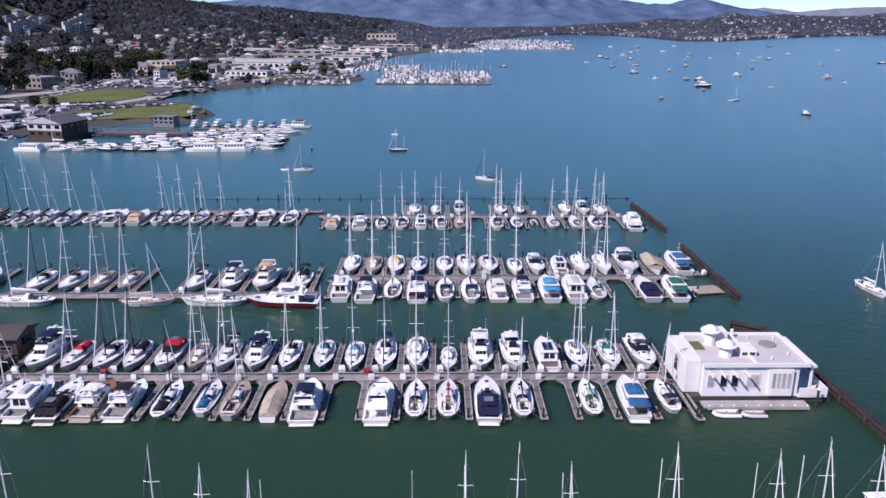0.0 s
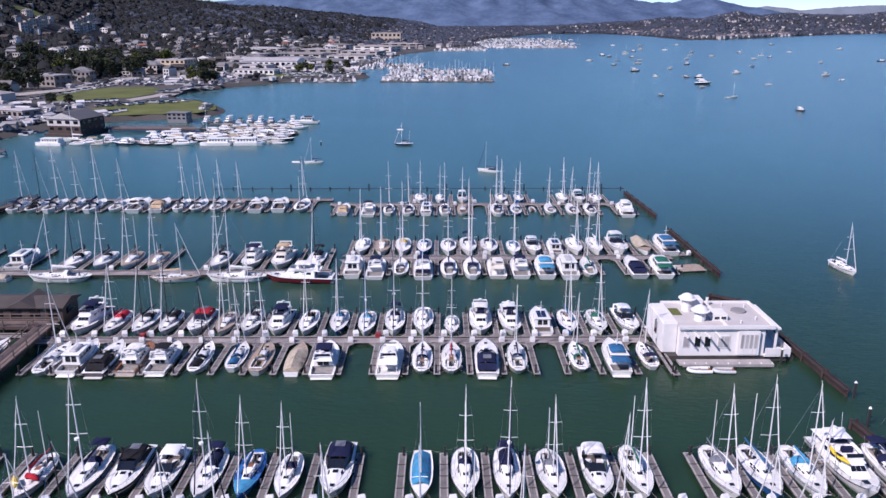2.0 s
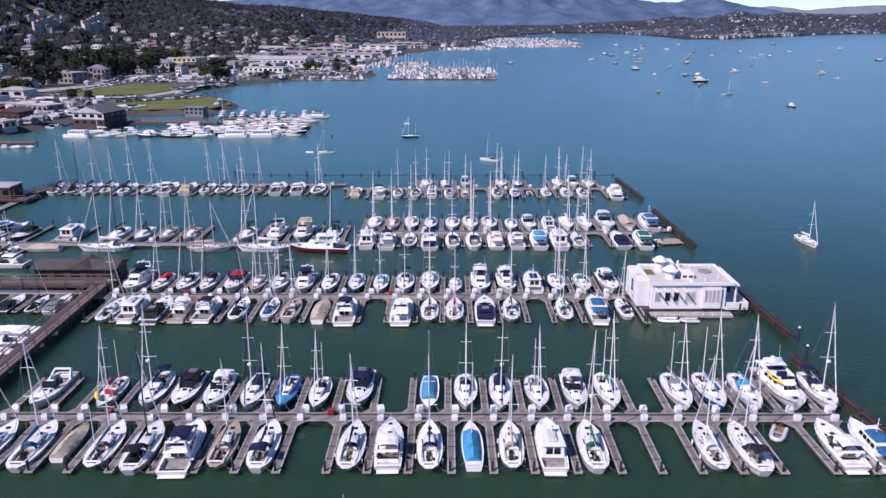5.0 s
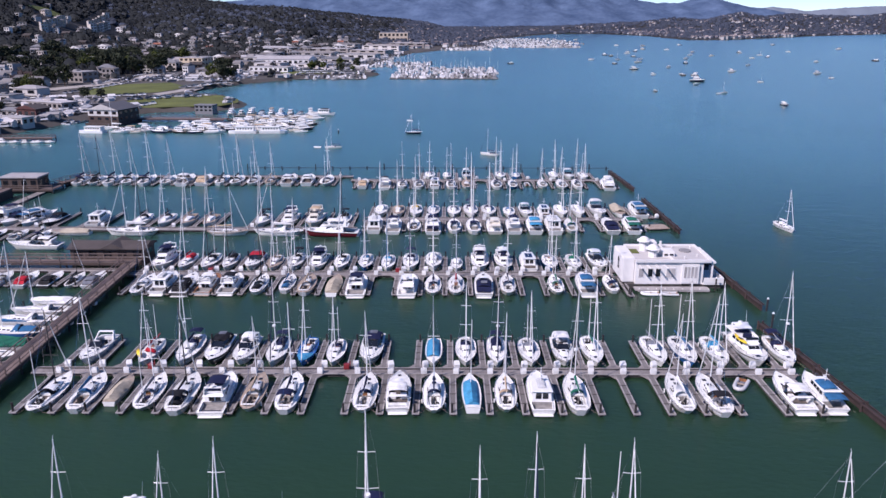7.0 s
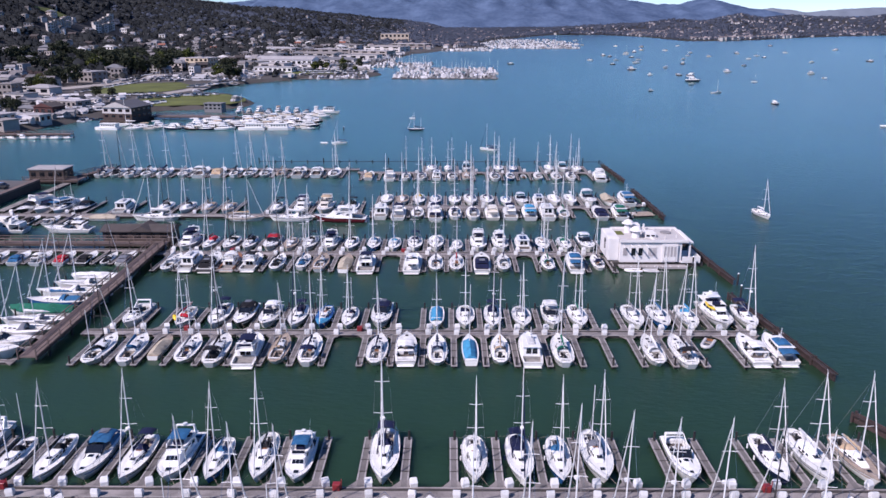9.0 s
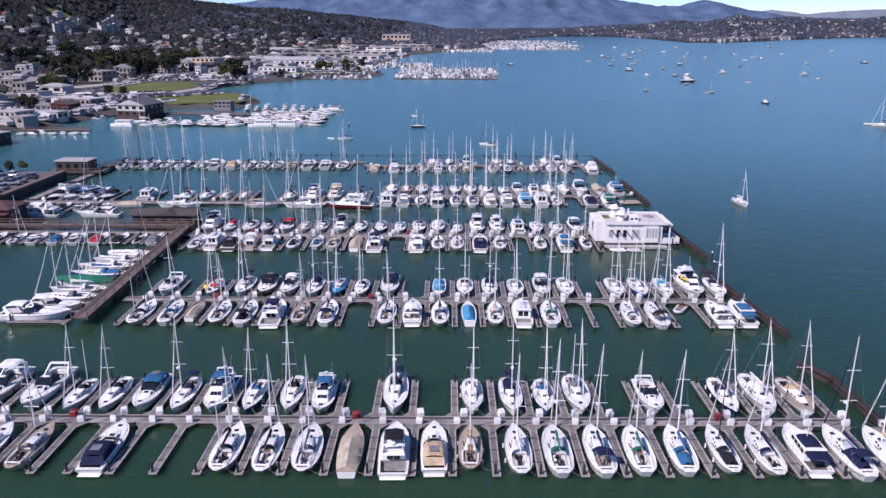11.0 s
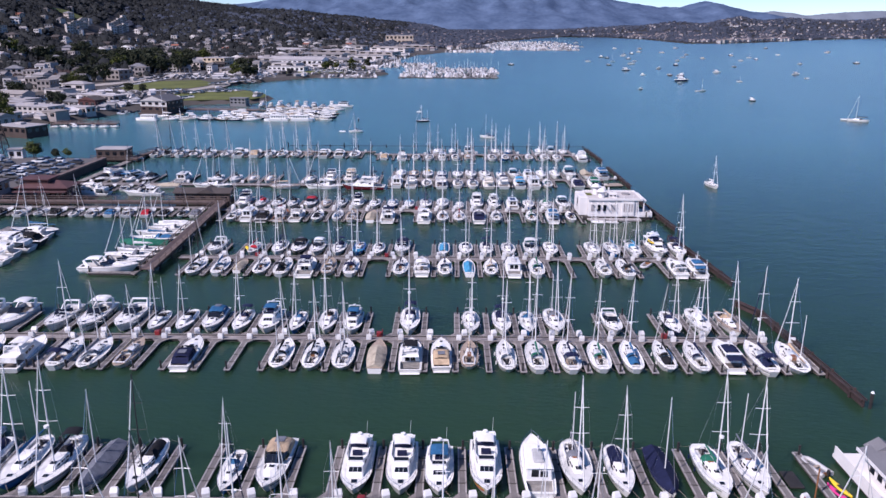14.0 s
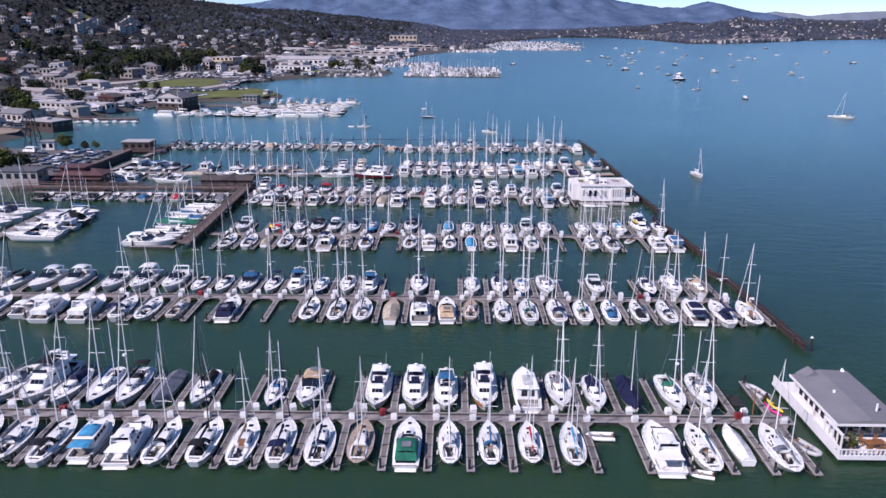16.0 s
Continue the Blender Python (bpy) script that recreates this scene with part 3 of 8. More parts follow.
# ---- boats: bow towards +y, water at z = 0, ten metres long before scaling ----
class Lines:
    """The lines of a hull: half breadth and sheer at u, from 0 at the stern to 1 at the bow."""

    def __init__(self, B, bow, mid, stern, transom, fine, L=10.0, rake=0.7, swell=1.0, counter=0.0):
        self.swell, self.counter = swell, counter
        self.B, self.bow, self.mid, self.stern, self.transom, self.fine, self.L, self.rake = B, bow, mid, stern, transom, fine, L, rake

    def w(self, u):
        if u < 0.4:
            k = self.transom + (1 - self.transom) * math.sin(math.pi / 2 * (u / 0.4) ** self.swell)
        else:
            k = math.cos(math.pi / 2 * ((u - 0.4) / 0.6) ** self.fine)
        return max(0.02, k) * self.B / 2

    def z(self, u):
        return self.mid + ((self.bow - self.mid) * ((u - 0.4) / 0.6) ** 2 if u > 0.4 else (self.stern - self.mid) * ((0.4 - u) / 0.4) ** 2)

    def y(self, u):
        return (u - 0.5) * self.L

    def flare(self, u, h):
        """How far the topsides draw in towards the waterline, most at the bow."""
        return 1 - 0.42 * max(0, (u - 0.5) / 0.5) * (1 - max(0, h))

    def hull(self):
        rings = []
        for u in [k / 14 for k in range(15)]:
            w, z, y = self.w(u), self.z(u), self.y(u)
            half = [(0.0, -0.5), (0.5, -0.35), (0.82, 0.0), (0.93, 0.5), (0.985, 0.86), (1.0, 1.0)]
            pts = []
            for f, h in half:
                back = self.rake * max(0, (u - 0.7) / 0.3) ** 2 * (1 - max(0, h))
                ahead = self.counter * max(0, 1 - u / 0.25) * (1 - max(0, h))
                pts.append((w * f * self.flare(u, h), y - back + ahead, z * h if h > 0 else h * 0.8))
            rings.append([(-a, b, c) for a, b, c in reversed(pts)] + pts[1:])
        g = Geo().loft(rings)
        n = len(rings[0])
        return g.add(rings[0], [tuple(range(n))])

    def stripe(self, h0, h1, out=0.012):
        """A band round the topsides."""
        g = Geo()
        for s in (-1, 1):
            rings = []
            for u in [k / 14 for k in range(14)]:
                w, z, y = self.w(u), self.z(u), self.y(u)
                f = lambda h: 0.93 + 0.055 * (h - 0.5) / 0.36 if h < 0.86 else 0.985 + 0.015 * (h - 0.86) / 0.14
                rings.append([(s * (w * f(h) * self.flare(u, h) + out), y - self.rake * max(0, (u - 0.7) / 0.3) ** 2 * (1 - h) + self.counter * max(0, 1 - u / 0.25) * (1 - h), z * h) for h in (h0, h1)])
            g.loft(rings)
        return g

    def deck(self, u0=0.06, u1=0.36, wf=0.5, depth=0.5, camber=0.06):
        """The deck with a sunk cockpit and a low toe rail."""
        us = sorted([k / 14 for k in range(15)] + [u0, u0 + 0.004, u1, u1 + 0.004])
        rings = []
        for u in us:
            w, z, y = self.w(u), self.z(u), self.y(u)
            sunk = u0 + 0.002 < u < u1 + 0.002
            ring = []
            for f in (-1, -0.94, -wf - 0.03, -wf, wf, wf + 0.03, 0.94, 1):
                inner = abs(f) <= wf
                zz = z + camber * (1 - f * f) + (0.07 if abs(f) == 1 else 0) + (0.1 if abs(f) == wf + 0.03 and sunk else 0)
                ring.append((f * w, y, zz - depth if inner and sunk else zz))
            rings.append(ring)
        self.sole = {i * 7 + 3 for i, u in enumerate(us[:-1]) if u0 + 0.002 < u < u1 + 0.002}
        return Geo().loft(rings)

    def rail(self, u0, u1, h, inset=0.08, posts=6, r=0.022, close=True):
        g = Geo()
        for s in (-1, 1):
            us = [u0 + (u1 - u0) * k / (posts * 2) for k in range(posts * 2 + 1)]
            pts = [(s * max(0.03, self.w(u) - inset), self.y(u), self.z(u) + h) for u in us]
            g.tube(pts, r, 4)
            for k in range(0, len(us), 2):
                x, y, z = pts[k]
                g.tube([(x, y, z - h), (x, y, z)], r, 4)
        if close:
            u = u1
            g.tube([(-max(0.03, self.w(u) - inset), self.y(u), self.z(u) + h), (0, self.y(min(1, u + 0.02)), self.z(u) + h + 0.03), (max(0.03, self.w(u) - inset), self.y(u), self.z(u) + h)], r, 4)
        return g


class Cabin:
    """A cabin with raked ends; its four walls serve to set the windows on."""

    def __init__(self, yb, yf, yft, wb, wf, zb, zf, zt, inset=0.12, ybt=None):
        ybt = yb if ybt is None else ybt
        self.base = [(-wb, yb, zb), (wb, yb, zb), (wf, yf, zf), (-wf, yf, zf)]
        self.top = [(-wb + inset, ybt, zt), (wb - inset, ybt, zt), (wf - inset, yft, zt), (-wf + inset, yft, zt)]

    def geo(self):
        return Geo().hexa(self.base, self.top)

    def wall(self, k):
        """0 back, 1 right, 2 front, 3 left."""
        a, b = k, (k + 1) % 4
        return [self.base[a], self.base[b], self.top[b], self.top[a]]

    def panes(self, g, k, n, u0, u1, v0, v1, gap=0.04, thick=0.02):
        for i in range(n):
            a, b = u0 + (u1 - u0) * i / n, u0 + (u1 - u0) * (i + 1) / n
            g.panel(sub(self.wall(k), a + gap / 2, b - gap / 2, v0, v1), thick)
        return g

    def roof(self, over=0.1, thick=0.08):
        (x0, y0, z), (x1, _, _), (x2, y2, _), (x3, _, _) = self.top
        a = [(x0 - over, y0 - over, z), (x1 + over, y0 - over, z), (x2 + over, y2 + over, z), (x3 - over, y2 + over, z)]
        b = [(p[0] * 0.93, p[1] * 0.98, z + thick) for p in a]
        return Geo().hexa(a, b)


def crowned(x, y0, y1, z, rise, n=7, thick=0.035, droop=0.0):
    """A canvas or moulded top, arched across."""
    rings = []
    for y, dz in ((y0, -droop), (y0 + (y1 - y0) * 0.3, 0), (y0 + (y1 - y0) * 0.7, 0.02), (y1, -droop)):
        up = [(x * math.sin(a), y, z + rise * math.cos(a) + dz) for a in (math.pi / 2 * (2 * k / (n - 1) - 1) for k in range(n))]
        rings.append(up + [(p[0] * 0.98, p[1], p[2] - thick) for p in reversed(up)])
    return Geo().loft(rings, True, True)


def dodger(x, y0, y1, z, h):
    """A spray hood, open aft."""
    rings = []
    for y, k in ((y0, 0.95), (y0 + (y1 - y0) * 0.5, 1.0), (y1, 0.25)):
        up = [(x * math.cos(a), y, z + h * k * math.sin(a) ** 0.7) for a in (math.pi * j / 8 for j in range(9))]
        rings.append(up + [(p[0] * 0.96, p[1], max(z, p[2] - 0.04)) for p in reversed(up)])
    return Geo().loft(rings, True, True)


COLOUR = {"e": "green", "n": "navy blue", "b": "blue", "k": "black", "r": "red", "g": "green", "c": "sky blue", "t": "tan", "d": "beige", "w": "white", "y": "yellow", "h": "grey", "u": "blue", "": "white"}


def sailboat(code, style):
    """style 0 sloop, 1 sloop with tall mast and in-mast sail, 2 ketch."""
    woody = code == "w"
    dark = {"v": NAVYH, "g": None}.get(code)
    r = random.Random("sail" + code + str(style) + "v" * VARIANT)
    ln = Lines(3.0 + 0.12 * style + r.uniform(-0.12, 0.12), 1.2, 0.92, 0.92, (0.26, 0.38, 0.15)[style], (1.55, 1.7, 1.45)[style], rake=(0.9, 0.5, 1.1)[style], swell=0.6, counter=(1.1, 0.5, 1.3)[style])
    cloth = CANVAS.get({"w": "t", "v": "n", "": ("w", "n", "h")[style]}.get(code, code), CANVAS["w"])
    if code == "u":
        cloth = CANVAS["b"]
    look_of = "all-blue" if code == "u" else "wooden-decked" if woody else "blue-hulled" if code == "b" and style != 1 else "navy-hulled" if code == "v" else "white"
    t = thing("sailboat", f"{look_of} {'ketch' if style == 2 else 'sloop'} with bare mast and {COLOUR.get({'w': 't', 'v': 'n'}.get(code, code), 'white')} canvas", "sailboat", "boats berthed in the marina")
    hull = part("hull", ln.hull(), dark or (BLUEH if code == "u" or code == "b" and style != 1 else WHITE), t, smooth=50)
    part("stripe", ln.stripe(0.72, 0.84), {"r": REDH, "g": GREENH, "w": WOOD}.get(code, (NAVYH, NAVYH, BLUEH, RUBBER)[r.randrange(4)]), hull, "coloured stripe along the topsides")
    deck = part("deck", ln.deck(0.07, 0.36, 0.52, 0.5), [TEAK if woody else BLUEH if code == "u" else DECKW, SOLE if woody or style == 2 else SOLEPALE], t, pick=lambda i: int(i in ln.sole))
    zc = ln.z(0.5) + 0.03
    nose, cw, ch = r.uniform(1.75, 2.6), r.uniform(0.86, 1.0), r.uniform(0.4, 0.55)
    cab = Cabin(-1.3, nose, nose - 0.5, cw, cw * 0.52, zc, ln.z(0.5 + nose / 10) + 0.02, zc + ch, 0.14)
    house = part("cabin", cab.geo(), WHITE, t, bevel=0.1, segs=2, smooth=50)
    g = Geo()
    for k in (1, 3):
        cab.panes(g, k, 3, 0.12, 0.78, 0.35, 0.75, 0.07)
    part("cabin_window", g, GLASS, house)
    if code == "u":
        rings = [[(ln.w(u) * 0.93 * q, ln.y(u), ln.z(u) + 0.1 + 0.32 * (1 - q * q) * math.sin(math.pi * (0.15 + 0.7 * k / 5))) for q in (-1, -0.5, 0, 0.5, 1)] for k, u in enumerate((0.66, 0.72, 0.78, 0.84, 0.9, 0.95))]
        part("foredeck_cover", Geo().loft(rings), CANVAS["c"], t, "sky-blue cover over the foredeck", smooth=60)
    part("hatch", Geo().box(-0.28, 0.28, 1.0, 1.5, zc + ch, zc + ch + 0.06).box(-0.24, 0.24, 2.75, 3.2, ln.z(0.8) + 0.05, ln.z(0.8) + 0.13), GLASS, house, "tinted deck hatch")
    rim = [(-0.9, -1.3), (-0.95, -2.6), (-0.85, -4.0), (0.85, -4.0), (0.95, -2.6), (0.9, -1.3)]
    part("coaming", Geo().tube([(a, b, zc + 0.08) for a, b in rim], 0.13, 6), WHITE, deck, smooth=60)
    wheel = Geo().tube([(0.38 * math.cos(a), -3.3, zc + 0.3 + 0.38 * math.sin(a)) for a in (2 * math.pi * k / 12 for k in range(13))], 0.025, 4)
    part("wheel", wheel.box(-0.09, 0.09, -3.25, -3.08, zc - 0.45, zc + 0.45), RUBBER, deck, "steering wheel on a pedestal")
    bench = Geo()
    for s in (-1, 1):
        bench.hexa([(s * 0.34, -3.9, zc - 0.45), (s * 0.66, -3.9, zc - 0.45), (s * 0.7, -1.4, zc - 0.45), (s * 0.34, -1.4, zc - 0.45)], [(s * 0.34, -3.9, zc - 0.12), (s * 0.68, -3.9, zc - 0.12), (s * 0.72, -1.4, zc - 0.12), (s * 0.34, -1.4, zc - 0.12)])
        part("cockpit_bench", bench, TEAK if woody or style == 1 and code in "nb" else DECKW, deck)
        bench = Geo()
    gear = Geo()
    for _ in range(5):
        gx, gy, gs = r.uniform(-0.6, 0.6), r.uniform(-3.9, -1.6), r.uniform(0.1, 0.22)
        gear.box(gx - gs, gx + gs, gy - gs, gy + gs * 1.5, zc - 0.3, zc - 0.1 + gs * 0.8, gs * 0.3)
    gear.tube([(0.8, 0.3, zc + 0.05), (0.85, -0.6, zc + 0.06)], 0.07, 5).tube([(-0.85, 0.8, zc + 0.05), (-0.8, -0.2, zc + 0.06)], 0.06, 5)
    part("cockpit_gear", gear, r.choice((CANVAS["n"], CANVAS["k"], CANVAS["h"], CANVAS["k"])), deck, "cushions and coiled lines in the cockpit")
    tall = (11.0, 12.8, 11.6)[style] + r.uniform(-0.8, 0.8)
    ym = 1.05
    g = Geo().tube([(0, ym, zc + 0.3), (0, ym, zc + tall * 0.6), (0, ym - 0.08, zc + tall)], 0.085, 7, 0.05)
    for h, wd in ((0.42, 0.95), (0.7, 0.75)):
        g.tube([(-wd, ym - 0.1, zc + tall * h), (0, ym, zc + tall * h), (wd, ym - 0.1, zc + tall * h)], 0.035, 4)
    g.tube([(0, ym - 0.08, zc + tall), (0, ym - 0.25, zc + tall + 0.35)], 0.02, 4)
    black = code == "k" and VARIANT == 2
    mast = part("mast", g, RUBBER if black else MAST, t, "tall black carbon mast with spreaders" if black else "tall pale aluminium mast with spreaders")
    if style == 1:
        part("radome", Geo().tube([(0, ym + 0.35, zc + tall * 0.38), (0, ym + 0.35, zc + tall * 0.38 + 0.22)], 0.26, 10), WHITE, mast, "white radar dome")
    g = Geo()
    tip = (0, ym - 0.05, zc + tall * 0.97)
    for s in (-1, 1):
        g.tube([(s * 1.35, ym - 0.25, zc - 0.02), (s * 0.95, ym - 0.1, zc + tall * 0.42), (s * 0.75, ym - 0.1, zc + tall * 0.7), tip], 0.014, 3)
        g.tube([(s * 1.3, ym + 0.3, zc - 0.02), (0, ym, zc + tall * 0.42)], 0.014, 3)
    g.tube([(0, -4.9, ln.z(0.02)), tip], 0.014, 3)
    part("rigging", g, STEEL, t, "thin wire shrouds and stays")
    part("furled_jib", Geo().tube([(0, 4.75, ln.z(0.97) + 0.25), (0, 3.0, zc + tall * 0.45), (0, ym + 0.1, zc + tall * 0.94)], 0.085, 6, 0.04), CANVAS["b"] if code == "c" and style == 1 else CANVAS["n"] if code == "n" and style == 1 else CANVAS["w"], t, "sail rolled round the forestay")
    zb = zc + 1.25
    boom = part("boom", Geo().tube([(0, ym, zb), (0, -2.9, zb + 0.05)], 0.06, 6), MAST, t)
    n = 9
    rings = []
    for k in range(n):
        f = k / (n - 1)
        y, rr = ym - 0.15 - f * 3.5, (0.26 - 0.15 * f) * (1 + 0.12 * math.sin(k * 2.3))
        rings.append([(rr * 0.62 * math.cos(a), y, zb + 0.1 + rr * 0.8 + rr * 1.05 * math.sin(a)) for a in (2 * math.pi * j / 8 for j in range(8))])
    part("sail_cover", Geo().loft(rings, True, True), cloth, boom, f"{COLOUR.get(code, 'white')} canvas cover over the furled mainsail", smooth=60)
    if (style != 2 or code in "nk") and (VARIANT != 1 or code in "nbgk"):
        part("dodger", dodger(0.86, -1.6, -0.5, zc + 0.05, 0.85), cloth, t, "canvas spray hood over the hatch", smooth=60)
    if style == 2:
        miz = part("mizzen_mast", Geo().tube([(0, -2.9, zc - 0.1), (0, -2.95, zc + tall * 0.66)], 0.065, 6, 0.04), MAST, t)
        part("mizzen_cover", Geo().tube([(0, -2.9, zb - 0.1), (0, -4.6, zb - 0.05)], 0.13, 7, 0.07), cloth, miz, smooth=60)
    if code in "nk" and style == 1:
        top = part("bimini", crowned(0.92, -4.0, -2.5, zc + 1.5, 0.26, droop=0.06), cloth, t, "canvas sun top over the cockpit", smooth=60)
        g = Geo()
        for s in (-1, 1):
            g.tube([(s * 1.0, -3.3, zc), (s * 1.0, -4.1, zc + 1.55)], 0.018, 4).tube([(s * 1.0, -3.3, zc), (s * 1.0, -2.5, zc + 1.55)], 0.018, 4)
        part("bimini_frame", g, STEEL, top)
    if VARIANT == 2 and style != 2 and code not in ("", "w"):
        rings = []
        for k in range(6):
            f = k / 5
            hw, lift = 0.95 * (1 - 0.25 * f), 0.2 + 0.45 * math.sin(math.pi * (0.2 + 0.6 * f))
            rings.append([(hw * q, -1.7 - 2.3 * f, zc + 0.12 + lift * (1 - abs(q) ** 1.6)) for q in (-1, -0.6, -0.2, 0.2, 0.6, 1)])
        part("cockpit_cover", Geo().loft(rings), cloth, t, "fitted canvas cover laced over the cockpit", smooth=60)
    if VARIANT == 1:
        part("companionway", Geo().panel([(0.3, -1.33, zc - 0.1), (-0.3, -1.33, zc - 0.1), (-0.3, -1.31, zc + ch - 0.05), (0.3, -1.31, zc + ch - 0.05)], 0.02).box(-0.32, 0.32, -1.3, -0.5, zc + ch, zc + ch + 0.05), WOOD, house, "varnished companionway")
    part("lifeline", ln.rail(0.06, 0.985, 0.55, 0.06, 6, 0.014), STEEL, t, "wire lifelines on stanchions")
    g = Geo()
    for s, u in ((-1, 0.3), (1, 0.45), (-1, 0.6), (1, 0.2)):
        x, y = s * (ln.w(u) + 0.1), ln.y(u)
        g.tube([(x, y, 0.25), (x, y, 0.8)], 0.1, 6)
    part("fender", g, NAVYH if style else WHITE, t, "fenders hung along the side")
    return t


def motor_yacht(code, style):
    """Two-decked cruiser with a flying bridge."""
    woody = code == "w"
    ln = Lines(3.6, 1.65, 1.18, 1.0, 0.93, 2.2, rake=1.0, counter=0.35)
    body = CREAM if code == "t" else WHITE
    cloth = CANVAS.get({"": ("w", "n", "w")[style], "t": "t", "r": "w"}.get(code, code), CANVAS["w"])
    t = thing("motor_yacht", f"{'cream' if code == 't' else 'dark red' if code == 'r' else 'white'} flybridge motor yacht with {'white hard top' if style == 2 else COLOUR.get(code if code != 'r' else 'w', 'white') + ' canvas top'}", "motor yacht", "boats berthed in the marina")
    hull = part("hull", ln.hull(), REDH if code == "r" else body, t, smooth=50)
    deck = part("deck", ln.deck(0.03, 0.24, 0.8, 0.55), [WOOD if woody else DECKW, (SOLE, SOLEPALE, DECKW)[style]], t, pick=lambda i: int(i in ln.sole))
    part("rub_rail", ln.stripe(0.92, 0.99, 0.035), RUBBER if style else WHITE, hull)
    z = ln.z(0.45)
    cab = Cabin(-2.5, 2.7, 1.5, 1.42, 0.95, z - 0.05, ln.z(0.77) - 0.05, z + 1.35, 0.2)
    house = part("cabin", cab.geo(), body, t, bevel=0.09, segs=2, smooth=50)
    g = Geo()
    cab.panes(g, 1, 3, 0.1, 0.72, 0.48, 0.84, 0.05)
    cab.panes(g, 3, 3, 0.28, 0.9, 0.48, 0.84, 0.05)
    cab.panes(g, 2, 3, 0.05, 0.95, 0.5, 0.86, 0.02)
    part("cabin_window", g, GLASS, house, "dark tinted cabin windows")
    part("saloon_door", cab.panes(Geo(), 0, 2, 0.2, 0.8, 0.1, 0.85, 0.05), GLASS, house, "glazed sliding door to the cockpit")
    part("roof", Cabin((-4.3, -3.3, -4.5)[style], 1.6, 1.5, 1.38, 0.95, z + 1.352, z + 1.352, z + 1.47, 0.04).geo(), body, t, bevel=0.03)
    if style != 1:
        posts = Geo()
        for s in (-1, 1):
            posts.tube([(s * 1.25, -4.2, ln.z(0.08)), (s * 1.25, -4.15, z + 1.36)], 0.05, 5)
        part("aft_post", posts, body, t)
        if style == 0:
            part("cockpit_canvas", Geo().panel([(1.3, -4.42, z + 0.55), (-1.3, -4.42, z + 0.55), (-1.3, -4.34, z + 1.34), (1.3, -4.34, z + 1.34)], 0.02), cloth if code else CANVAS["w"], t, "canvas screen across the aft deck")
    zf = z + 1.47
    fly = Geo()
    ring = [(-1.2, -2.6), (1.2, -2.6), (1.2, 0.2), (0.8, 1.2), (-0.8, 1.2), (-1.2, 0.2)]
    k = len(ring)
    outer = [[(x, y, zf + 0.002) for x, y in ring], [(x * 1.06, y * 1.06, zf + 0.46) for x, y in ring], [(x * 0.98, y * 0.98, zf + 0.48) for x, y in ring], [(x * 0.93, y * 0.93, zf + 0.03) for x, y in ring]]
    for a, b in zip(outer, outer[1:]):
        fly.add([*a, *b], [(i, (i + 1) % k, k + (i + 1) % k, k + i) for i in range(k)])
    bridge = part("flybridge", fly, body, t, "moulded flybridge coaming")
    part("seat", Geo().box(-0.95, 0.95, -2.3, -1.75, zf + 0.03, zf + 0.42).box(-0.55, 0.55, -0.5, -0.05, zf + 0.03, zf + 0.72), CANVAS["n"] if code in "bn" else CANVAS["w"], bridge, "upholstered helm bench", bevel=0.05)
    part("windscreen", Geo().panel([(-0.85, 1.28, zf + 0.48), (0.85, 1.28, zf + 0.48), (0.8, 1.02, zf + 0.82), (-0.8, 1.02, zf + 0.82)], 0.012), GLASS, bridge, "low tinted windscreen")
    arch = Geo()
    for s in (-1, 1):
        arch.hexa([(s * 1.3, -3.0, zf - 0.1), (s * 1.3, -2.3, zf - 0.1), (s * 1.18, -2.3, zf - 0.1), (s * 1.18, -3.0, zf - 0.1)], [(s * 1.1, -3.0, zf + 1.25), (s * 1.1, -2.65, zf + 1.25), (s * 1.0, -2.65, zf + 1.25), (s * 1.0, -3.0, zf + 1.25)])
    arch.box(-1.1, 1.1, -3.0, -2.65, zf + 1.25, zf + 1.36)
    arch_ob = part("radar_arch", arch, body, t)
    part("antenna", Geo().tube([(-0.8, -2.8, zf + 1.36), (-0.9, -3.2, zf + 3.4)], 0.015, 4).tube([(0, -2.8, zf + 1.36), (0, -2.8, zf + 1.62)], 0.28, 10), WHITE, arch_ob, "radar dome and whip antenna")
    if style == 2:
        part("hard_top", crowned(0.92, -2.7, -1.0, zf + 1.28, 0.12, droop=0.03, thick=0.08), body, t, "short white hard top behind the helm", smooth=60)
    else:
        top = part("bimini", crowned(1.1, -1.9, 0.35, zf + 1.25, 0.22, droop=0.05), cloth, t, f"{COLOUR.get(code if code != 'r' else 'w', 'white')} canvas sun top", smooth=60)
        g = Geo()
        for s in (-1, 1):
            g.tube([(s * 1.18, -0.8, zf + 0.6), (s * 1.18, 0.5, zf + 1.3)], 0.02, 4).tube([(s * 1.18, -0.8, zf + 0.6), (s * 1.18, -2.1, zf + 1.3)], 0.02, 4)
        part("bimini_frame", g, STEEL, top)
    part("swim_platform", Geo().box(-1.45, 1.45, -5.2, -4.5, 0.22, 0.3), TEAK if woody or code == "b" else DECKW, t, bevel=0.03)
    part("bow_rail", ln.rail(0.5, 0.985, 0.65, 0.1, 5, 0.024), STEEL, t, "stainless bow rail")
    part("foredeck_hatch", Geo().box(-0.3, 0.3, 3.0, 3.6, ln.z(0.83) + 0.04, ln.z(0.83) + 0.13), GLASS, deck)
    part("cockpit_seat", Geo().box(-1.3, 1.3, -4.75, -4.3, ln.z(0.05) - 0.5, ln.z(0.05) - 0.08), cloth, deck, bevel=0.04)
    g = Geo()
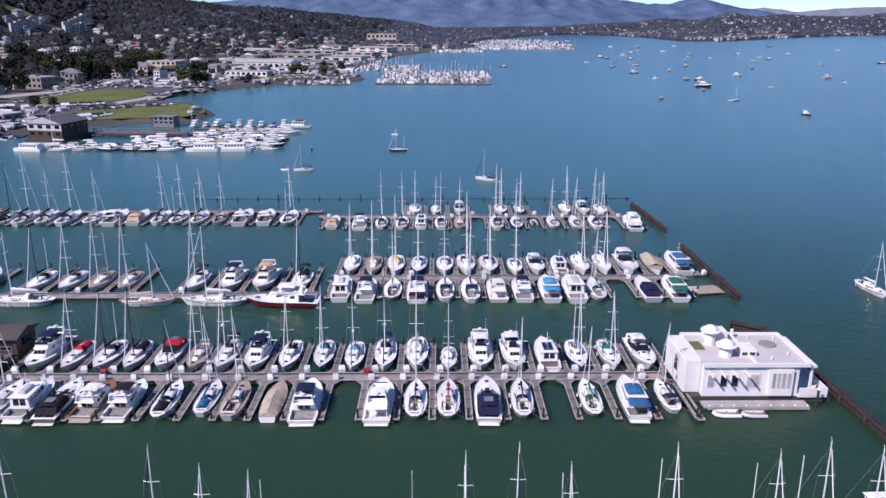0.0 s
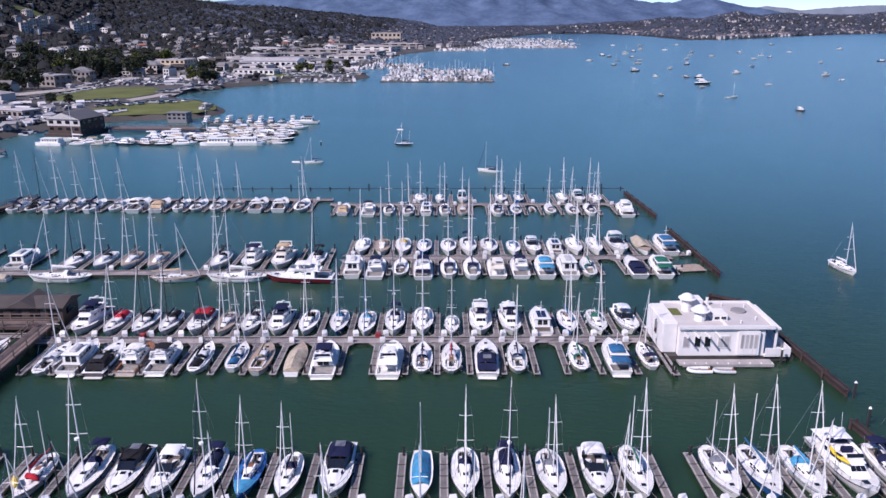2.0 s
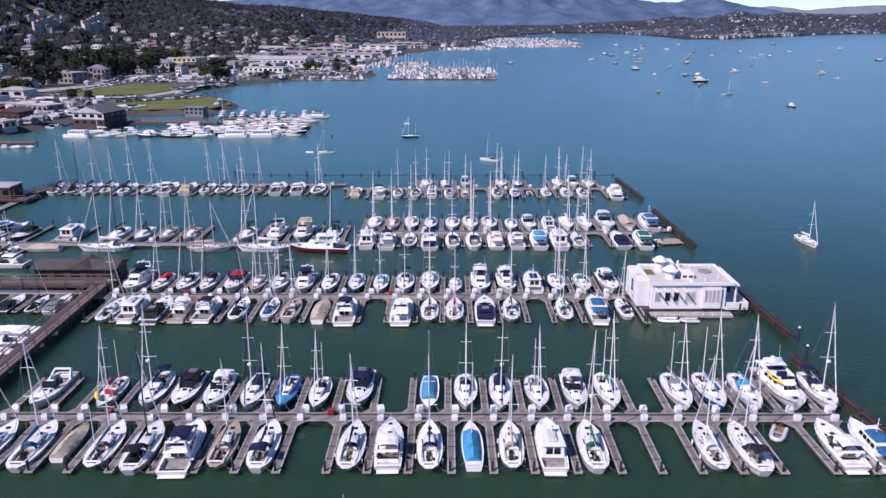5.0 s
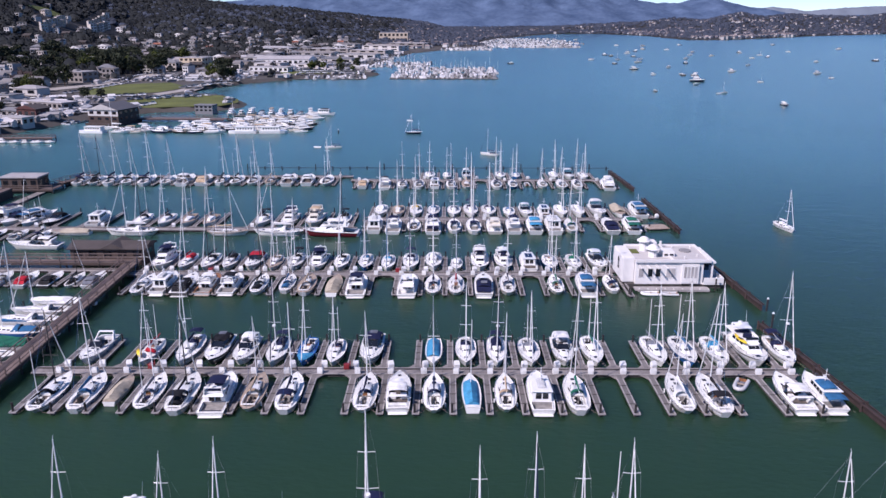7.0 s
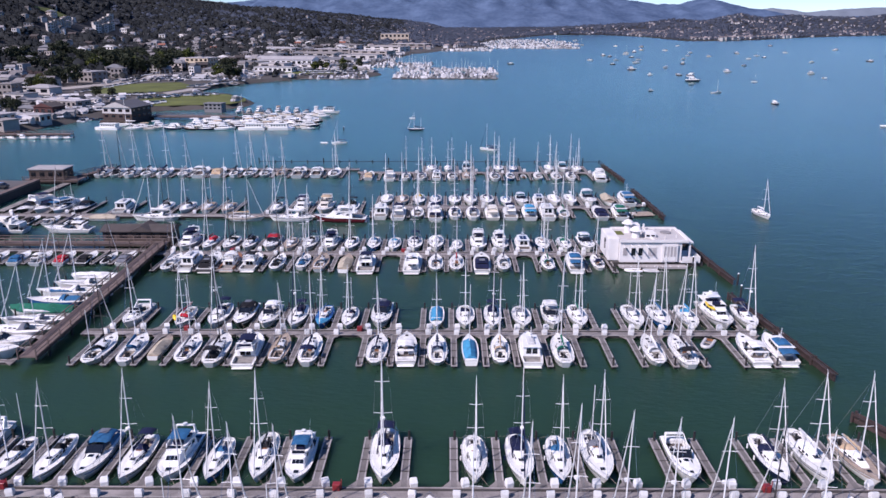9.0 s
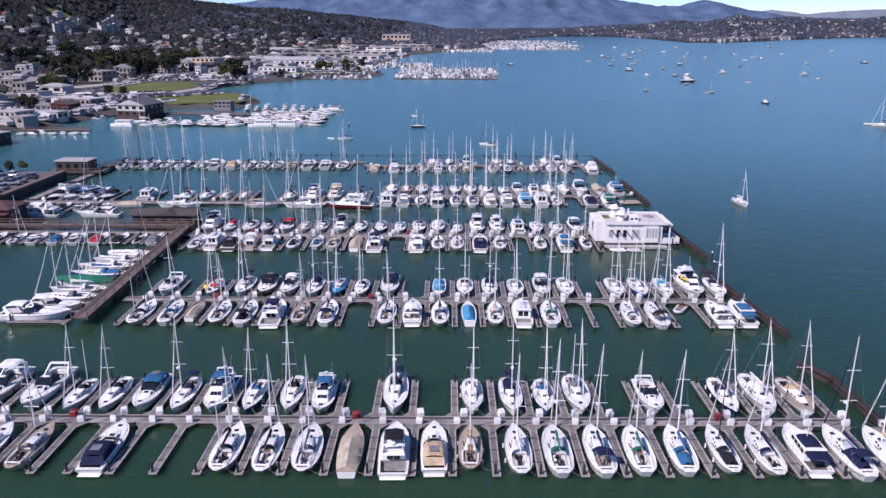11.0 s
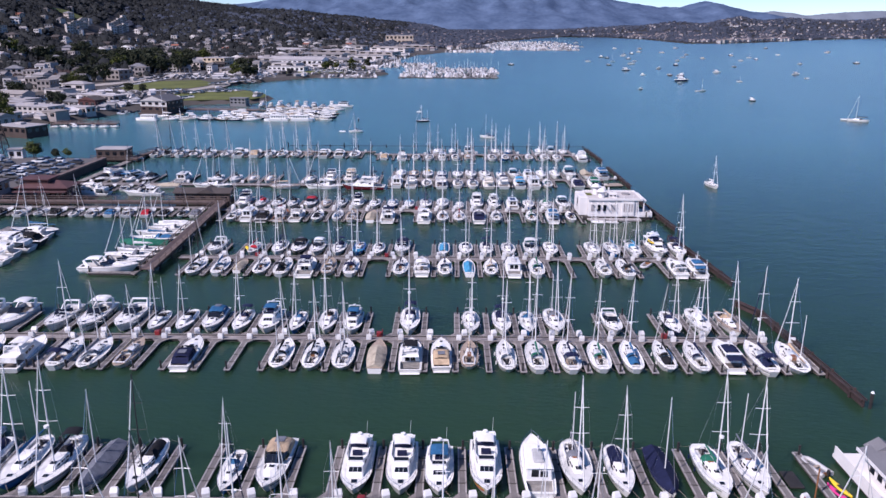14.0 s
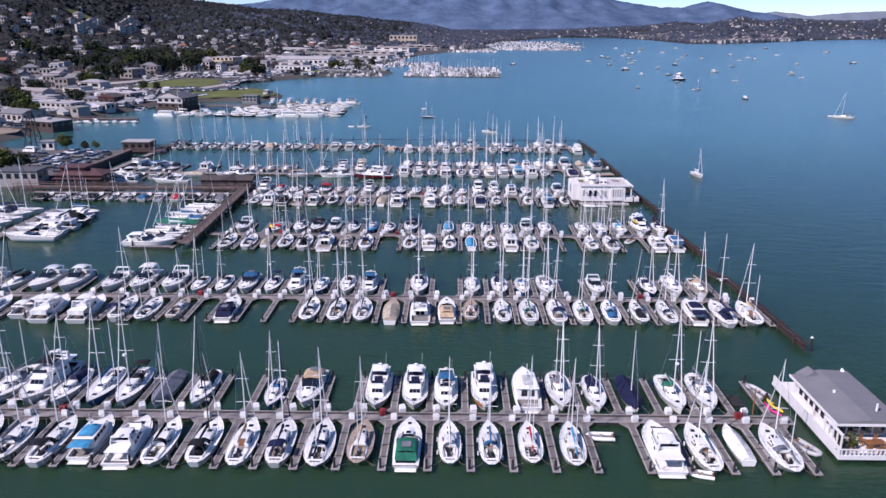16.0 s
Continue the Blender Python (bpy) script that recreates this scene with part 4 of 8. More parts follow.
    for s, u in ((-1, 0.3), (1, 0.45), (1, 0.2)):
        x, y = s * (ln.w(u) + 0.1), ln.y(u)
        g.tube([(x, y, 0.3), (x, y, 0.9)], 0.11, 6)
    part("fender", g, NAVYH, t)
    return t


def express_cruiser(code, style):
    """Low sport cruiser with a raked screen and canvas over the cockpit."""
    ln = Lines(3.35, 1.5, 1.1, 0.95, 0.9, 2.0, rake=1.3, counter=0.5)
    cloth = CANVAS.get(code, CANVAS["w"])
    t = thing("express_cruiser", f"{'graphite-hulled' if code == 'k' else 'white'} sport cruiser with raked windscreen and {COLOUR.get(code, 'white')} cockpit canvas", "motorboat", "boats berthed in the marina")
    hull = part("hull", ln.hull(), GRAPHITE if code == "k" else WHITE, t, smooth=50)
    part("stripe", ln.stripe(0.6, 0.74), {"r": REDH, "b": BLUEH, "g": GREENH}.get(code, NAVYH if style else WHITE), hull)
    deck = part("deck", ln.deck(0.04, 0.46, 0.74, 0.6, 0.18), [DECKW, SOLE], t, smooth=35, pick=lambda i: int(i in ln.sole))
    z = ln.z(0.5)
    cab = Cabin(-0.4, 3.2, 2.0, 1.2, 0.6, z + 0.05, ln.z(0.82), z + 0.42, 0.3)
    house = part("cabin_top", cab.geo(), WHITE, t, bevel=0.14, segs=2, smooth=50)
    part("hatch", Geo().box(-0.28, 0.28, 1.0, 1.5, z + 0.42, z + 0.48).box(-0.22, 0.22, 3.3, 3.7, ln.z(0.84) + 0.1, ln.z(0.84) + 0.18), GLASS, house)
    part("porthole", cab.panes(cab.panes(Geo(), 1, 2, 0.15, 0.7, 0.3, 0.8, 0.1), 3, 2, 0.3, 0.85, 0.3, 0.8, 0.1), GLASS, house)
    ws = Geo()
    w0, w1 = 1.25, 1.05
    ws.panel([(-w0 * 0.75, 0.75, z + 0.4), (w0 * 0.75, 0.75, z + 0.4), (w1 * 0.75, -0.1, z + 1.05), (-w1 * 0.75, -0.1, z + 1.05)], 0.015)
    for s in (-1, 1):
        q = [(s * w0 * 0.76, 0.72, z + 0.4), (s * 1.4, -0.9, z + 0.3), (s * 1.28, -1.0, z + 0.95), (s * w1 * 0.78, -0.12, z + 1.05)]
        ws.panel(q if s > 0 else q[::-1], 0.015)
    screen = part("windscreen", ws, GLASS, t, "raked wrap-round windscreen")
    if code:
        top = part("canvas_top", crowned(1.24, -3.6, -0.7, z + 0.95, 0.36, 9, droop=0.3), cloth, t, f"{COLOUR[code]} canvas enclosure over the cockpit", smooth=60)
        g = Geo()
        for s in (-1, 1):
            q = [(s * 1.32, -3.9, z + 0.1), (s * 1.32, -0.9, z + 0.15), (s * 1.23, -0.75, z + 0.95), (s * 1.23, -3.55, z + 0.65)]
            g.panel(q if s > 0 else q[::-1], 0.015)
        g.panel([(1.28, -4.3, z + 0.05), (-1.28, -4.3, z + 0.05), (-1.2, -3.6, z + 0.75), (1.2, -3.6, z + 0.75)], 0.015)
        part("side_curtain", g, cloth, top)
        part("clear_panel", Geo().panel([(-0.55, -3.2, z + 1.3), (0.55, -3.2, z + 1.3), (0.55, -2.1, z + 1.33), (-0.55, -2.1, z + 1.33)], 0.02), CANVAS["h"], top)
    else:
        part("seat", Geo().box(-1.2, 1.2, -4.3, -3.7, z - 0.5, z + 0.1).box(-1.1, -0.3, -1.9, -1.4, z - 0.5, z + 0.35).box(0.3, 1.1, -1.9, -1.4, z - 0.5, z + 0.35), CANVAS["w"], deck, bevel=0.06)
        arch = Geo()
        for s in (-1, 1):
            arch.hexa([(s * 1.5, -3.3, z), (s * 1.5, -2.4, z), (s * 1.38, -2.4, z), (s * 1.38, -3.3, z)], [(s * 1.2, -3.9, z + 1.12), (s * 1.2, -3.5, z + 1.12), (s * 1.08, -3.5, z + 1.12), (s * 1.08, -3.9, z + 1.12)])
        arch.box(-1.2, 1.2, -3.92, -3.48, z + 1.08, z + 1.2, 0.05)
        part("radar_arch", arch, WHITE, t, "swept-back radar arch")
        if style == 1:
            part("hard_top", crowned(1.05, -3.3, -1.2, z + 1.42, 0.22, droop=0.08, thick=0.06), WHITE, t, smooth=60)
        if style == 2:
            part("bimini", crowned(1.2, -3.4, -1.0, z + 1.65, 0.25, droop=0.05), CANVAS["w"], t, smooth=60)
    part("swim_platform", Geo().box(-1.25, 1.25, -5.25, -4.4, 0.22, 0.3), DECKW, t, bevel=0.05)
    part("bow_rail", ln.rail(0.55, 0.985, 0.55, 0.1, 5, 0.022), STEEL, t)
    g = Geo()
    for s, u in ((-1, 0.3), (1, 0.45), (-1, 0.55)):
        x, y = s * (ln.w(u) + 0.1), ln.y(u)
        g.tube([(x, y, 0.25), (x, y, 0.8)], 0.1, 6)
    part("fender", g, NAVYH, t)
    return t


def trawler(code, style):
    """Boxy cabin cruiser with a long wheelhouse."""
    ln = Lines(3.5, 1.75, 1.12, 1.05, 0.86, 2.0, rake=0.8, counter=0.4)
    t = thing("cabin_cruiser", f"white cabin cruiser with long wheelhouse and {COLOUR.get(code, 'white')} canvas", "motorboat", "boats berthed in the marina")
    hull = part("hull", ln.hull(), {"g": WHITE, "b": WHITE}.get(code, WHITE), t, smooth=50)
    part("stripe", ln.stripe(0.86, 0.95, 0.03), {"b": BLUEH, "g": GREENH, "c": BLUEH}.get(code, WOOD if style else NAVYH), hull)
    deck = part("deck", ln.deck(0.03, 0.2, 0.8, 0.55), [DECKW, SOLEPALE if style else SOLE], t, pick=lambda i: int(i in ln.sole))
    z = ln.z(0.45)
    cab = Cabin(-2.9, 1.6, 1.2, 1.35, 1.1, z - 0.05, ln.z(0.66) - 0.05, z + 1.65, 0.12)
    house = part("wheelhouse", cab.geo(), WHITE, t, bevel=0.07, segs=2, smooth=50)
    g = Geo()
    cab.panes(g, 1, 4, 0.06, 0.94, 0.5, 0.85, 0.04)
    cab.panes(g, 3, 4, 0.06, 0.94, 0.5, 0.85, 0.04)
    cab.panes(g, 2, 3, 0.06, 0.94, 0.5, 0.86, 0.05)
    cab.panes(g, 0, 2, 0.15, 0.85, 0.3, 0.85, 0.06)
    part("wheelhouse_window", g, GLASS, house, "dark wheelhouse windows")
    roof = part("roof", cab.roof(0.22, 0.1), WHITE, t, bevel=0.03)
    if code:
        part("roof_canvas", crowned(1.15, -2.6, 0.2, z + 1.75, 0.4, droop=0.15), CANVAS[code], roof, f"{COLOUR[code]} canvas on the wheelhouse roof", smooth=60)
        part("cockpit_canvas", crowned(1.35, -4.7, -2.95, z + 1.35, 0.2, droop=0.1), CANVAS[code], t, f"{COLOUR[code]} canvas over the cockpit", smooth=60)
    elif style == 0:
        part("solar_panel", Geo().box(-0.75, -0.03, -2.4, 0.3, z + 1.77, z + 1.81).box(0.03, 0.75, -2.4, 0.3, z + 1.77, z + 1.81), SOLAR, roof, "dark blue solar panels")
    else:
        part("dinghy", Geo().box(-0.6, 0.6, -2.3, 0.2, z + 1.76, z + 2.1, 0.15), INFLATE, roof, bevel=0.1, segs=2)
    fore = Cabin(1.55, 3.1, 2.8, 1.05, 0.6, ln.z(0.66), ln.z(0.81), z + 0.95, 0.12)
    part("trunk_cabin", fore.geo(), WHITE, t, bevel=0.07, segs=2, smooth=50)
    stub = part("signal_mast", Geo().tube([(0, -0.6, z + 1.7), (0, -0.7, z + 4.2)], 0.05, 6).tube([(-0.5, -0.65, z + 3.2), (0.5, -0.65, z + 3.2)], 0.025, 4), MAST, t)
    part("radome", Geo().tube([(0, -0.4, z + 2.6), (0, -0.4, z + 2.82)], 0.24, 10), WHITE, stub)
    part("bow_rail", ln.rail(0.3, 0.985, 0.6, 0.1, 6, 0.022), STEEL, t)
    part("swim_platform", Geo().box(-1.25, 1.25, -5.3, -4.5, 0.25, 0.34), DECKW, t)
    return t


def covered_boat(code, style):
    """A boat laid up under a canvas tent."""
    ln = Lines(2.9, 1.15, 0.9, 0.9, 0.75, 1.7, rake=0.6)
    t = thing("covered_boat", f"laid-up boat under a full {COLOUR[code]} canvas cover", "boat", "boats berthed in the marina")
    hull = part("hull", ln.hull(), {"b": BLUEH}.get(code, WHITE), t, smooth=50)
    part("boot_top", ln.stripe(0.5, 0.6, 0.01), GREENH if code == "w" else NAVYH, hull)
    cut = 0.82 if code in "cb" else 1.0
    part("deck", ln.deck(0.1, 0.3, 0.4, 0.05), DECKW if code != "d" else TEAK, t)
    rings = []
    for k in range(13):
        u = (0.08 + 0.66 * k / 12) if code in "cb" else 0.03 + 0.68 * k / 12 if code == "d" else 0.02 + 0.96 * k / 12
        w, z, y = ln.w(u) * cut + 0.02, ln.z(u), ln.y(u)
        ridge = z + 0.3 + 0.7 * math.sin(math.pi * (0.12 + 0.8 * k / 12)) ** 0.8 + 0.06 * math.sin(k * 2.1)
        lap = 0.8 if cut == 1 else 1.02
        rings.append([(-w, y, z * lap), (-w, y, z + 0.05), (-w * 0.55, y, z + (ridge - z) * (0.5 + 0.06 * math.sin(k * 3.1))), (0, y, ridge), (w * 0.55, y, z + (ridge - z) * (0.5 - 0.05 * math.sin(k * 2.7))), (w, y, z + 0.05), (w, y, z * lap)])
    cover = part("boat_cover", Geo().loft(rings).add(rings[0], [tuple(range(7))]), CANVAS[code], t, f"sagging {COLOUR[code]} canvas cover", smooth=55)
    part("tie_cord", Geo().tube([(-ln.w(0.3) - 0.04, ln.y(0.3), 0.7), (0, ln.y(0.3), 1.95), (ln.w(0.3) + 0.04, ln.y(0.3), 0.7)], 0.012, 3), RUBBER, cover)
    if style == 1:
        part("mast", Geo().tube([(0, 0.9, 1.4), (0, 0.85, 11.8)], 0.075, 7, 0.05), MAST, t)
        part("rigging", Geo().tube([(-1.3, 0.7, 0.9), (0, 0.88, 11)], 0.014, 3).tube([(1.3, 0.7, 0.9), (0, 0.88, 11)], 0.014, 3).tube([(0, 4.8, 1.2), (0, 0.88, 11.5)], 0.03, 4), STEEL, t)
    return t


def dinghy(code, style):
    """Small inflatable tender with an outboard."""
    t = thing("dinghy", "small grey inflatable dinghy with an outboard motor", "dinghy", "tenders tied up in the marina")
    path = [(-1.9, -4.9, 0.7), (-1.9, 0, 0.7), (-1.75, 2.5, 0.8), (-1.1, 4.3, 0.95), (0, 4.9, 1.05), (1.1, 4.3, 0.95), (1.75, 2.5, 0.8), (1.9, 0, 0.7), (1.9, -4.9, 0.7)]
    part("tube", Geo().tube(path, 0.75, 8), INFLATE if style else WHITE, t, smooth=60)
    part("floor", Geo().box(-1.4, 1.4, -4.2, 3.3, 0.15, 0.35), CANVAS["h"], t)
    part("transom", Geo().box(-1.5, 1.5, -4.5, -4.2, 0.2, 1.4), WOOD, t)
    part("bench", Geo().box(-1.5, 1.5, -0.8, 0.2, 0.9, 1.1), TEAK, t)
    part("outboard", Geo().box(-0.4, 0.4, -5.5, -4.5, 1.2, 2.6, 0.1).box(-0.2, 0.2, -5.2, -4.8, -0.8, 1.2), RUBBER, t, bevel=0.1)
    return t


WIDE = {"s": 0.99, "m": 0.93, "x": 0.96, "t": 0.95, "f": 0.95, "d": 1.0}
TALL = {"s": 0.93, "m": 0.72, "x": 0.9, "t": 0.86, "f": 0.9, "d": 1.0}
KINDS = {"s": sailboat, "m": motor_yacht, "x": express_cruiser, "t": trawler, "f": covered_boat, "d": dinghy}
PROTO = {}
VARIANT = 0
berth_random = random.Random(7)


def boat(code, x, y, turn, length, style=None, far=0, label=""):
    """far: 1 leaves out fittings too small to tell, 2 all but the main forms."""
    global FAR, VARIANT
    z = 0.0
    kind, colour = code[0], code[1:]
    if colour[-1:].isdigit():
        colour, style = colour[:-1], int(colour[-1])
    if style is None:
        style = berth_random.choice((0, 1, 2) if kind == "s" else (0, 1, 1, 2) if kind in "mx" else (0, 1))
        if kind == "f":
            style = 1 if colour in "ntcg" else 0
        if kind == "t" and not colour:
            style = 0 if length < 9.6 else 1
    if kind == "f" and colour == "g":
        colour = "h"
    VARIANT = berth_random.randrange(3) if kind == "s" and far < 2 else 0
    key = (kind, colour, style, far, VARIANT)
    s = 0.94 * length / 10 if kind != "d" else length / 10
    turn += berth_random.uniform(-1.6, 1.6)
    if key not in PROTO:
        FAR = far
        ob = KINDS[kind](colour, style)
        FAR = 0
        ob.matrix_basis = pose(x, y, z, 0, 0, turn) @ Matrix.Diagonal((s * WIDE[kind], s, s * TALL[kind], 1))
        PROTO[key] = (ob, s)
    else:
        src, s0 = PROTO[key]
        k = s / s0
        m = pose(x, y, z, 0, berth_random.uniform(-0.8, 0.8), turn)
        ob = copy_thing(src, m @ Matrix.Diagonal((k * berth_random.uniform(0.97, 1.03), k, k * berth_random.uniform(0.96, 1.06), 1)))
    if label:
        tagged(ob, label)
    return ob


# ---- the marina: docks with their berths, (x, boat, length) ----
LINES = Geo()


def flames(ob):
    """Painted flames along both bows of a cruiser."""
    tagged(ob, "white flybridge motor yacht with flames painted on its bows")
    ln = Lines(3.6, 1.65, 1.18, 1.0, 0.93, 2.2, rake=1.0, counter=0.35)
    for mat, u0, low, high, out in ((YELLOW, 0.62, 0.42, 0.96, 0.03), (FLAME, 0.74, 0.36, 0.72, 0.05)):
        g = Geo()
        for s in (-1, 1):
            rings = []
            for k in range(9):
                u = u0 + (0.965 - u0) * k / 8
                h0, h1 = low + 0.10 * (k % 2), min(0.9, low + (high - low) * (0.25 + 0.75 * math.sin(math.pi * (0.15 + 0.65 * k / 8))) + 0.08 * (k % 2))
                f = lambda h: 0.93 + 0.055 * (h - 0.5) / 0.36 if h > 0.5 else 0.82 + 0.22 * h
                rings.append([(s * (ln.w(u) * f(h) * ln.flare(u, h) + out), ln.y(u) - ln.rake * max(0, (u - 0.7) / 0.3) ** 2 * (1 - h), ln.z(u) * h) for h in (h0, h1)])
            g.loft(rings)
        part("bow_graphic", g, mat, ob, "painted flames" if mat is YELLOW else "")


def berths(rows, y, w, side, reach, first=None, last=None, pitch=4.3, far=0, fit=1.0):
    """Boats with their bows to the walkway, and a finger between each two."""
    rows = sorted(rows, key=lambda q: q[0])
    edge = y + side * w / 2
    for x, code, length in rows:
        length *= fit
        back = code[0] == "t" and side > 0
        turn = (180 if side > 0 else 0) + (180 if back else 0)
        gap = 0.6 if code[0] != "d" else 0.4
        ob = boat(code, x + berth_random.uniform(-0.15, 0.15), edge + side * (gap + 0.47 * length), turn, length, far=far)
        if (x, y) == (2.7, -29.7):
            flames(ob)
        if not far:
            stern = edge + side * (gap + 0.9 * length)
            for s in (-1, 1):
                LINES.tube([(x + s * 0.7, stern, 0.95), (x + s * 1.3, stern + side * 0.25, 0.55), (x + s * 1.8, stern + side * 0.4, 0.5)], 0.012, 3)
                LINES.tube([(x + s * 0.35, edge + side * (gap + 0.6), 1.1), (x + s * 1.2, edge + side * 0.3, 0.5)], 0.012, 3)
    xs = [q[0] for q in rows]
    cuts = [xs[0] - 2.2]
    for a, b in zip(xs, xs[1:]):
        k = max(1, round((b - a) / pitch))
        if k == 1:
            cuts.append((a + b) / 2)
        else:
            cuts += [a + 2.1 + (b - a - 4.2) * i / (k - 1) for i in range(k)]
    cuts.append(xs[-1] + 2.2)
    for i, x in enumerate(cuts):
        if first is not None and x < first or last is not None and x > last:
            continue
        finger(x, edge, side, reach)
        if not far or i % 3 == 0:
            dock_box(x + (0.85 if side > 0 else 0.45) + 0.1 * (i % 3), edge + side * (0.3 if side > 0 else -0.1), (8 if side > 0 else 172) + 5 * (i % 4))
    return cuts


W = 1.6
walkway(-100, 37.5, -29.7, W, "long floating main dock of weathered grey boards")
berths([(-64, "s", 10), (-59.5, "x", 10), (-55.0, "s", 11), (-51.2, "mk", 12.3), (-47.8, "sn", 10), (-43.6, "sb", 10.5), (-40.2, "sk", 10.5), (-35.7, "fg", 9.5), (-31.2, "sk", 10), (-22.6, "sb", 8), (-18.4, "xt", 10.2), (-10.1, "m2", 10),
        (-5.6, "mb", 10), (-1.8, "mb", 9.2), (2.7, "m2", 10.4), (8.0, "t", 10.5), (11.8, "s", 10.5), (16.0, "sn", 9.5), (20.5, "fn", 9.2), (25.4, "sg", 9.8), (29.2, "s", 10.3)], -29.7, W, 1, 9.2)
berths([(-60, "x", 10), (-56, "sn", 10), (-51.8, "s", 10), (-47.7, "s", 10), (-43.5, "sk", 10.3), (-39.4, "tc", 9.2), (-35.4, "mn", 10.2), (-31.7, "sk", 10.3), (-27.2, "sk", 9.8), (-23.1, "st", 10.3), (-19.2, "sn", 9.8), (-15.0, "sn", 10.3), (-10.6, "sw", 9.5),
        (-5.7, "xg", 10), (-1.3, "s", 9.3), (3.0, "sb", 9.5), (7.4, "sr", 9), (11.6, "sc", 9.5), (21.1, "m2", 10.6), (25.3, "s", 10.3), (29.5, "fw", 8), (33.4, "s", 10.3)], -29.7, W, -1, 9.9, fit=0.97)
walkway(-100, 43.5, 9.05, 1.5, "long floating main dock of weathered grey boards")
berths([(-59.3, "x0", 10.6), (-54.3, "x2", 11.4), (-49.0, "x0", 11.4), (-44.3, "sk", 8.5), (-40.3, "sk", 9), (-36.1, "xb", 9.8), (-31.9, "s", 9), (-27.7, "mb", 9.6), (-23.5, "sb", 8.5),
        (-19.2, "sk", 9.5), (-15.2, "mb", 8.8), (-6.7, "s", 10.3), (2.3, "s", 9), (6.9, "sn", 9.3), (10.7, "sb", 9), (14.7, "s", 10.3), (23.4, "x", 9), (32.0, "sv", 9.5), (36.4, "s", 10.6), (40.6, "sw", 9.6)], 9.05, 1.5, 1, 9.0)
berths([(-52.4, "s", 10), (-48.4, "s", 10.2), (-43.8, "sw", 9.5), (-36.0, "xn", 9.9), (-23.2, "sk", 9.8), (-19.1, "sk", 9.8), (-15.0, "s", 9.8), (-10.6, "fd", 9.8), (-6.2, "mk", 10.1),
        (-2.1, "xt", 9.5), (1.9, "sw", 9), (6.6, "s", 9.9), (10.8, "sg", 9.9), (15.1, "s", 9.9), (19.1, "sg", 9.5), (23.4, "sb", 9.5), (27.8, "sk0", 9.5), (32.1, "sn", 9.9), (36.4, "tn", 9.3), (40.6, "sn", 10.3), (44.6, "st", 10.2)], 9.05, 1.5, -1, 9.8)
berths([(-80.9, "x", 10), (-76.1, "sk", 10), (-71.3, "x", 11), (-66.4, "x", 11)], 9.05, 1.5, 1, 9.0, far=1)
berths([(-73.0, "s", 10), (-67.8, "x", 9), (-63.5, "m", 10.8), (-57.7, "m", 10.8)], 9.05, 1.5, -1, 9.8, far=1)
walkway(-52.5, 43.5, 47.1, 1.6, "floating main dock of weathered grey boards")
berths([(-47.3, "x", 9.6), (-39.8, "sr", 8.5), (-34.8, "s", 9.8), (-30.8, "xk", 9.8), (-27.0, "x", 9.3), (-22.9, "sn", 9.3), (-18.9, "su0", 9), (-15.0, "sn", 8.5), (-10.5, "xn", 10.2), (-2.0, "fc", 8.8), (2.2, "sn", 9.3), (6.4, "sn", 9.3), (10.6, "s", 9),
        (15.1, "x", 9.3), (18.9, "sg", 9.6), (27.2, "s", 9.5), (31.3, "sb", 9.6), (35.5, "sc", 9.5), (39.8, "m", 11.3), (44.0, "s", 9.8)], 47.1, 1.6, 1, 8.6, last=43)
berths([(-47.1, "sk", 10.2), (-42.8, "sb", 9.8), (-39.3, "fd", 7.5), (-35.2, "s", 9.5), (-31.2, "sk", 10.2), (-26.9, "m", 10.4), (-22.9, "sw", 9.5), (-18.9, "sn", 9.8), (-9.8, "sn", 9.8), (-6.0, "x", 9.5), (-1.7, "sn", 9.8), (2.5, "fc", 9), (6.6, "st", 9.5),
        (10.6, "t", 9.8), (15.0, "sg", 9.8), (27.1, "s", 9.8), (30.9, "sk", 10.2), (40.2, "x2", 9.5), (44.0, "tb", 9.3)], 47.1, 1.6, -1, 9.9, last=44)
walkway(-56.5, 28.5, 85.3, 1.9, "floating main dock of weathered grey boards")
berths([(-52.0, "mn", 11.4), (-47.7, "sr", 9.5), (-43.7, "sk", 9.8), (-39.9, "sk", 9.5), (-35.4, "xr", 9.8), (-31.6, "sw", 9), (-27.9, "sk", 9.8), (-23.8, "m", 10), (-19.6, "sk", 9.5), (-15.2, "sb", 9.5), (-11.0, "sc", 9), (-7.0, "sn", 9.8), (-2.7, "s", 10.4),
        (1.3, "s", 7.5), (5.6, "m", 10.5), (9.8, "mb", 10), (14.3, "t", 9.5), (18.3, "sb", 9.5), (22.6, "sg", 9.5), (26.9, "x", 10)], 85.3, 1.9, 1, 9.0)
berths([(-51.0, "s", 10), (-47.4, "t", 9.7), (-43.8, "xk", 10.2), (-39.9, "mw", 9.5), (-36.2, "mk", 9.5), (-31.4, "sk", 9.5), (-27.0, "sb", 8.5), (-23.5, "sw", 9.5), (-19.2, "fd", 9.5), (-15.3, "m", 10.5), (-6.8, "m", 10.5), (-2.7, "sn", 9.5), (1.3, "sr", 9.5),
        (5.7, "xn", 10.5), (9.8, "sn", 9.5), (17.9, "sg", 9), (22.5, "tb", 10), (27.0, "s", 8)], 85.3, 1.9, -1, 9.6)
walkway(-106, -19.5, 114.6, 2.2, "floating main dock of weathered grey boards")
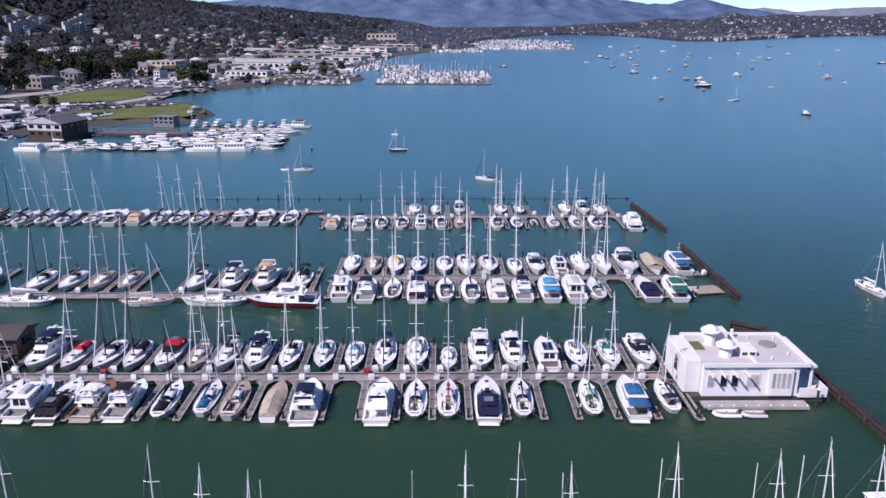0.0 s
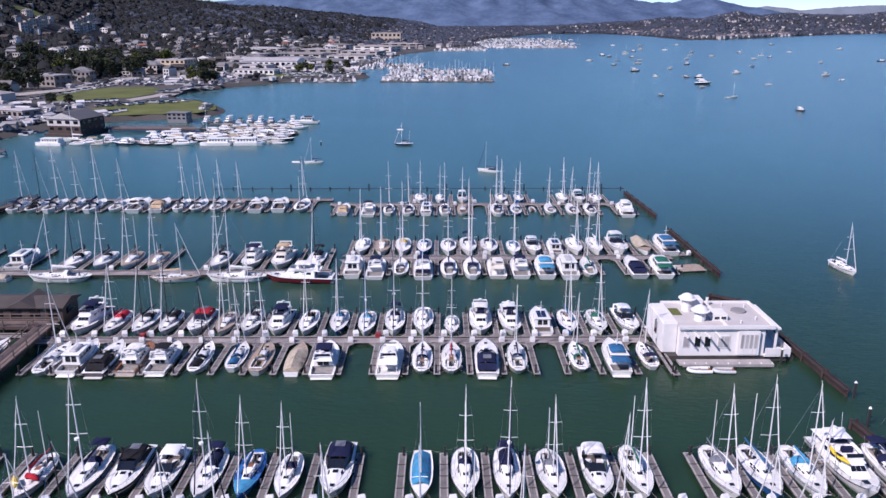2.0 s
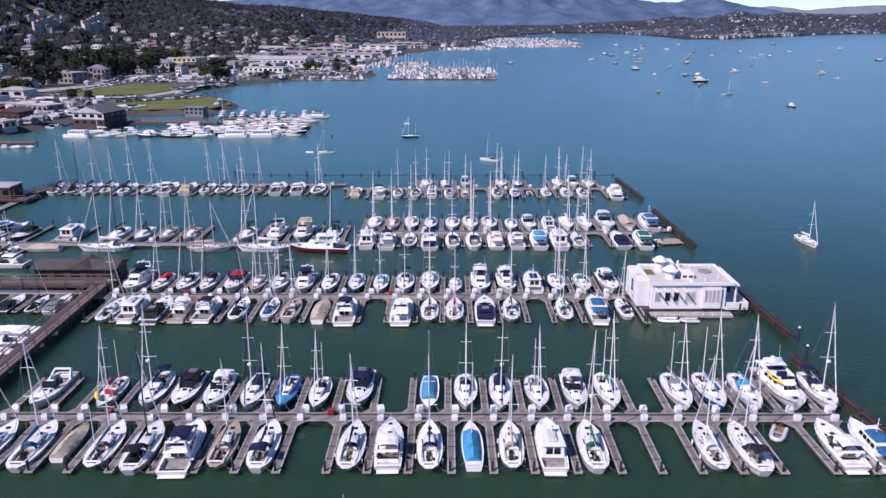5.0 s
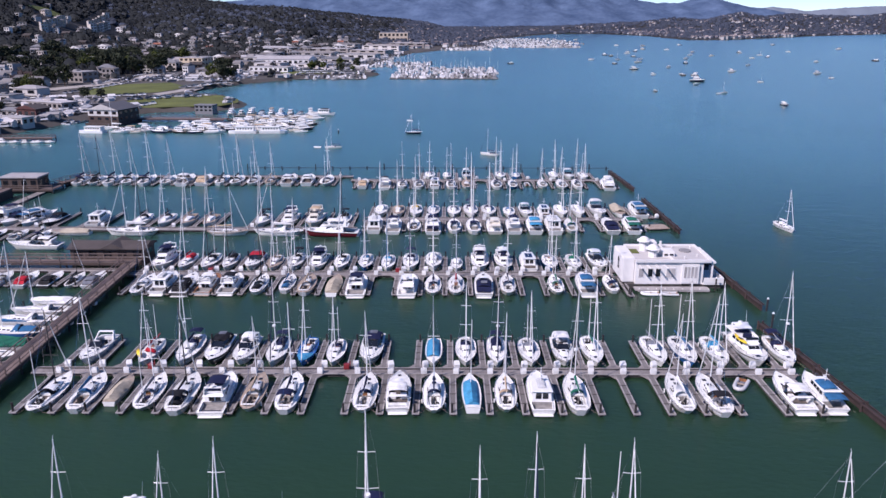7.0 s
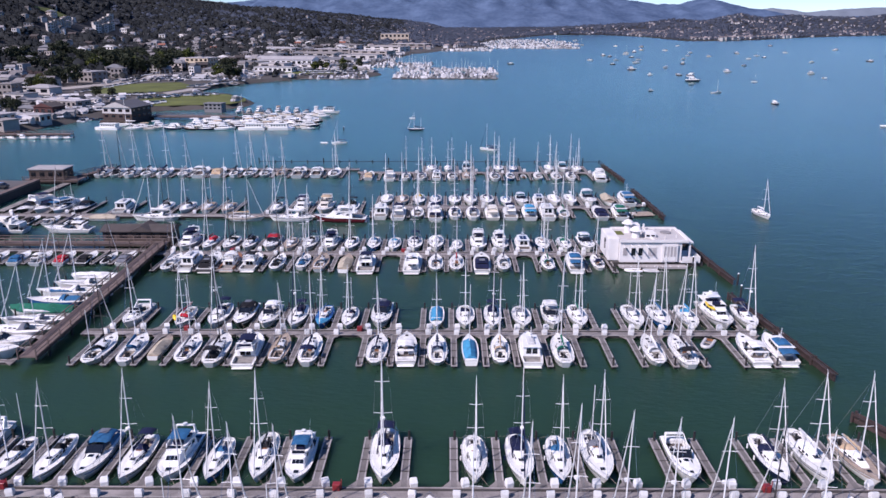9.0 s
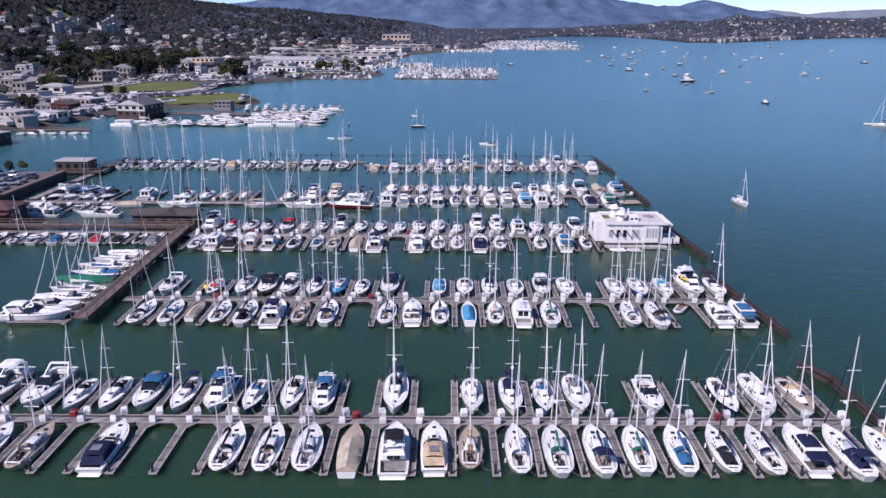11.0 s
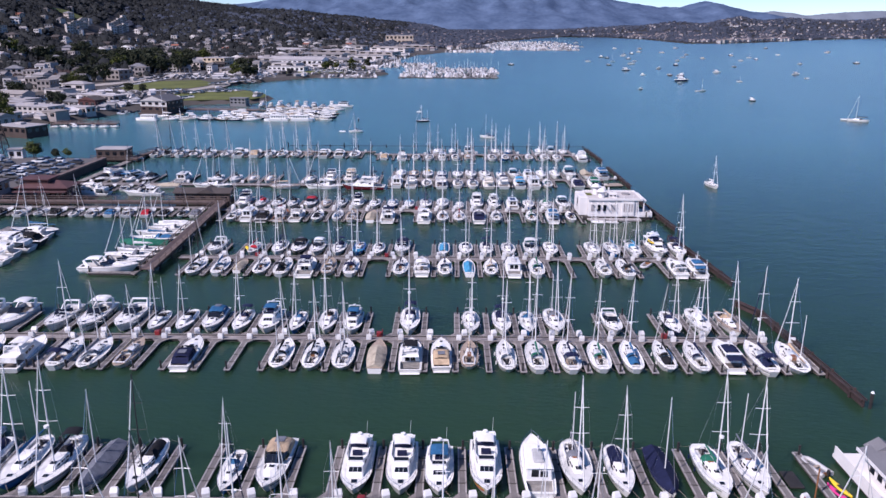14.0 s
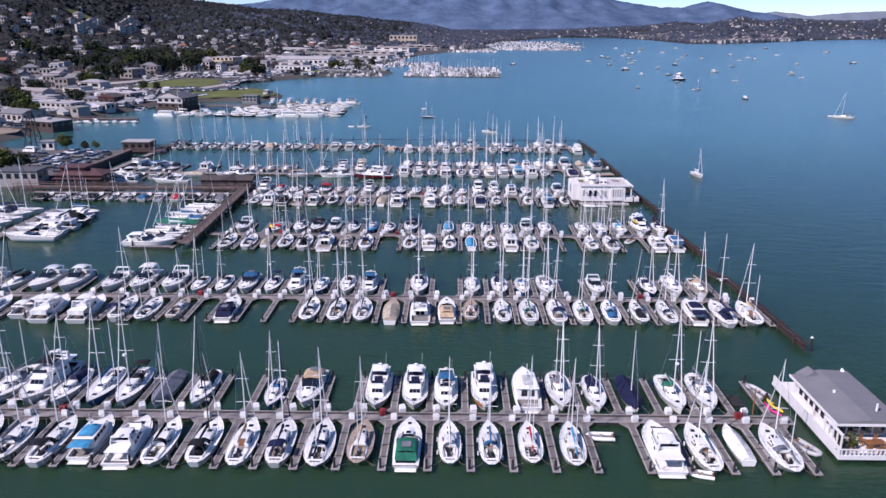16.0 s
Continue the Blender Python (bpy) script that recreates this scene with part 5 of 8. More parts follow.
berths([(-100, "xk", 9), (-96, "xn", 9), (-91.5, "sk", 9), (-87, "xk", 9), (-77.1, "t", 10), (-67.5, "sk", 9.8), (-62.3, "sk", 9.8), (-57.2, "sw", 9.8), (-52.4, "sw", 9.5), (-40.8, "sk", 9.8), (-35.2, "m", 10.6), (-29.6, "mt", 11), (-23.2, "sk", 10)], 114.6, 2.2, 1, 13.2, pitch=5.2, far=1, fit=1.07)
walkway(-18, 43, 123.2, 2.0, "floating main dock of weathered grey boards")
berths([(-15.5, "s", 9.5), (-11.7, "sw", 9), (-7.5, "sy", 9.5), (-3.4, "sb", 9), (1.2, "s", 9), (5.2, "s", 9.8), (9.3, "sn", 9.5), (13.8, "sb", 8), (17.8, "x", 8.5), (21.9, "t", 8), (25.9, "s", 9.5), (29.8, "s", 9.5), (34.5, "x", 9.8), (39.3, "fd", 9.8),
        (43.6, "tb", 9.8)], 123.2, 2.0, 1, 10.5, far=1, fit=1.14)
berths([(-15.7, "t", 9), (-11.6, "m", 9.5), (-7.4, "s", 8.5), (-3.3, "mn", 9.6), (1.2, "s", 9), (5.3, "s", 9.5), (9.6, "mt", 9.2), (13.8, "m", 9.2), (18.1, "tc", 9.5), (22.1, "t", 9.8), (26.1, "sg", 9), (34.5, "xn", 9.3), (39.0, "tg", 9.3)], 123.2, 2.0, -1, 8.8, far=1, fit=1.14)
for x, code, length in ((-66, "s", 11.5), (-46, "sw", 9.5), (-35.5, "s", 11), (-79, "fd", 9)):
    boat(code, x, 111.6, 90 if x != -46 else -90, length)
boat("mr", -24.6, 111.4, 90, 12.5, 1)
walkway(-106, -27, 171.0, 1.8, "floating main dock of weathered grey boards")
walkway(-27, 44, 166.0, 1.8, "floating main dock of weathered grey boards")
berths([(-100.9, "s", 9.4), (-96.5, "sk", 9.5), (-92.1, "s", 9.5), (-87.8, "sk", 9), (-82.7, "s", 9.5), (-77, "s", 9), (-72.0, "x", 9.5), (-67.1, "xt", 9), (-62.3, "sk", 8.5), (-58.0, "sk", 9), (-53.3, "sk", 9), (-48.9, "sw", 8.5), (-43.6, "x", 9.5),
        (-38.4, "x", 9), (-33.2, "s", 9.5)], 171.0, 1.8, -1, 11, pitch=5, far=1, fit=1.24)
berths([(-22.9, "xt", 8.5), (-17.2, "mk", 9.6), (-12.4, "s", 8.5), (-7.8, "s", 9), (-3.6, "t", 8.5), (0.6, "s", 9), (4.8, "sw", 9), (12.8, "s", 9.5), (17.3, "sb", 9), (25.2, "s", 8.5), (30.3, "s", 9.5), (34.5, "s", 9), (42.6, "m", 10.5)], 166.0, 1.8, -1, 9.5, far=1, fit=1.07)
berths([(-5.3, "s", 9), (-0.4, "s", 8), (5.0, "x", 8), (14.6, "s", 9), (19.2, "sb", 8.5), (29.8, "s", 9), (34.2, "x", 8.5), (38.4, "s", 8.5)], 166.0, 1.8, 1, 9.5, far=1, fit=1.07)
for x, y in ((-45.8, -29.4), (-9.0, -29.4), (31.5, -29.4), (-42.6, 9.5), (-10.9, 9.5), (29.6, 9.5), (-37.8, 47.6), (-13.0, 47.6), (-41.9, 86.0), (-9.0, 86.0)):
    dock_box(x, y, 0, True)
for x, y, turn, length in ((15.2, -33.2, 88, 3.0), (36.4, -22.3, 20, 3.2), (36.8, -35.1, 205, 3.3), (35.5, 44.0, 150, 3.2), (24.0, -40.2, 75, 2.5), (21.3, 161.5, 0, 3.2), (41.5, 117.5, 80, 3.4)):
    boat("d", x, y, turn, length, 0 if length < 3.1 else 1)


finger(35.4, -29.1, 1, 9.0)


# pair of kayaks by a finger, and a raft of old boards
def kayak(x, y, z, turn, mat, label):
    t = thing("kayak", label, "kayak", "kayaks beside the dock")
    rings = []
    for k in range(9):
        f = k / 8
        w = 0.02 + 0.33 * math.sin(math.pi * f) ** 0.8
        rings.append([(w * math.cos(a), (f - 0.5) * 3.2, 0.18 + 0.16 * math.sin(a) + 0.1 * (2 * f - 1) ** 2) for a in (2 * math.pi * j / 8 for j in range(8))])
    part("hull", Geo().loft(rings, True, True), mat, t, smooth=60)
    part("seat_well", Geo().box(-0.2, 0.2, -0.45, 0.35, 0.33, 0.36), RUBBER, t, bevel=0.02)
    t.matrix_basis = pose(x, y, z, 0, 0, turn)


kayak(37.1, -26.0, 0.05, 12, YELLOW, "yellow plastic kayak floating beside the dock")
kayak(36.5, -26.9, 0.05, 14, PINK, "pink plastic kayak floating beside the dock")
kayak(38.7, 53.2, 2.05, 8, YELLOW, "yellow plastic kayak lashed on a yacht's side deck")
for x, y, mat, turn, words in ((-40.5, 50.6, YELLOW, 25, "crumpled yellow sail bag on a foredeck"), (-39.3, 51.4, CANVAS["r"], 70, "red sail bag on a foredeck")):
    bag = thing("sail_bag", words, "sail bag")
    rings = [[(0.34 * k * math.cos(a), y0, 0.3 * k + 0.3 * k * math.sin(a)) for a in (2 * math.pi * j / 9 for j in range(9))] for y0, k in ((-0.8, 0.35), (-0.5, 0.8), (-0.1, 1.0), (0.3, 0.85), (0.6, 0.95), (0.85, 0.4))]
    part("bag", Geo().loft(rings, True, True), mat, bag, smooth=60)
    part("tie_cord", Geo().tube([(0.3 * math.cos(a), 0.45, 0.28 + 0.3 * math.sin(a)) for a in (2 * math.pi * j / 10 for j in range(11))], 0.02, 4), RUBBER, bag)
    bag.matrix_basis = pose(x, y, 1.0, 0, 0, turn)
raft = thing("raft", "low floating work raft of old boards", "raft")
for k in range(9):
    part("plank", Geo().box(-2.2 + random.uniform(-0.2, 0.1), 2.2 + random.uniform(-0.1, 0.3), -1.8 + k * 0.4, -1.43 + k * 0.4, 0.34, 0.42 + random.uniform(0, 0.03)), TEAK, raft)
part("float", Geo().box(-2.0, 2.0, -1.6, 1.6, -0.2, 0.338), DOCKDARK, raft)
raft.matrix_basis = pose(44.5, 117, 0, 0, 0, 8)


# ---- timber breakwaters along the outer ends ----
def breakwater(points):
    t = thing("breakwater", "rust-brown timber breakwater wall of piles and planks", "breakwater")
    for (x0, y0), (x1, y1) in zip(points, points[1:]):
        a, b = Vector((x0, y0, 0)), Vector((x1, y1, 0))
        d = (b - a).normalized()
        side = Vector((d.y, -d.x, 0))
        n = max(2, int((b - a).length / 2.4))
        for i in range(n):
            p, q = a.lerp(b, i / n), a.lerp(b, (i + 1) / n)
            for z0, z1 in ((-1.5, 0.2), (0.24, 0.58), (0.62, 0.95)):
                o0, o1 = side * 0.1, side * -0.1
                g = Geo().hexa([p + o0 + Vector((0, 0, z0)), q + o0 + Vector((0, 0, z0)), q + o1 + Vector((0, 0, z0)), p + o1 + Vector((0, 0, z0))],
                               [p + o0 + Vector((0, 0, z1)), q + o0 + Vector((0, 0, z1)), q + o1 + Vector((0, 0, z1)), p + o1 + Vector((0, 0, z1))])
                part("plank", g, TIMBER, t)
            if i % 2 == 0:
                for s in (-1, 1):
                    c = p + side * 0.32 * s
                    part("mooring_post", Geo().tube([c + Vector((0, 0, -2)), c + Vector((0, 0, 1.25))], 0.16, 7), TIMBER, t)
        for s in (-1, 1):
            o0, o1 = side * 0.40 * s, side * 0.28 * s
            g = Geo().hexa([a + o0 + Vector((0, 0, 0.85)), b + o0 + Vector((0, 0, 0.85)), b + o1 + Vector((0, 0, 0.85)), a + o1 + Vector((0, 0, 0.85))],
                           [a + o0 + Vector((0, 0, 1.06)), b + o0 + Vector((0, 0, 1.06)), b + o1 + Vector((0, 0, 1.06)), a + o1 + Vector((0, 0, 1.06))])
            part("waler", g, TIMBER, t)


breakwater([(47.0, 177), (48.3, 153)])
breakwater([(47.8, 141), (48.3, 112.5)])
breakwater([(42.8, 101.5), (46.4, 99), (48.1, 69.2)])
breakwater([(45.0, 62), (47.7, 33.2)])
breakwater([(45.0, 23.4), (47.0, 19), (48.0, -9.4)])
for x, y, h, r in ((48.8, 69, 2.0, 0.16), (44, 78, 2.2, 0.15), (48.7, -9.6, 2.0, 0.2), (46.9, 62.5, 2.2, 0.16), (-43.4, 258, 1.5, 0.22), (-63, 333, 1.5, 0.22)):
    p = thing("mooring_pile", "single dark pile with a pale cap", "pile", "lone piles in the water")
    part("post", Geo().tube([(0, 0, -2), (0, 0, h)], r, 8), PILE, p)
    part("cap", Geo().tube([(0, 0, h), (0, 0, h + 0.25)], r * 1.15, 8, r * 0.2), WHITE if r < 0.3 else PILE, p)
    p.matrix_basis = pose(x, y, 0)
fence = thing("pile_row", "row of dark piles joined by a low beam", "piles")
for k in range(22):
    x = -60 + k * 5.1
    part("post", Geo().tube([(x, 182.5 + 0.3 * math.sin(k), -2), (x, 182.5 + 0.3 * math.sin(k), 1.2 + 0.7 * (k % 4 == 0))], 0.16, 7), PILE, fence)
part("beam", Geo().box(-60, 48, 182.45, 182.6, 0.62, 0.76), PILE, fence)


# ---- windows and doors for buildings ----
def window(parent, q, mat_frame, cols=2):
    """A window set on the wall quad q, framed where cols is given."""
    if not cols:
        return part("window", Geo().panel(q, 0.05), GLASS, parent)
    f = part("window", Geo().panel(q, 0.06), mat_frame, parent)
    g = Geo()
    for i in range(cols):
        g.panel(sub(q, 0.06 + 0.9 * i / cols, 0.0 + 0.9 * (i + 1) / cols + 0.03, 0.08, 0.92), 0.085)
    part("pane", g, GLASS, f)
    return f


# the white floating house
house = thing("floating_house", "white stucco floating house with roof domes and flat roof", "house")
part("barge", Geo().box(29.8, 46.2, 79.3, 88.8, -0.4, 0.7), DOCKDARK, house, "dark hull of the house")
part("wall", Geo().box(31.0, 42.2, 79.4, 88.0, 0.702, 4.6), STUCCO, house)
part("roof", Geo().box(30.9, 43.2, 79.2, 88.2, 4.6, 4.72), RENDER, house, "flat pale roof")
g = Geo()
for x0, x1, y0, y1 in ((30.8, 43.3, 79.05, 79.3), (30.8, 43.3, 88.1, 88.35), (43.1, 43.35, 79.3, 88.1), (37.0, 37.2, 79.3, 88.1)):
    g.box(x0, x1, y0, y1, 4.55, 5.0)
part("parapet", g, STUCCO, house)
wing = part("wing", Geo().box(29.0, 31.02, 80.3, 87.6, 0.7, 4.98), STUCCO, house, "curved-headed stair wing", bevel=0.12, segs=2)
arch = [(28.97, 83.4 - 0.55, 2.3), (28.97, 83.4 + 0.55, 2.3), (28.97, 83.4 + 0.55, 3.9), (28.97, 83.4, 4.35), (28.97, 83.4 - 0.55, 3.9)]
part("arched_window", Geo().add(arch + [(29.05, p[1], p[2]) for p in arch], [(4, 3, 2, 1, 0), (0, 1, 6, 5), (1, 2, 7, 6), (2, 3, 8, 7), (3, 4, 9, 8), (4, 0, 5, 9)]), GLASS, wing)
part("terrace_lawn", Geo().box(31.2, 32.5, 83.6, 86.0, 4.73, 4.8), LAWN, house, "green turf on the roof terrace")
for x, y, r0, base in ((33.6, 85.4, 1.0, 6.5), (34.3, 81.9, 1.05, 6.1)):
    drum = part("drum", Geo().tube([(x, y, 4.72), (x, y, base)], r0 * 0.72, 12), STUCCO, house)
    rings = []
    for z, rr in ((0, 1.22), (0.1, 1.2), (0.14, 0.95), (0.4, 0.8), (0.62, 0.5), (0.74, 0.18), (0.8, 0.03)):
        rings.append([(x + r0 * rr * math.cos(a), y + r0 * rr * math.sin(a), base + z * r0) for a in (2 * math.pi * j / 16 for j in range(16))])
    part("dome", Geo().loft(rings, True, True), STUCCO, drum, "white dome with a wide brim", smooth=40)
tower = part("roof_room", Geo().box(35.9, 37.9, 81.6, 84.0, 4.72, 5.55), STUCCO, house)
window(tower, [(36.1, 81.6, 4.95), (36.8, 81.6, 4.95), (36.8, 81.6, 5.35), (36.1, 81.6, 5.35)], STUCCO)
window(tower, [(37.0, 81.6, 4.95), (37.7, 81.6, 4.95), (37.7, 81.6, 5.35), (37.0, 81.6, 5.35)], STUCCO)
part("stair_block", Geo().box(33.5, 36.0, 86.0, 88.0, 4.72, 6.0), STUCCO, house)
part("roof_vent", Geo().tube([(40.6, 85, 4.72), (40.6, 85, 4.95)], 1.0, 16), ROOFPALE, house, "round low roof vent")
for x, y in ((41.8, 82), (39.4, 80.8), (42, 86.6), (39, 87)):
    part("roof_pipe", Geo().tube([(x, y, 4.72), (x, y, 5.15)], 0.1, 6), STUCCO, house)
part("chimney", Geo().tube([(37.0, 87.2, 4.72), (37.0, 87.2, 5.9)], 0.2, 8), STUCCO, house)
for x in (31.5, 32.9, 34.3, 35.7):
    part("beam", Geo().box(x - 0.09, x + 0.09, 77.6, 79.4, 3.9, 4.1), STUCCO, house, "projecting pergola beam")
for x, dark in ((31.9, False), (33.4, True), (34.7, True)):
    f = part("window", Geo().box(x - 0.45, x + 0.45, 79.34, 79.4, 1.9, 3.5), STUCCO, house)
    part("pane", Geo().box(x - 0.36, x + 0.36, 79.31, 79.338, 2.0, 3.4), GLASS if dark else ROOFPALE, f)
wide = part("window", Geo().box(36.0, 37.6, 79.32, 79.4, 1.8, 3.6), STUCCO, house, "white-framed double window with pale grey panes")
for x in (36.12, 36.84):
    part("pane", Geo().box(x, x + 0.64, 79.29, 79.318, 1.95, 3.45), ROOFPALE, wide)
bay = part("bay", Geo().box(38.6, 41.4, 79.0, 79.42, 0.9, 4.2), STUCCO, house, "framed folding door bay")
for k in range(4):
    leaf = part("door_leaf", Geo().box(38.85 + k * 0.58, 39.37 + k * 0.58, 78.95, 79.0, 1.05, 3.95), STUCCO, bay)
    part("door_panel", Geo().box(38.93 + k * 0.58, 39.29 + k * 0.58, 78.93, 78.949, 1.9, 3.8), ROOFPALE, leaf)
part("porch_floor", Geo().box(42.2, 45.6, 79.0, 86, 0.7, 0.95), STUCCO, house)
part("porch_rail", Geo().box(42.3, 45.6, 78.95, 79.1, 0.95, 1.9).box(45.45, 45.6, 79.1, 86, 0.95, 1.9), STUCCO, house)
part("porch_roof", Geo().box(42.2, 44.2, 79.4, 88, 4.3, 4.55), STUCCO, house)
part("porch_post", Geo().box(43.6, 43.85, 79.5, 79.75, 0.95, 4.3), STUCCO, house)
part("side_door", Geo().box(42.2, 42.24, 81.0, 82.2, 1.0, 3.2), GLASS, house)
walk_front = thing("float_walkway", "pale floating walkway along the white house", "dock")
part("deck", Geo().box(30.6, 42.8, 77.2, 78.7, 0.3, 0.5), RUB, walk_front)
for k in range(9):
    part("cleat", Geo().box(31.2 + k * 1.42, 31.32 + k * 1.42, 77.25, 77.5, 0.5, 0.62), STUCCO, walk_front)
part("fascia", Geo().box(31.0, 42.8, 77.1, 77.198, 0.15, 0.5), RUB, walk_front)
finger(29.4, 84.0, -1, 9.6)
boat("d", 32.8, 76.1, 92, 3.0, 0)
boat("d", 35.9, 76.0, 88, 2.7, 1)


# the floating house with the grey roof
lodge = thing("floating_house", "white floating house with a broad grey hipped roof and railed porch", "house")
# coloured dark to stand for the shadow and dark water under the deck edge
part("barge", Geo().box(39.15, 47.35, -37.2, -20.9, -0.4, 0.39), DOCKDARK, lodge, "dark hull of the house")
part("deck_edge", Geo().box(38.9, 47.6, -37.6, -20.6, 0.394, 0.75), STUCCO, lodge)
part("wall", Geo().box(40.3, 46.0, -33.2, -23.6, 0.75, 3.05), STUCCO, lodge)
xr, z0, z1 = 43.3, 2.95, 3.55
ro = [(39.7, -35.0, z0), (47.0, -35.0, z0), (47.0, -22.2, z0), (39.7, -23.4, z0)]
part("roof", Geo().add(ro + [(p[0], p[1], p[2] + 0.16) for p in ro] + [(xr, -35.0, z1), (xr, -22.8, z1)],
                       [(3, 2, 1, 0), (0, 1, 5, 4), (1, 2, 6, 5), (2, 3, 7, 6), (3, 0, 4, 7), (4, 5, 8), (5, 6, 9, 8), (6, 7, 9), (7, 4, 8, 9)]), ROOFGREY, lodge, "broad grey sheet roof")
part("fascia", Geo().box(39.58, 39.68, -35.1, -23.3, 2.85, 3.15).box(39.68, 47.0, -35.1, -35.02, 2.85, 3.12), STUCCO, lodge)
part("back_gable", Geo().add([(40.6, -24.3, 3.0), (43.4, -24.3, 3.0), (42.0, -24.3, 3.9), (40.6, -22.6, 3.0), (43.4, -22.6, 3.0), (42.0, -22.6, 3.9)], [(0, 1, 2), (5, 4, 3), (1, 4, 5, 2), (0, 2, 5, 3), (0, 3, 4, 1)]), ROOFGREY, lodge)
part("roof_vent", Geo().tube([(45.0, -32.6, 3.1), (45.0, -32.6, 4.2)], 0.12, 8).tube([(42.4, -28.5, 3.2), (42.4, -28.5, 3.7)], 0.18, 8), STUCCO, lodge)
part("dish", Geo().tube([(46.3, -22.5, 3.0), (46.3, -22.4, 3.5)], 0.36, 12, 0.1), WHITE, lodge, "white satellite dish")
for k in range(6):
    window(lodge, [(40.3, -32.6 + k * 1.35 + 0.9, 1.4), (40.3, -32.6 + k * 1.35, 1.4), (40.3, -32.6 + k * 1.35, 2.7), (40.3, -32.6 + k * 1.35 + 0.9, 2.7)], STUCCO, 2)
for k in range(4):
    window(lodge, [(40.35 + k * 1.4, -33.2, 0.8), (41.72 + k * 1.4, -33.2, 0.8), (41.72 + k * 1.4, -33.2, 2.92), (40.35 + k * 1.4, -33.2, 2.92)], STUCCO, 2)
part("side_wall", Geo().box(38.9, 39.02, -37.5, -20.8, 0.75, 1.75), STUCCO, lodge, "low white bulwark along the side walk")
part("front_rail", Geo().box(38.9, 47.6, -37.6, -37.5, 1.5, 1.62).box(38.9, 47.6, -37.6, -37.5, 0.75, 0.9), STUCCO, lodge)
for k in range(19):
    part("baluster", Geo().box(39.1 + k * 0.44, 39.22 + k * 0.44, -37.58, -37.52, 0.9, 1.5), STUCCO, lodge)
for k in range(5):
    part("porch_post", Geo().box(39.05, 39.2, -37.3 + k * 0.9, -37.15 + k * 0.9, 0.75, 2.95), STUCCO, lodge)
part("porch_beam", Geo().box(39.0, 39.25, -37.3, -33.4, 2.95, 3.15), STUCCO, lodge)
for k in range(14):
    x, y = (39.4 + k * 0.28 if k < 8 else 46.2 + (k - 8) * 0.2) + random.uniform(-0.2, 0.2), -36.9 + (k * 0.73) % 3.2
    pot = thing("potted_plant", "leafy plant in a terracotta pot on the porch", "plant", "porch plants")
    part("pot", Geo().tube([(0, 0, 0), (0, 0, 0.4)], 0.18, 8, 0.26), ROOFTILE, pot)
    g = Geo()
    for j in range(26):
        a, e, l = random.uniform(0, 6.28), random.uniform(0.3, 1.5), random.uniform(0.4, 1.3)
        d = Vector((math.cos(a) * math.cos(e), math.sin(a) * math.cos(e), math.sin(e)))
        s = Vector((-math.sin(a), math.cos(a), 0)) * 0.1
        b0 = Vector((0, 0, 0.4))
        g.add([b0, b0 + d * l * 0.5 + s, b0 + d * l, b0 + d * l * 0.5 - s], [(0, 1, 2, 3)])
    part("leaves", g, LEAFY if k % 3 else LEAF, pot)
    pot.matrix_basis = pose(x, y, 0.75)
def porch_chair(x, y, turn):
    t = thing("porch_chair", "slatted brown wooden porch chair", "chair", "chairs on the porch")
    part("seat", Geo().box(-0.26, 0.26, -0.26, 0.26, 0.4, 0.45), WOOD, t)
    for k in range(4):
        part("back_slat", Geo().box(-0.24 + k * 0.13, -0.15 + k * 0.13, 0.24, 0.28, 0.46, 0.95), WOOD, t)
    for sx in (-0.23, 0.23):
        for sy in (-0.23, 0.23):
            part("leg", Geo().box(sx - 0.03, sx + 0.03, sy - 0.03, sy + 0.03, 0, 0.4), WOOD, t)
    t.matrix_basis = pose(x, y, 0.75, 0, 0, turn)


table = thing("porch_table", "brown wooden table on the porch", "table")
part("tabletop", Geo().box(-1.1, 1.1, -0.5, 0.5, 0.68, 0.74), WOOD, table, bevel=0.01)
for sx in (-0.95, 0.95):
    for sy in (-0.4, 0.4):
        part("leg", Geo().box(sx - 0.05, sx + 0.05, sy - 0.05, sy + 0.05, 0, 0.68), WOOD, table)
table.matrix_basis = pose(43.4, -35.8, 0.75, 0, 0, 6)
for x, y, turn in ((42.5, -36.6, 172), (43.5, -36.7, 185), (44.4, -36.5, 200), (42.6, -34.9, 5), (44.1, -34.9, -8), (45.9, -35.8, -80)):
    porch_chair(x, y, turn)
stump = thing("work_float", "small dark work float with a post by the dock", "float")
part("platform", Geo().box(32.3, 33.7, -26.0, -23.2, 0.1, 0.3), PILE, stump, bevel=0.05)
part("post", Geo().tube([(33.9, -27.6, -1), (33.9, -27.6, 3.4)], 0.08, 6), WOOD, stump)
solid("mooring_lines", LINES, TEAK, "thin weathered mooring lines from boats to docks", "ropes", kind="stuff")


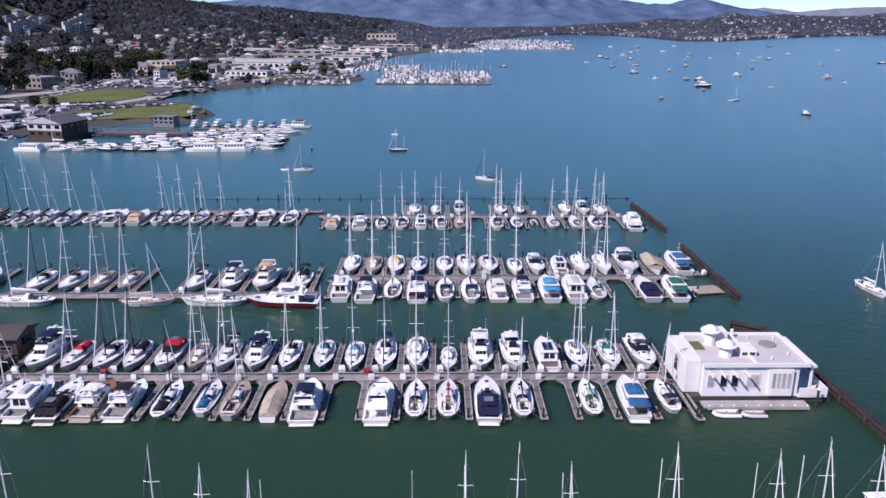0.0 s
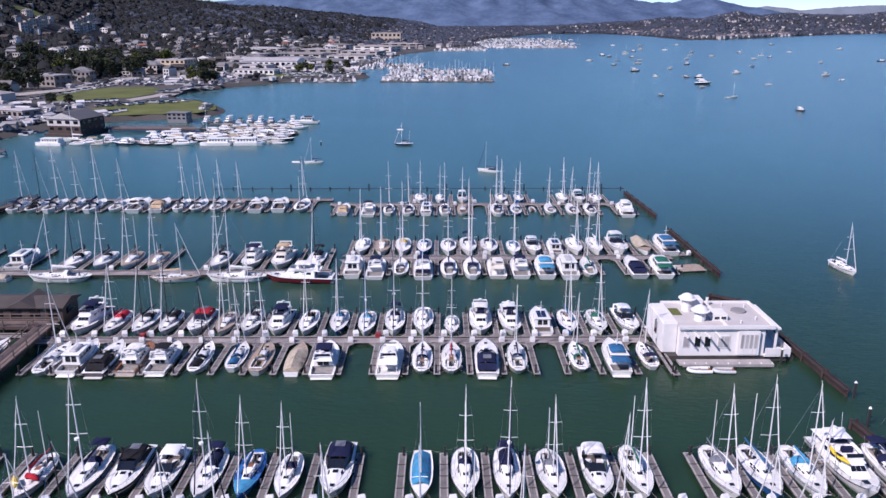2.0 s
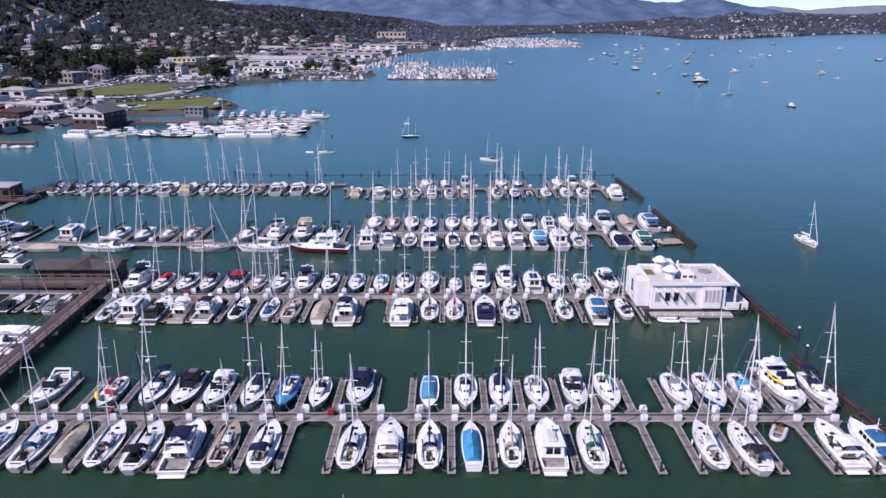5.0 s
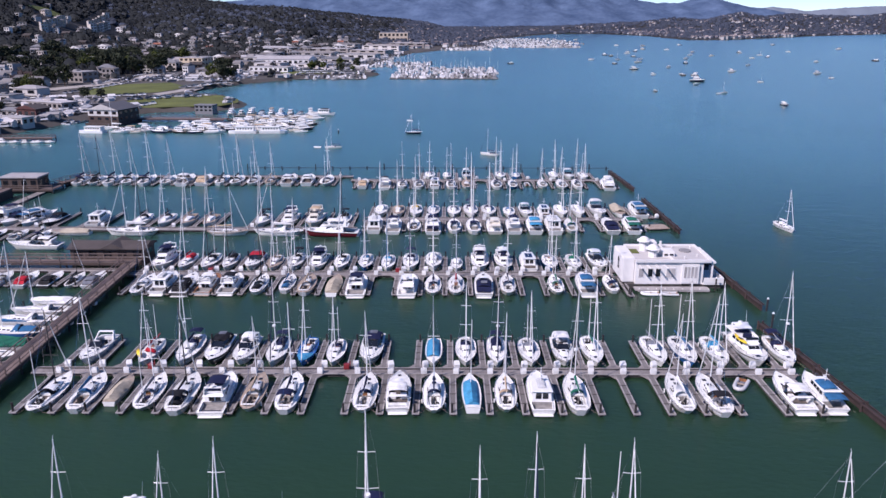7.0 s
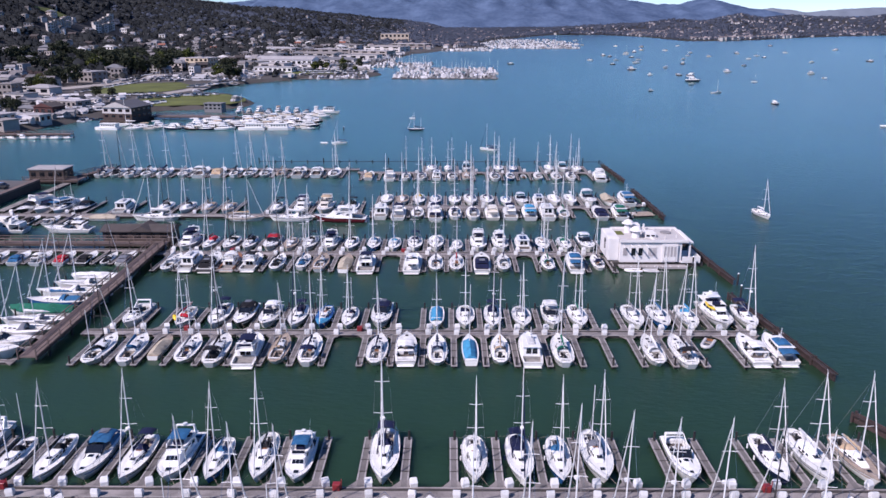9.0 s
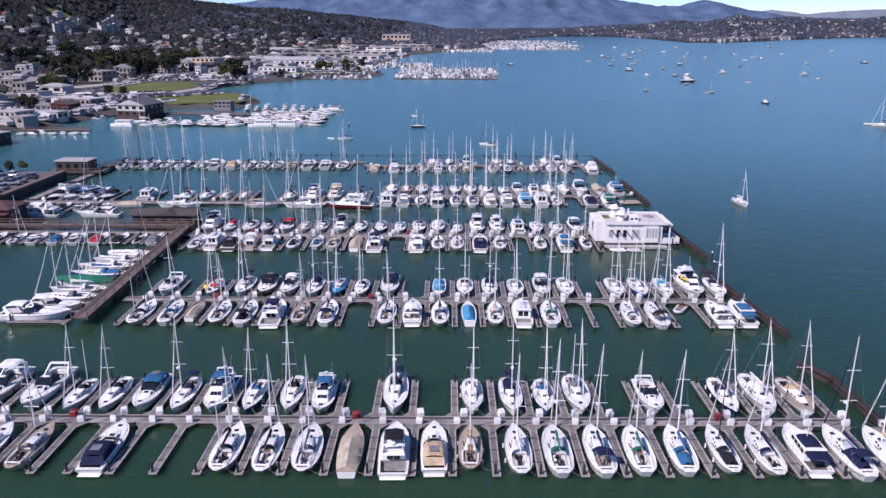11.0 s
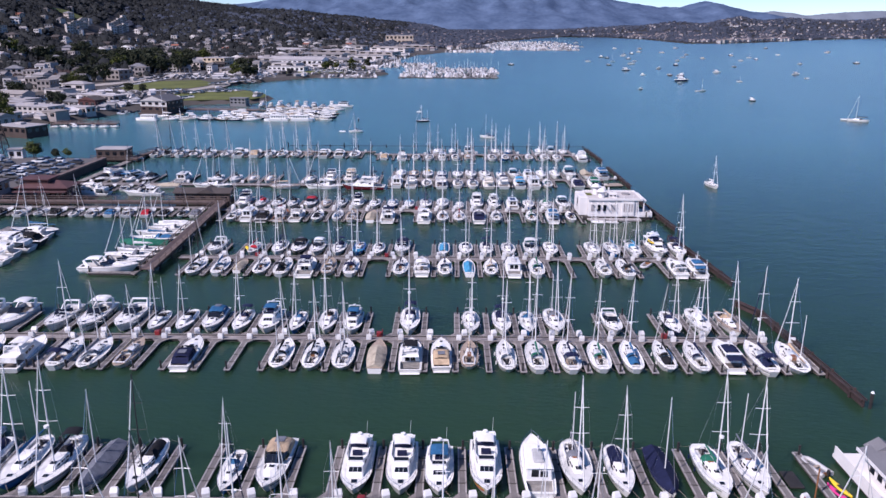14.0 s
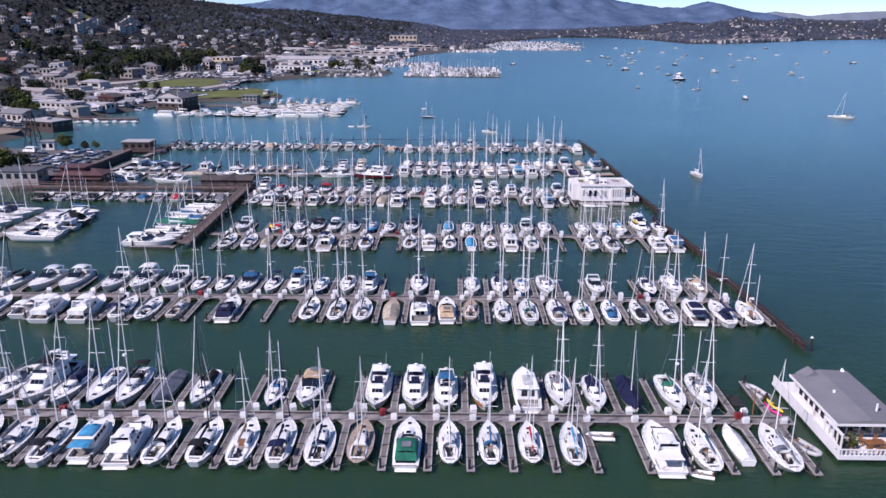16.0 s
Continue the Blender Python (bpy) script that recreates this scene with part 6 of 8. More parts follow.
# ---- inner harbour: timber piers and their boats ----
def pier(x0, y0, x1, y1, w, z, label):
    t = thing("timber_pier", label, "pier", kind="structure")
    a, b = Vector((x0, y0, 0)), Vector((x1, y1, 0))
    d = (b - a).normalized()
    s = Vector((-d.y, d.x, 0))
    slab = lambda p, q, o0, o1, z0, z1: Geo().hexa([p + s * o0 + Vector((0, 0, z0)), q + s * o0 + Vector((0, 0, z0)), q + s * o1 + Vector((0, 0, z0)), p + s * o1 + Vector((0, 0, z0))],
                                                   [p + s * o0 + Vector((0, 0, z1)), q + s * o0 + Vector((0, 0, z1)), q + s * o1 + Vector((0, 0, z1)), p + s * o1 + Vector((0, 0, z1))])
    part("deck", slab(a, b, -w / 2, w / 2, z - 0.2, z), PIERWOOD, t)
    n = max(2, int((b - a).length / 3.4))
    for o in (-w / 2 - 0.06, w / 2 + 0.06):
        part("handrail", slab(a, b, o - 0.06, o + 0.06, z + 0.95, z + 1.05), PIERWOOD, t)
        part("midrail", slab(a, b, o - 0.04, o + 0.04, z + 0.45, z + 0.55), PIERWOOD, t)
        part("stringer", slab(a, b, o - 0.05, o + 0.05, z - 0.5, z - 0.05), BROWNWALL, t)
        for i in range(n + 1):
            p = a.lerp(b, i / n) + s * o
            part("post", Geo().box(p.x - 0.07, p.x + 0.07, p.y - 0.07, p.y + 0.07, z - 0.4, z + 1.0), PIERWOOD, t)
            if i % 2 == 0:
                part("support", Geo().tube([(p.x, p.y, -2), (p.x, p.y, z - 0.2)], 0.16, 6), PILE, t)
    return t


pier(-56.7, 87.6, -54.7, 36.5, 2.2, 1.5, "raised weathered timber pier with handrails")
pier(-118, 88.9, -55.4, 88.9, 2.0, 1.5, "raised weathered timber pier with handrails")
for y, code, length in ((39.4, "x", 11.5), (43.4, "x", 9.5), (47.2, "s", 10.5), (51.0, "s", 10), (55.0, "fe", 11), (59.0, "sb", 10.5), (63.0, "s", 11), (67.0, "s", 10), (71.0, "fw", 9)):
    boat(code, -57.2 - 0.47 * length, y, -90 if code[0] == "x" else 90, length, far=1)
for k in range(9):
    f = finger(-56.8, 37.4 + k * 3.9, 1, 9.0)
    f.matrix_basis = pose(-56.8, 37.4 + k * 3.9, 0, 0, 0, 90)
    dock_box(-54.9 - 0.02 * k, 38.6 + k * 3.9, 90)
rows = [(-106, "xk"), (-101.5, "x"), (-97, "sn"), (-93, "xk"), (-88.8, "sk"), (-84.5, "x"), (-80.3, "xb"), (-76.2, "x"), (-71.8, "xr"), (-67.6, "xk"), (-63.6, "sk"), (-60.2, "xh")]
for i, (x, code) in enumerate(rows):
    boat(code, x, 81.6, 0, 7.6, far=1)
    finger(x - 2.1, 86.6, -1, 8.0)
walkway(-112, -58, 87.0, 1.2, "narrow floating walkway beneath the pier")
boat("m", -95.5, 101.2, 90, 12.5, 0, far=1)
boat("x", -81.0, 101.4, 90, 11, 1, far=1)
boat("m", -97.5, 124.5, -28, 12.5, 1, far=1)
boat("tb", -92, 124, -28, 10, far=1)
t = walkway(-106, -104, 134, 32.0, "floating dock along the quay")
t = walkway(-97.5, -95.3, 46, 2.0, "short floating dock")
part("spine", Geo().box(-97.6, -95.4, 40, 68, 0.36, 0.52), DOCK, t)
for k, (code, length) in enumerate((("x", 12.5), ("x", 12), ("m", 12.5), ("xk", 12.5), ("x", 11.5), ("sb", 11))):
    boat(code, -94.9 + 0.47 * length, 43 + k * 4.3, 90, length, far=1)
    f = finger(-95.4, 45.1 + k * 4.3, 1, 9.0)
    f.matrix_basis = pose(-95.4, 45.1 + k * 4.3, 0, 0, 0, -90)
for k, (code, length) in enumerate((("x", 12), ("s", 12), ("x", 12), ("s", 11), ("x", 11), ("sn", 11))):
    boat(code, -98.2 - 0.47 * length, 44 + k * 4.3, -90, length, far=1)
berth_line = berths([(-98, "xk", 7), (-93, "xk", 7), (-88.5, "x", 7), (-83.8, "sn", 7.5)], 114.6, 2.2, -1, 7.5, pitch=5, far=1)


# ---- buildings ----
def building(x, y, w, d, h, turn=0, roof="flat", wall=STUCCO2, top=ROOFPALE, storeys=1, bays=4, label="", z=None, framed=0, door=True, name="building", rise=1.8, category="building", group="", trim=STUCCO, lump=False):
    """w across, d deep, h to the eaves; its front looks to -y before it is turned."""
    t = thing(name, label, category, group)
    a, b, o = w / 2, d / 2, 0.45
    part("wall", Geo().box(-a, a, -b, b, -1.5, h), wall, t)
    if roof == "flat":
        part("roof", Geo().box(-a - 0.3, a + 0.3, -b - 0.3, b + 0.3, h, h + 0.35), top, t, bevel=0.05)
        if w > 12:
            part("roof_unit", Geo().box(-a * 0.3, a * 0.1, -b * 0.2, b * 0.3, h + 0.35, h + 1.2), top, t, bevel=0.05)
    else:
        e = [(-a - o, -b - o, h), (a + o, -b - o, h), (a + o, b + o, h), (-a - o, b + o, h)]
        up = [(p[0], p[1], h + 0.18) for p in e]
        if roof == "gable":      # ridge along y, gable to the front
            rg = [(0, -b - o, h + rise), (0, b + o, h + rise)]
            f = [(3, 2, 1, 0), (0, 1, 5, 8, 4), (1, 2, 6, 5), (2, 3, 7, 9, 6), (3, 0, 4, 7), (5, 6, 9, 8), (7, 4, 8, 9)]
        elif roof == "ridge":    # ridge along x
            rg = [(-a - o, 0, h + rise), (a + o, 0, h + rise)]
            f = [(3, 2, 1, 0), (0, 1, 5, 4), (1, 2, 6, 9, 5), (2, 3, 7, 6), (3, 0, 4, 8, 7), (4, 5, 9, 8), (6, 7, 8, 9)]
        else:                    # hipped
            k = max(0, a - b)
            rg = [(-k, 0, h + rise), (k, 0, h + rise)]
            f = [(3, 2, 1, 0), (0, 1, 5, 4), (1, 2, 6, 5), (2, 3, 7, 6), (3, 0, 4, 7), (4, 5, 9, 8), (5, 6, 9), (6, 7, 8, 9), (7, 4, 8)]
        ends = {"gable": (1, 3), "ridge": (2, 4)}.get(roof, ())
        part("roof", Geo().add(e + up + rg, f), [top, wall], t, pick=lambda i: int(i in ends))
    all_panes = Geo()
    pane = (lambda q: all_panes.panel(q, 0.05)) if lump else (lambda q: window(t, q, trim, framed))
    for s in range(storeys):
        z0, z1 = h * (s + 0.3) / storeys, h * (s + 0.8) / storeys
        for k in range(bays):
            u0, u1 = -a + w * (k + 0.22) / bays, -a + w * (k + 0.78) / bays
            pane([(u0, -b, z0), (u1, -b, z0), (u1, -b, z1), (u0, -b, z1)])
        n2 = max(1, int(bays * d / w)) if bays > 2 else 0
        for k in range(n2):
            v0, v1 = -b + d * (k + 0.25) / n2, -b + d * (k + 0.75) / n2
            pane([(a, v0, z0), (a, v1, z0), (a, v1, z1), (a, v0, z1)])
    if lump:
        part("window_glass", all_panes, GLASS, t)
    t.matrix_basis = pose(x, y, height(x, y) if z is None else z, 0, 0, turn)
    return t


shed = building(-62.2, 93.6, 13.5, 4.8, 2.0, 0, "ridge", BROWNWALL, ROOFDARK, 1, 5, "long low dark brown harbour shed on the pier", z=1.0, rise=1.0, trim=BROWNWALL)
part("cross_gable", Geo().add([(-1.2, -2.9, 2.1), (3.4, -2.9, 2.1), (1.1, -2.9, 3.25), (-1.2, 2.4, 2.1), (3.4, 2.4, 2.1), (1.1, 2.4, 3.25)], [(0, 1, 2), (5, 4, 3), (1, 4, 5, 2), (0, 2, 5, 3), (0, 3, 4, 1)]), ROOFDARK, shed)
pub = building(-102, 95, 12.5, 7, 2.8, 0, "hip", REDBARN, REDROOF, 1, 7, "red-brown waterfront restaurant with dark roof", rise=1.4, z=1.2, trim=REDBARN)
part("upper_storey", Geo().box(-5.5, 1, -2, 2.8, 2.8, 4.6), REDBARN, pub)
part("upper_roof", Geo().box(-6, 1.5, -2.5, 3.3, 4.6, 4.85), REDROOF, pub)
part("veranda", Geo().box(-6.5, 6.5, -5.2, -3.6, 2.0, 2.2), REDROOF, pub)
building(-119.5, 95.5, 11, 6, 2.7, 2, "flat", STUCCO2, SLATE, 1, 5, "low grey quay building with dark flat roof")
gate = building(-110.5, 153, 9.5, 5.5, 2.8, 0, "flat", BROWNWALL, ROOFPALE, 1, 4, "dark harbour gatehouse under a pale flat roof", z=1.2)
pier(-105, 155.5, -100.5, 170, 2.0, 1.2, "short timber bridge to the outer dock")
pier(-117, 152.6, -102, 152.6, 5.5, 1.2, "timber wharf under the gatehouse")
building(-138.5, 146, 4.2, 3, 2.8, 10, "flat", STUCCO, ROOFPALE, 1, 2, "small white shed on the quay")
quay = thing("quay_wall", "dark timber quay wall along the car park", "quay", kind="structure")
part("face", Geo().box(-111.0, -110.2, 97, 146, -1.5, 1.9), BROWNWALL, quay)
part("kerb", Geo().box(-111.6, -110.1, 97, 146, 1.9, 2.35), PIERWOOD, quay)
tower = thing("lattice_tower", "dark lattice tower standing on the quay", "tower")
legs = [(-1.6, -1.6), (1.6, -1.6), (1.6, 1.6), (-1.6, 1.6)]
for px, py in legs:
    part("leg", Geo().tube([(px * 1.5, py * 1.5, 0), (px * 0.3, py * 0.3, 14)], 0.16, 5), PILE, tower)
for k in range(6):
    f0, f1 = 1.5 - 1.2 * k / 6, 1.5 - 1.2 * (k + 1) / 6
    for (ax, ay), (bx, by) in zip(legs, legs[1:] + legs[:1]):
        part("brace", Geo().tube([(ax * f0, ay * f0, 14 * k / 6), (bx * f1, by * f1, 14 * (k + 1) / 6)], 0.08, 4), PILE, tower)
tower.matrix_basis = pose(-143, 145, 1.2)

building(-195, 262, 27, 10, 4.4, -18, "flat", RENDER, ROOFPALE, 2, 9, "long pale two-storey waterfront block with flat roof")
building(-171, 208, 16, 10, 2.8, -22, "flat", BROWNWALL, ROOFPALE, 1, 5, "dark waterfront shed with a pale flat roof", z=1.4)
building(-199, 240, 17, 9, 3.4, -18, "flat", RENDER, ROOFPALE, 1, 6, "low white waterfront building")
building(-190, 222, 13, 10, 3.8, -22, "ridge", STUCCO2, ROOFGREY, 1, 4, "pale boatyard shed with grey roof")
pier(-174, 237, -146, 238, 3.0, 1.4, "low timber pier reaching into the bay")
building(-285, 430, 24, 12, 3.4, -24, "hip", STUCCO2, ROOFPALE, 1, 8, "broad beige building with hipped roof", rise=3.0)
building(-258, 357, 13, 6, 3.2, -20, "flat", RENDER, ROOFPALE, 1, 6, "white strip building with a row of windows")
building(-180, 289, 10, 8, 4.5, -15, "gable", REDBARN, ROOFDARK, 1, 3, "small dark red boat shed")
building(-194, 331, 27, 9, 3.2, -25, "flat", STUCCO2, ROOFPALE, 1, 8, "long low pale building beside the park")
building(-259, 497, 24, 14, 7, -22, "flat", STUCCO2, ROOFPALE, 2, 6, "big beige block with flat roof")
# dark cladding on the side walls paints in the shade they stand in
club = building(-145.5, 290, 14.5, 15, 5.0, -12, "gable", BROWNWALL, SLATE, 2, 4, framed=1, label="white-gabled clubhouse with dark brown ground floor and slate roof", rise=2.6, z=1.4, trim=REDBARN)
part("front_wall", Geo().box(-7.25, 7.25, -7.54, -7.5, 2.5, 5.0), RENDER, club, "pale boarded upper front")
part("gable", Geo().add([(-7.5, -7.98, 5.1), (7.5, -7.98, 5.1), (0, -7.98, 7.55), (-7.5, -7.96, 5.1), (7.5, -7.96, 5.1), (0, -7.96, 7.55)], [(0, 1, 2), (5, 4, 3), (0, 3, 4, 1), (1, 4, 5, 2), (2, 5, 3, 0)]), RENDER, club)
part("lower_storey", Geo().box(-7.25, 7.25, -7.54, -7.5, -0.6, 2.48), BROWNWALL, club, "dark brown boarded ground floor")
part("base", Geo().box(-8, 8, -9, 8, -3, -0.5), BROWNWALL, club)
building(-218, 630, 22, 18, 10.5, -14, "flat", material("buff_render", (0.50, 0.41, 0.30), 0.8, vary=0.08, scale=0.3, bump=0.1), ROOFPALE, 3, 5, "buff three-storey office block with square windows")
building(-246, 648, 24, 18, 6.5, -14, "flat", RENDER, ROOFPALE, 2, 6, "white two-storey office block with flat roof")
building(-157, 712, 52, 26, 5.5, -6, "ridge", STUCCO, ROOFPALE, 1, 10, "long white shed with low pitched roof", rise=3)
building(-148, 606, 34, 13, 4, -10, "flat", STUCCO, ROOFPALE, 1, 8, "low white marina building")
building(-99, 1402, 52, 40, 16, 0, "flat", material("sandy_render", (0.46, 0.38, 0.30), 0.8, vary=0.08, scale=0.3, bump=0.1), ROOFPALE, 2, 7, "large sandy office block near the far shore")
building(-116, 324, 9, 5, 3.0, -10, "flat", ROOFGREY, ROOFGREY, 2, 4, "grey two-storey pier building", z=1.2)
pier(-137, 297, -98, 294, 6, 1.4, "broad timber wharf behind the moored yachts")
building(-177, 270, 12, 6, 3.0, -18, "flat", RENDER, ROOFPALE, 1, 4, "low white boatyard office beside the water")
building(-190, 296, 14, 7, 3.0, -20, "ridge", STUCCO2, ROOFGREY, 1, 4, "low pale workshop behind the boat shed", rise=1.2)
town = random.Random(21)
blocks_near = [(-240, 400, 16, 10, 5), (-232, 360, 14, 10, 5), (-222, 300, 16, 10, 5), (-240, 330, 14, 9, 5), (-215, 285, 12, 9, 5), (-230, 262, 16, 9, 5), (-250, 290, 14, 10, 5.5), (-180, 252, 9, 7, 4), (-212, 225, 14, 10, 5), (-196, 205, 12, 9, 4.5), (-236, 240, 13, 9, 5), (-262, 320, 14, 10, 6)]
blocks_far = [(-178, 560, 24, 12, 4.5), (-192, 585, 20, 14, 5), (-120, 655, 30, 14, 5), (-160, 660, 26, 16, 6), (-190, 690, 28, 16, 6), (-112, 745, 34, 18, 6), (-150, 770, 40, 20, 7), (-205, 760, 40, 20, 7), (-100, 830, 44, 22, 7), (-150, 850, 46, 24, 8), (-215, 850, 48, 24, 8), (-95, 930, 50, 24, 8), (-150, 960, 54, 26, 9), (-225, 980, 50, 26, 9), (-90, 1080, 60, 30, 9), (-160, 1120, 60, 30, 9), (-60, 1200, 60, 30, 9)]
for x, y, w, d, h in blocks_far + blocks_near:
    pale = town.random() < 0.65
    h *= 0.75
    building(x, y, w, d, h, town.uniform(-28, -8), town.choice(("flat", "flat", "ridge", "hip")), RENDER if pale else STUCCO2, town.choice((ROOFPALE, ROOFMIX, ROOFGREY)), 1 if h < 6 else 2, min(4, max(2, int(w / 9))), "pale town building near the waterfront", group="waterfront town", lump=True)


# ---- hillside houses: a few forms, copied ----
HOUSES = []


def hill_house(kind):
    r = random.Random(kind)
    w, d, h = r.uniform(8.5, 13), r.uniform(7, 9.5), r.uniform(5, 7.5)
    wall = (STUCCO, STUCCO2, STUCCO2, STUCCO2, BROWNWALL, STUCCO2)[kind]
    top = (ROOFMIX, ROOFMIX, ROOFDARK, ROOFTILE, ROOFDARK, ROOFGREY)[kind]
    return building(0, 0, w, d, h, 0, ("gable", "flat", "hip", "ridge", "ridge", "hip")[kind], wall, top, 2, 3, f"{('white', 'beige', 'beige', 'beige', 'brown', 'pale')[kind]} two-storey hillside house", z=0, name="house", category="house", group="hillside houses", rise=2.4, lump=True)


spots = []
scatter = random.Random(5)
for _ in range(9000):
    y = 300 + 1000 * scatter.random() ** 1.2
    x = -150 - 620 * scatter.random()
    if x < -0.68 * (y + 130) or len(spots) >= 112:
        continue
    d = float(coast_distance(x, y))
    if not 95 < d < 520 or scatter.random() > 1.15 - d / 560:
        continue
    if x > -0.36 * y - 40 and y < 720 and d < 110:
        continue
    gap = 15 + 5 * scatter.random()
    if all((x - a) ** 2 + (y - b) ** 2 > gap * gap for a, b in spots):
        spots.append((x, y))
for i, (x, y) in enumerate(spots):
    kind = (0, 1, 2, 4, 5, 1, 4, 0, 2, 5, 1, 0, 5, 3, 4)[i % 15]
    turn = -60 + scatter.uniform(-25, 25)
    m = pose(x, y, height(x, y) - 0.2, 0, 0, turn + 55)
    first = next((o for k, o in HOUSES if k == kind), None)
    if first is None:
        first = hill_house(kind)
        first.matrix_basis = m
        HOUSES.append((kind, first))
    else:
        copy_thing(first, m)
for x0, y0, x1, y1, n in ((-500, 925, -536, 1050, 9), (-526, 1110, -579, 1290, 10), (-506, 1075, -536, 1190, 7)):
    for k in range(n):
        x, y = x0 + (x1 - x0) * k / (n - 1), y0 + (y1 - y0) * k / (n - 1) + scatter.uniform(-2.5, 2.5)
        building(x, y, 7.6, 8, scatter.uniform(9.5, 12), 46 + scatter.uniform(-6, 6), "flat", RENDER if k % 3 == 0 else STUCCO2, ROOFMIX, 3, 2, "pale stepped townhouse high on the hill", name="townhouse", category="house", group="townhouse terrace", lump=True, z=height(x, y))

# far shores: houses too small to tell apart
walls, roofs, panes, hill_roofs = Geo(), Geo(), Geo(), Geo()
count = 0
while count < 1050:
    y = scatter.uniform(1150, 3400)
    x = scatter.uniform(-900, 2300) if count % 3 else scatter.uniform(500, 2000)
    if x < -0.5 * y or x > 0.68 * y + 60:
        continue
    d = float(coast_distance(x, y))
    if not 12 < d < 520 or scatter.random() > 1.1 - d / 520:
        continue
    if waves(x, y, 230, 61) < scatter.uniform(-0.9, 0.5):
        continue
    count += 1
    z, w, dd, h, a = height(x, y), scatter.uniform(2.0, 4.4), scatter.uniform(2.5, 4), scatter.uniform(2.5, 4.5), scatter.uniform(-0.6, 0.6)
    c, s = math.cos(a), math.sin(a)
    at = lambda u, v, k: (x + u * c - v * s, y + u * s + v * c, z + k)
    walls.hexa([at(-w, -dd, -2), at(w, -dd, -2), at(w, dd, -2), at(-w, dd, -2)], [at(-w, -dd, h), at(w, -dd, h), at(w, dd, h), at(-w, dd, h)])
    roofs.add([at(-w - 0.5, -dd - 0.5, h), at(w + 0.5, -dd - 0.5, h), at(w + 0.5, dd + 0.5, h), at(-w - 0.5, dd + 0.5, h), at(-w * 0.6, 0, h + 1.8), at(w * 0.6, 0, h + 1.8)], [(3, 2, 1, 0), (0, 1, 5, 4), (1, 2, 5), (2, 3, 4, 5), (3, 0, 4)])
def small_house(x, y, z, w, dd, h, a, peak):
    c, q = math.cos(a), math.sin(a)
    at = lambda u, v, k: (x + u * c - v * q, y + u * q + v * c, z + k)
    walls.hexa([at(-w, -dd, -3), at(w, -dd, -3), at(w, dd, -3), at(-w, dd, -3)], [at(-w, -dd, h), at(w, -dd, h), at(w, dd, h), at(-w, dd, h)])
    roofs.add([at(-w - 0.5, -dd - 0.5, h), at(w + 0.5, -dd - 0.5, h), at(w + 0.5, dd + 0.5, h), at(-w - 0.5, dd + 0.5, h), at(-w * 0.6, 0, h + peak), at(w * 0.6, 0, h + peak)], [(3, 2, 1, 0), (0, 1, 5, 4), (1, 2, 5), (2, 3, 4, 5), (3, 0, 4)])


for k in range(90):         # a close row along the point
    f = k / 90
    x, y = (655 + 330 * f, 1812 + 340 * f) if f < 0.6 else (655 + 330 * f, 1812 + 340 * f + 14)
    x, y = x + scatter.uniform(-5, 3), y + scatter.uniform(2, 26)
    small_house(x, y, height(x, y), scatter.uniform(3, 6), 4, scatter.uniform(4, 7), 0.7 + scatter.uniform(-0.2, 0.2), 1.6)
count = 0
while count < 260:
    y = 380 + 1000 * scatter.random()
    x = -170 - 640 * scatter.random()
    if x < -0.66 * (y + 130):
        continue
    d = float(coast_distance(x, y))
    if not 100 < d < 560 or scatter.random() > 1.1 - d / 600 or min((x - a) ** 2 + (y - b) ** 2 for a, b in spots) < 130:
        continue
    count += 1
    spots.append((x, y))
    z, w, dd, h, a = height(x, y), scatter.uniform(2.8, 5.5), scatter.uniform(2.8, 4.5), scatter.uniform(4, 6.5), scatter.uniform(-0.5, 0.3)
    c, s = math.cos(a), math.sin(a)
    at = lambda u, v, k: (x + u * c - v * s, y + u * s + v * c, z + k)
    walls.hexa([at(-w, -dd, -2), at(w, -dd, -2), at(w, dd, -2), at(-w, dd, -2)], [at(-w, -dd, h), at(w, -dd, h), at(w, dd, h), at(-w, dd, h)])
    k = scatter.choice((0.3, 1.6, 2.2))
    hill_roofs.add([at(-w - 0.4, -dd - 0.4, h), at(w + 0.4, -dd - 0.4, h), at(w + 0.4, dd + 0.4, h), at(-w - 0.4, dd + 0.4, h), at(-w * 0.8, 0, h + k), at(w * 0.8, 0, h + k)], [(3, 2, 1, 0), (0, 1, 5, 4), (1, 2, 5), (2, 3, 4, 5), (3, 0, 4)])
    for z0 in (0.8, h * 0.55):
        for u0 in (-0.7, 0.15):
            panes.panel([at(w * u0, -dd, z0), at(w * (u0 + 0.55), -dd, z0), at(w * (u0 + 0.55), -dd, z0 + 1.4), at(w * u0, -dd, z0 + 1.4)], 0.05)
far_town = solid("distant_houses", walls, FARWALL, "scattered pale houses on the far wooded shores", "houses", kind="stuff")
part("roofs", roofs, FARROOF, far_town)
part("panes", panes, GLASS, far_town)
part("hillside_roofs", hill_roofs, HILLROOF, far_town)


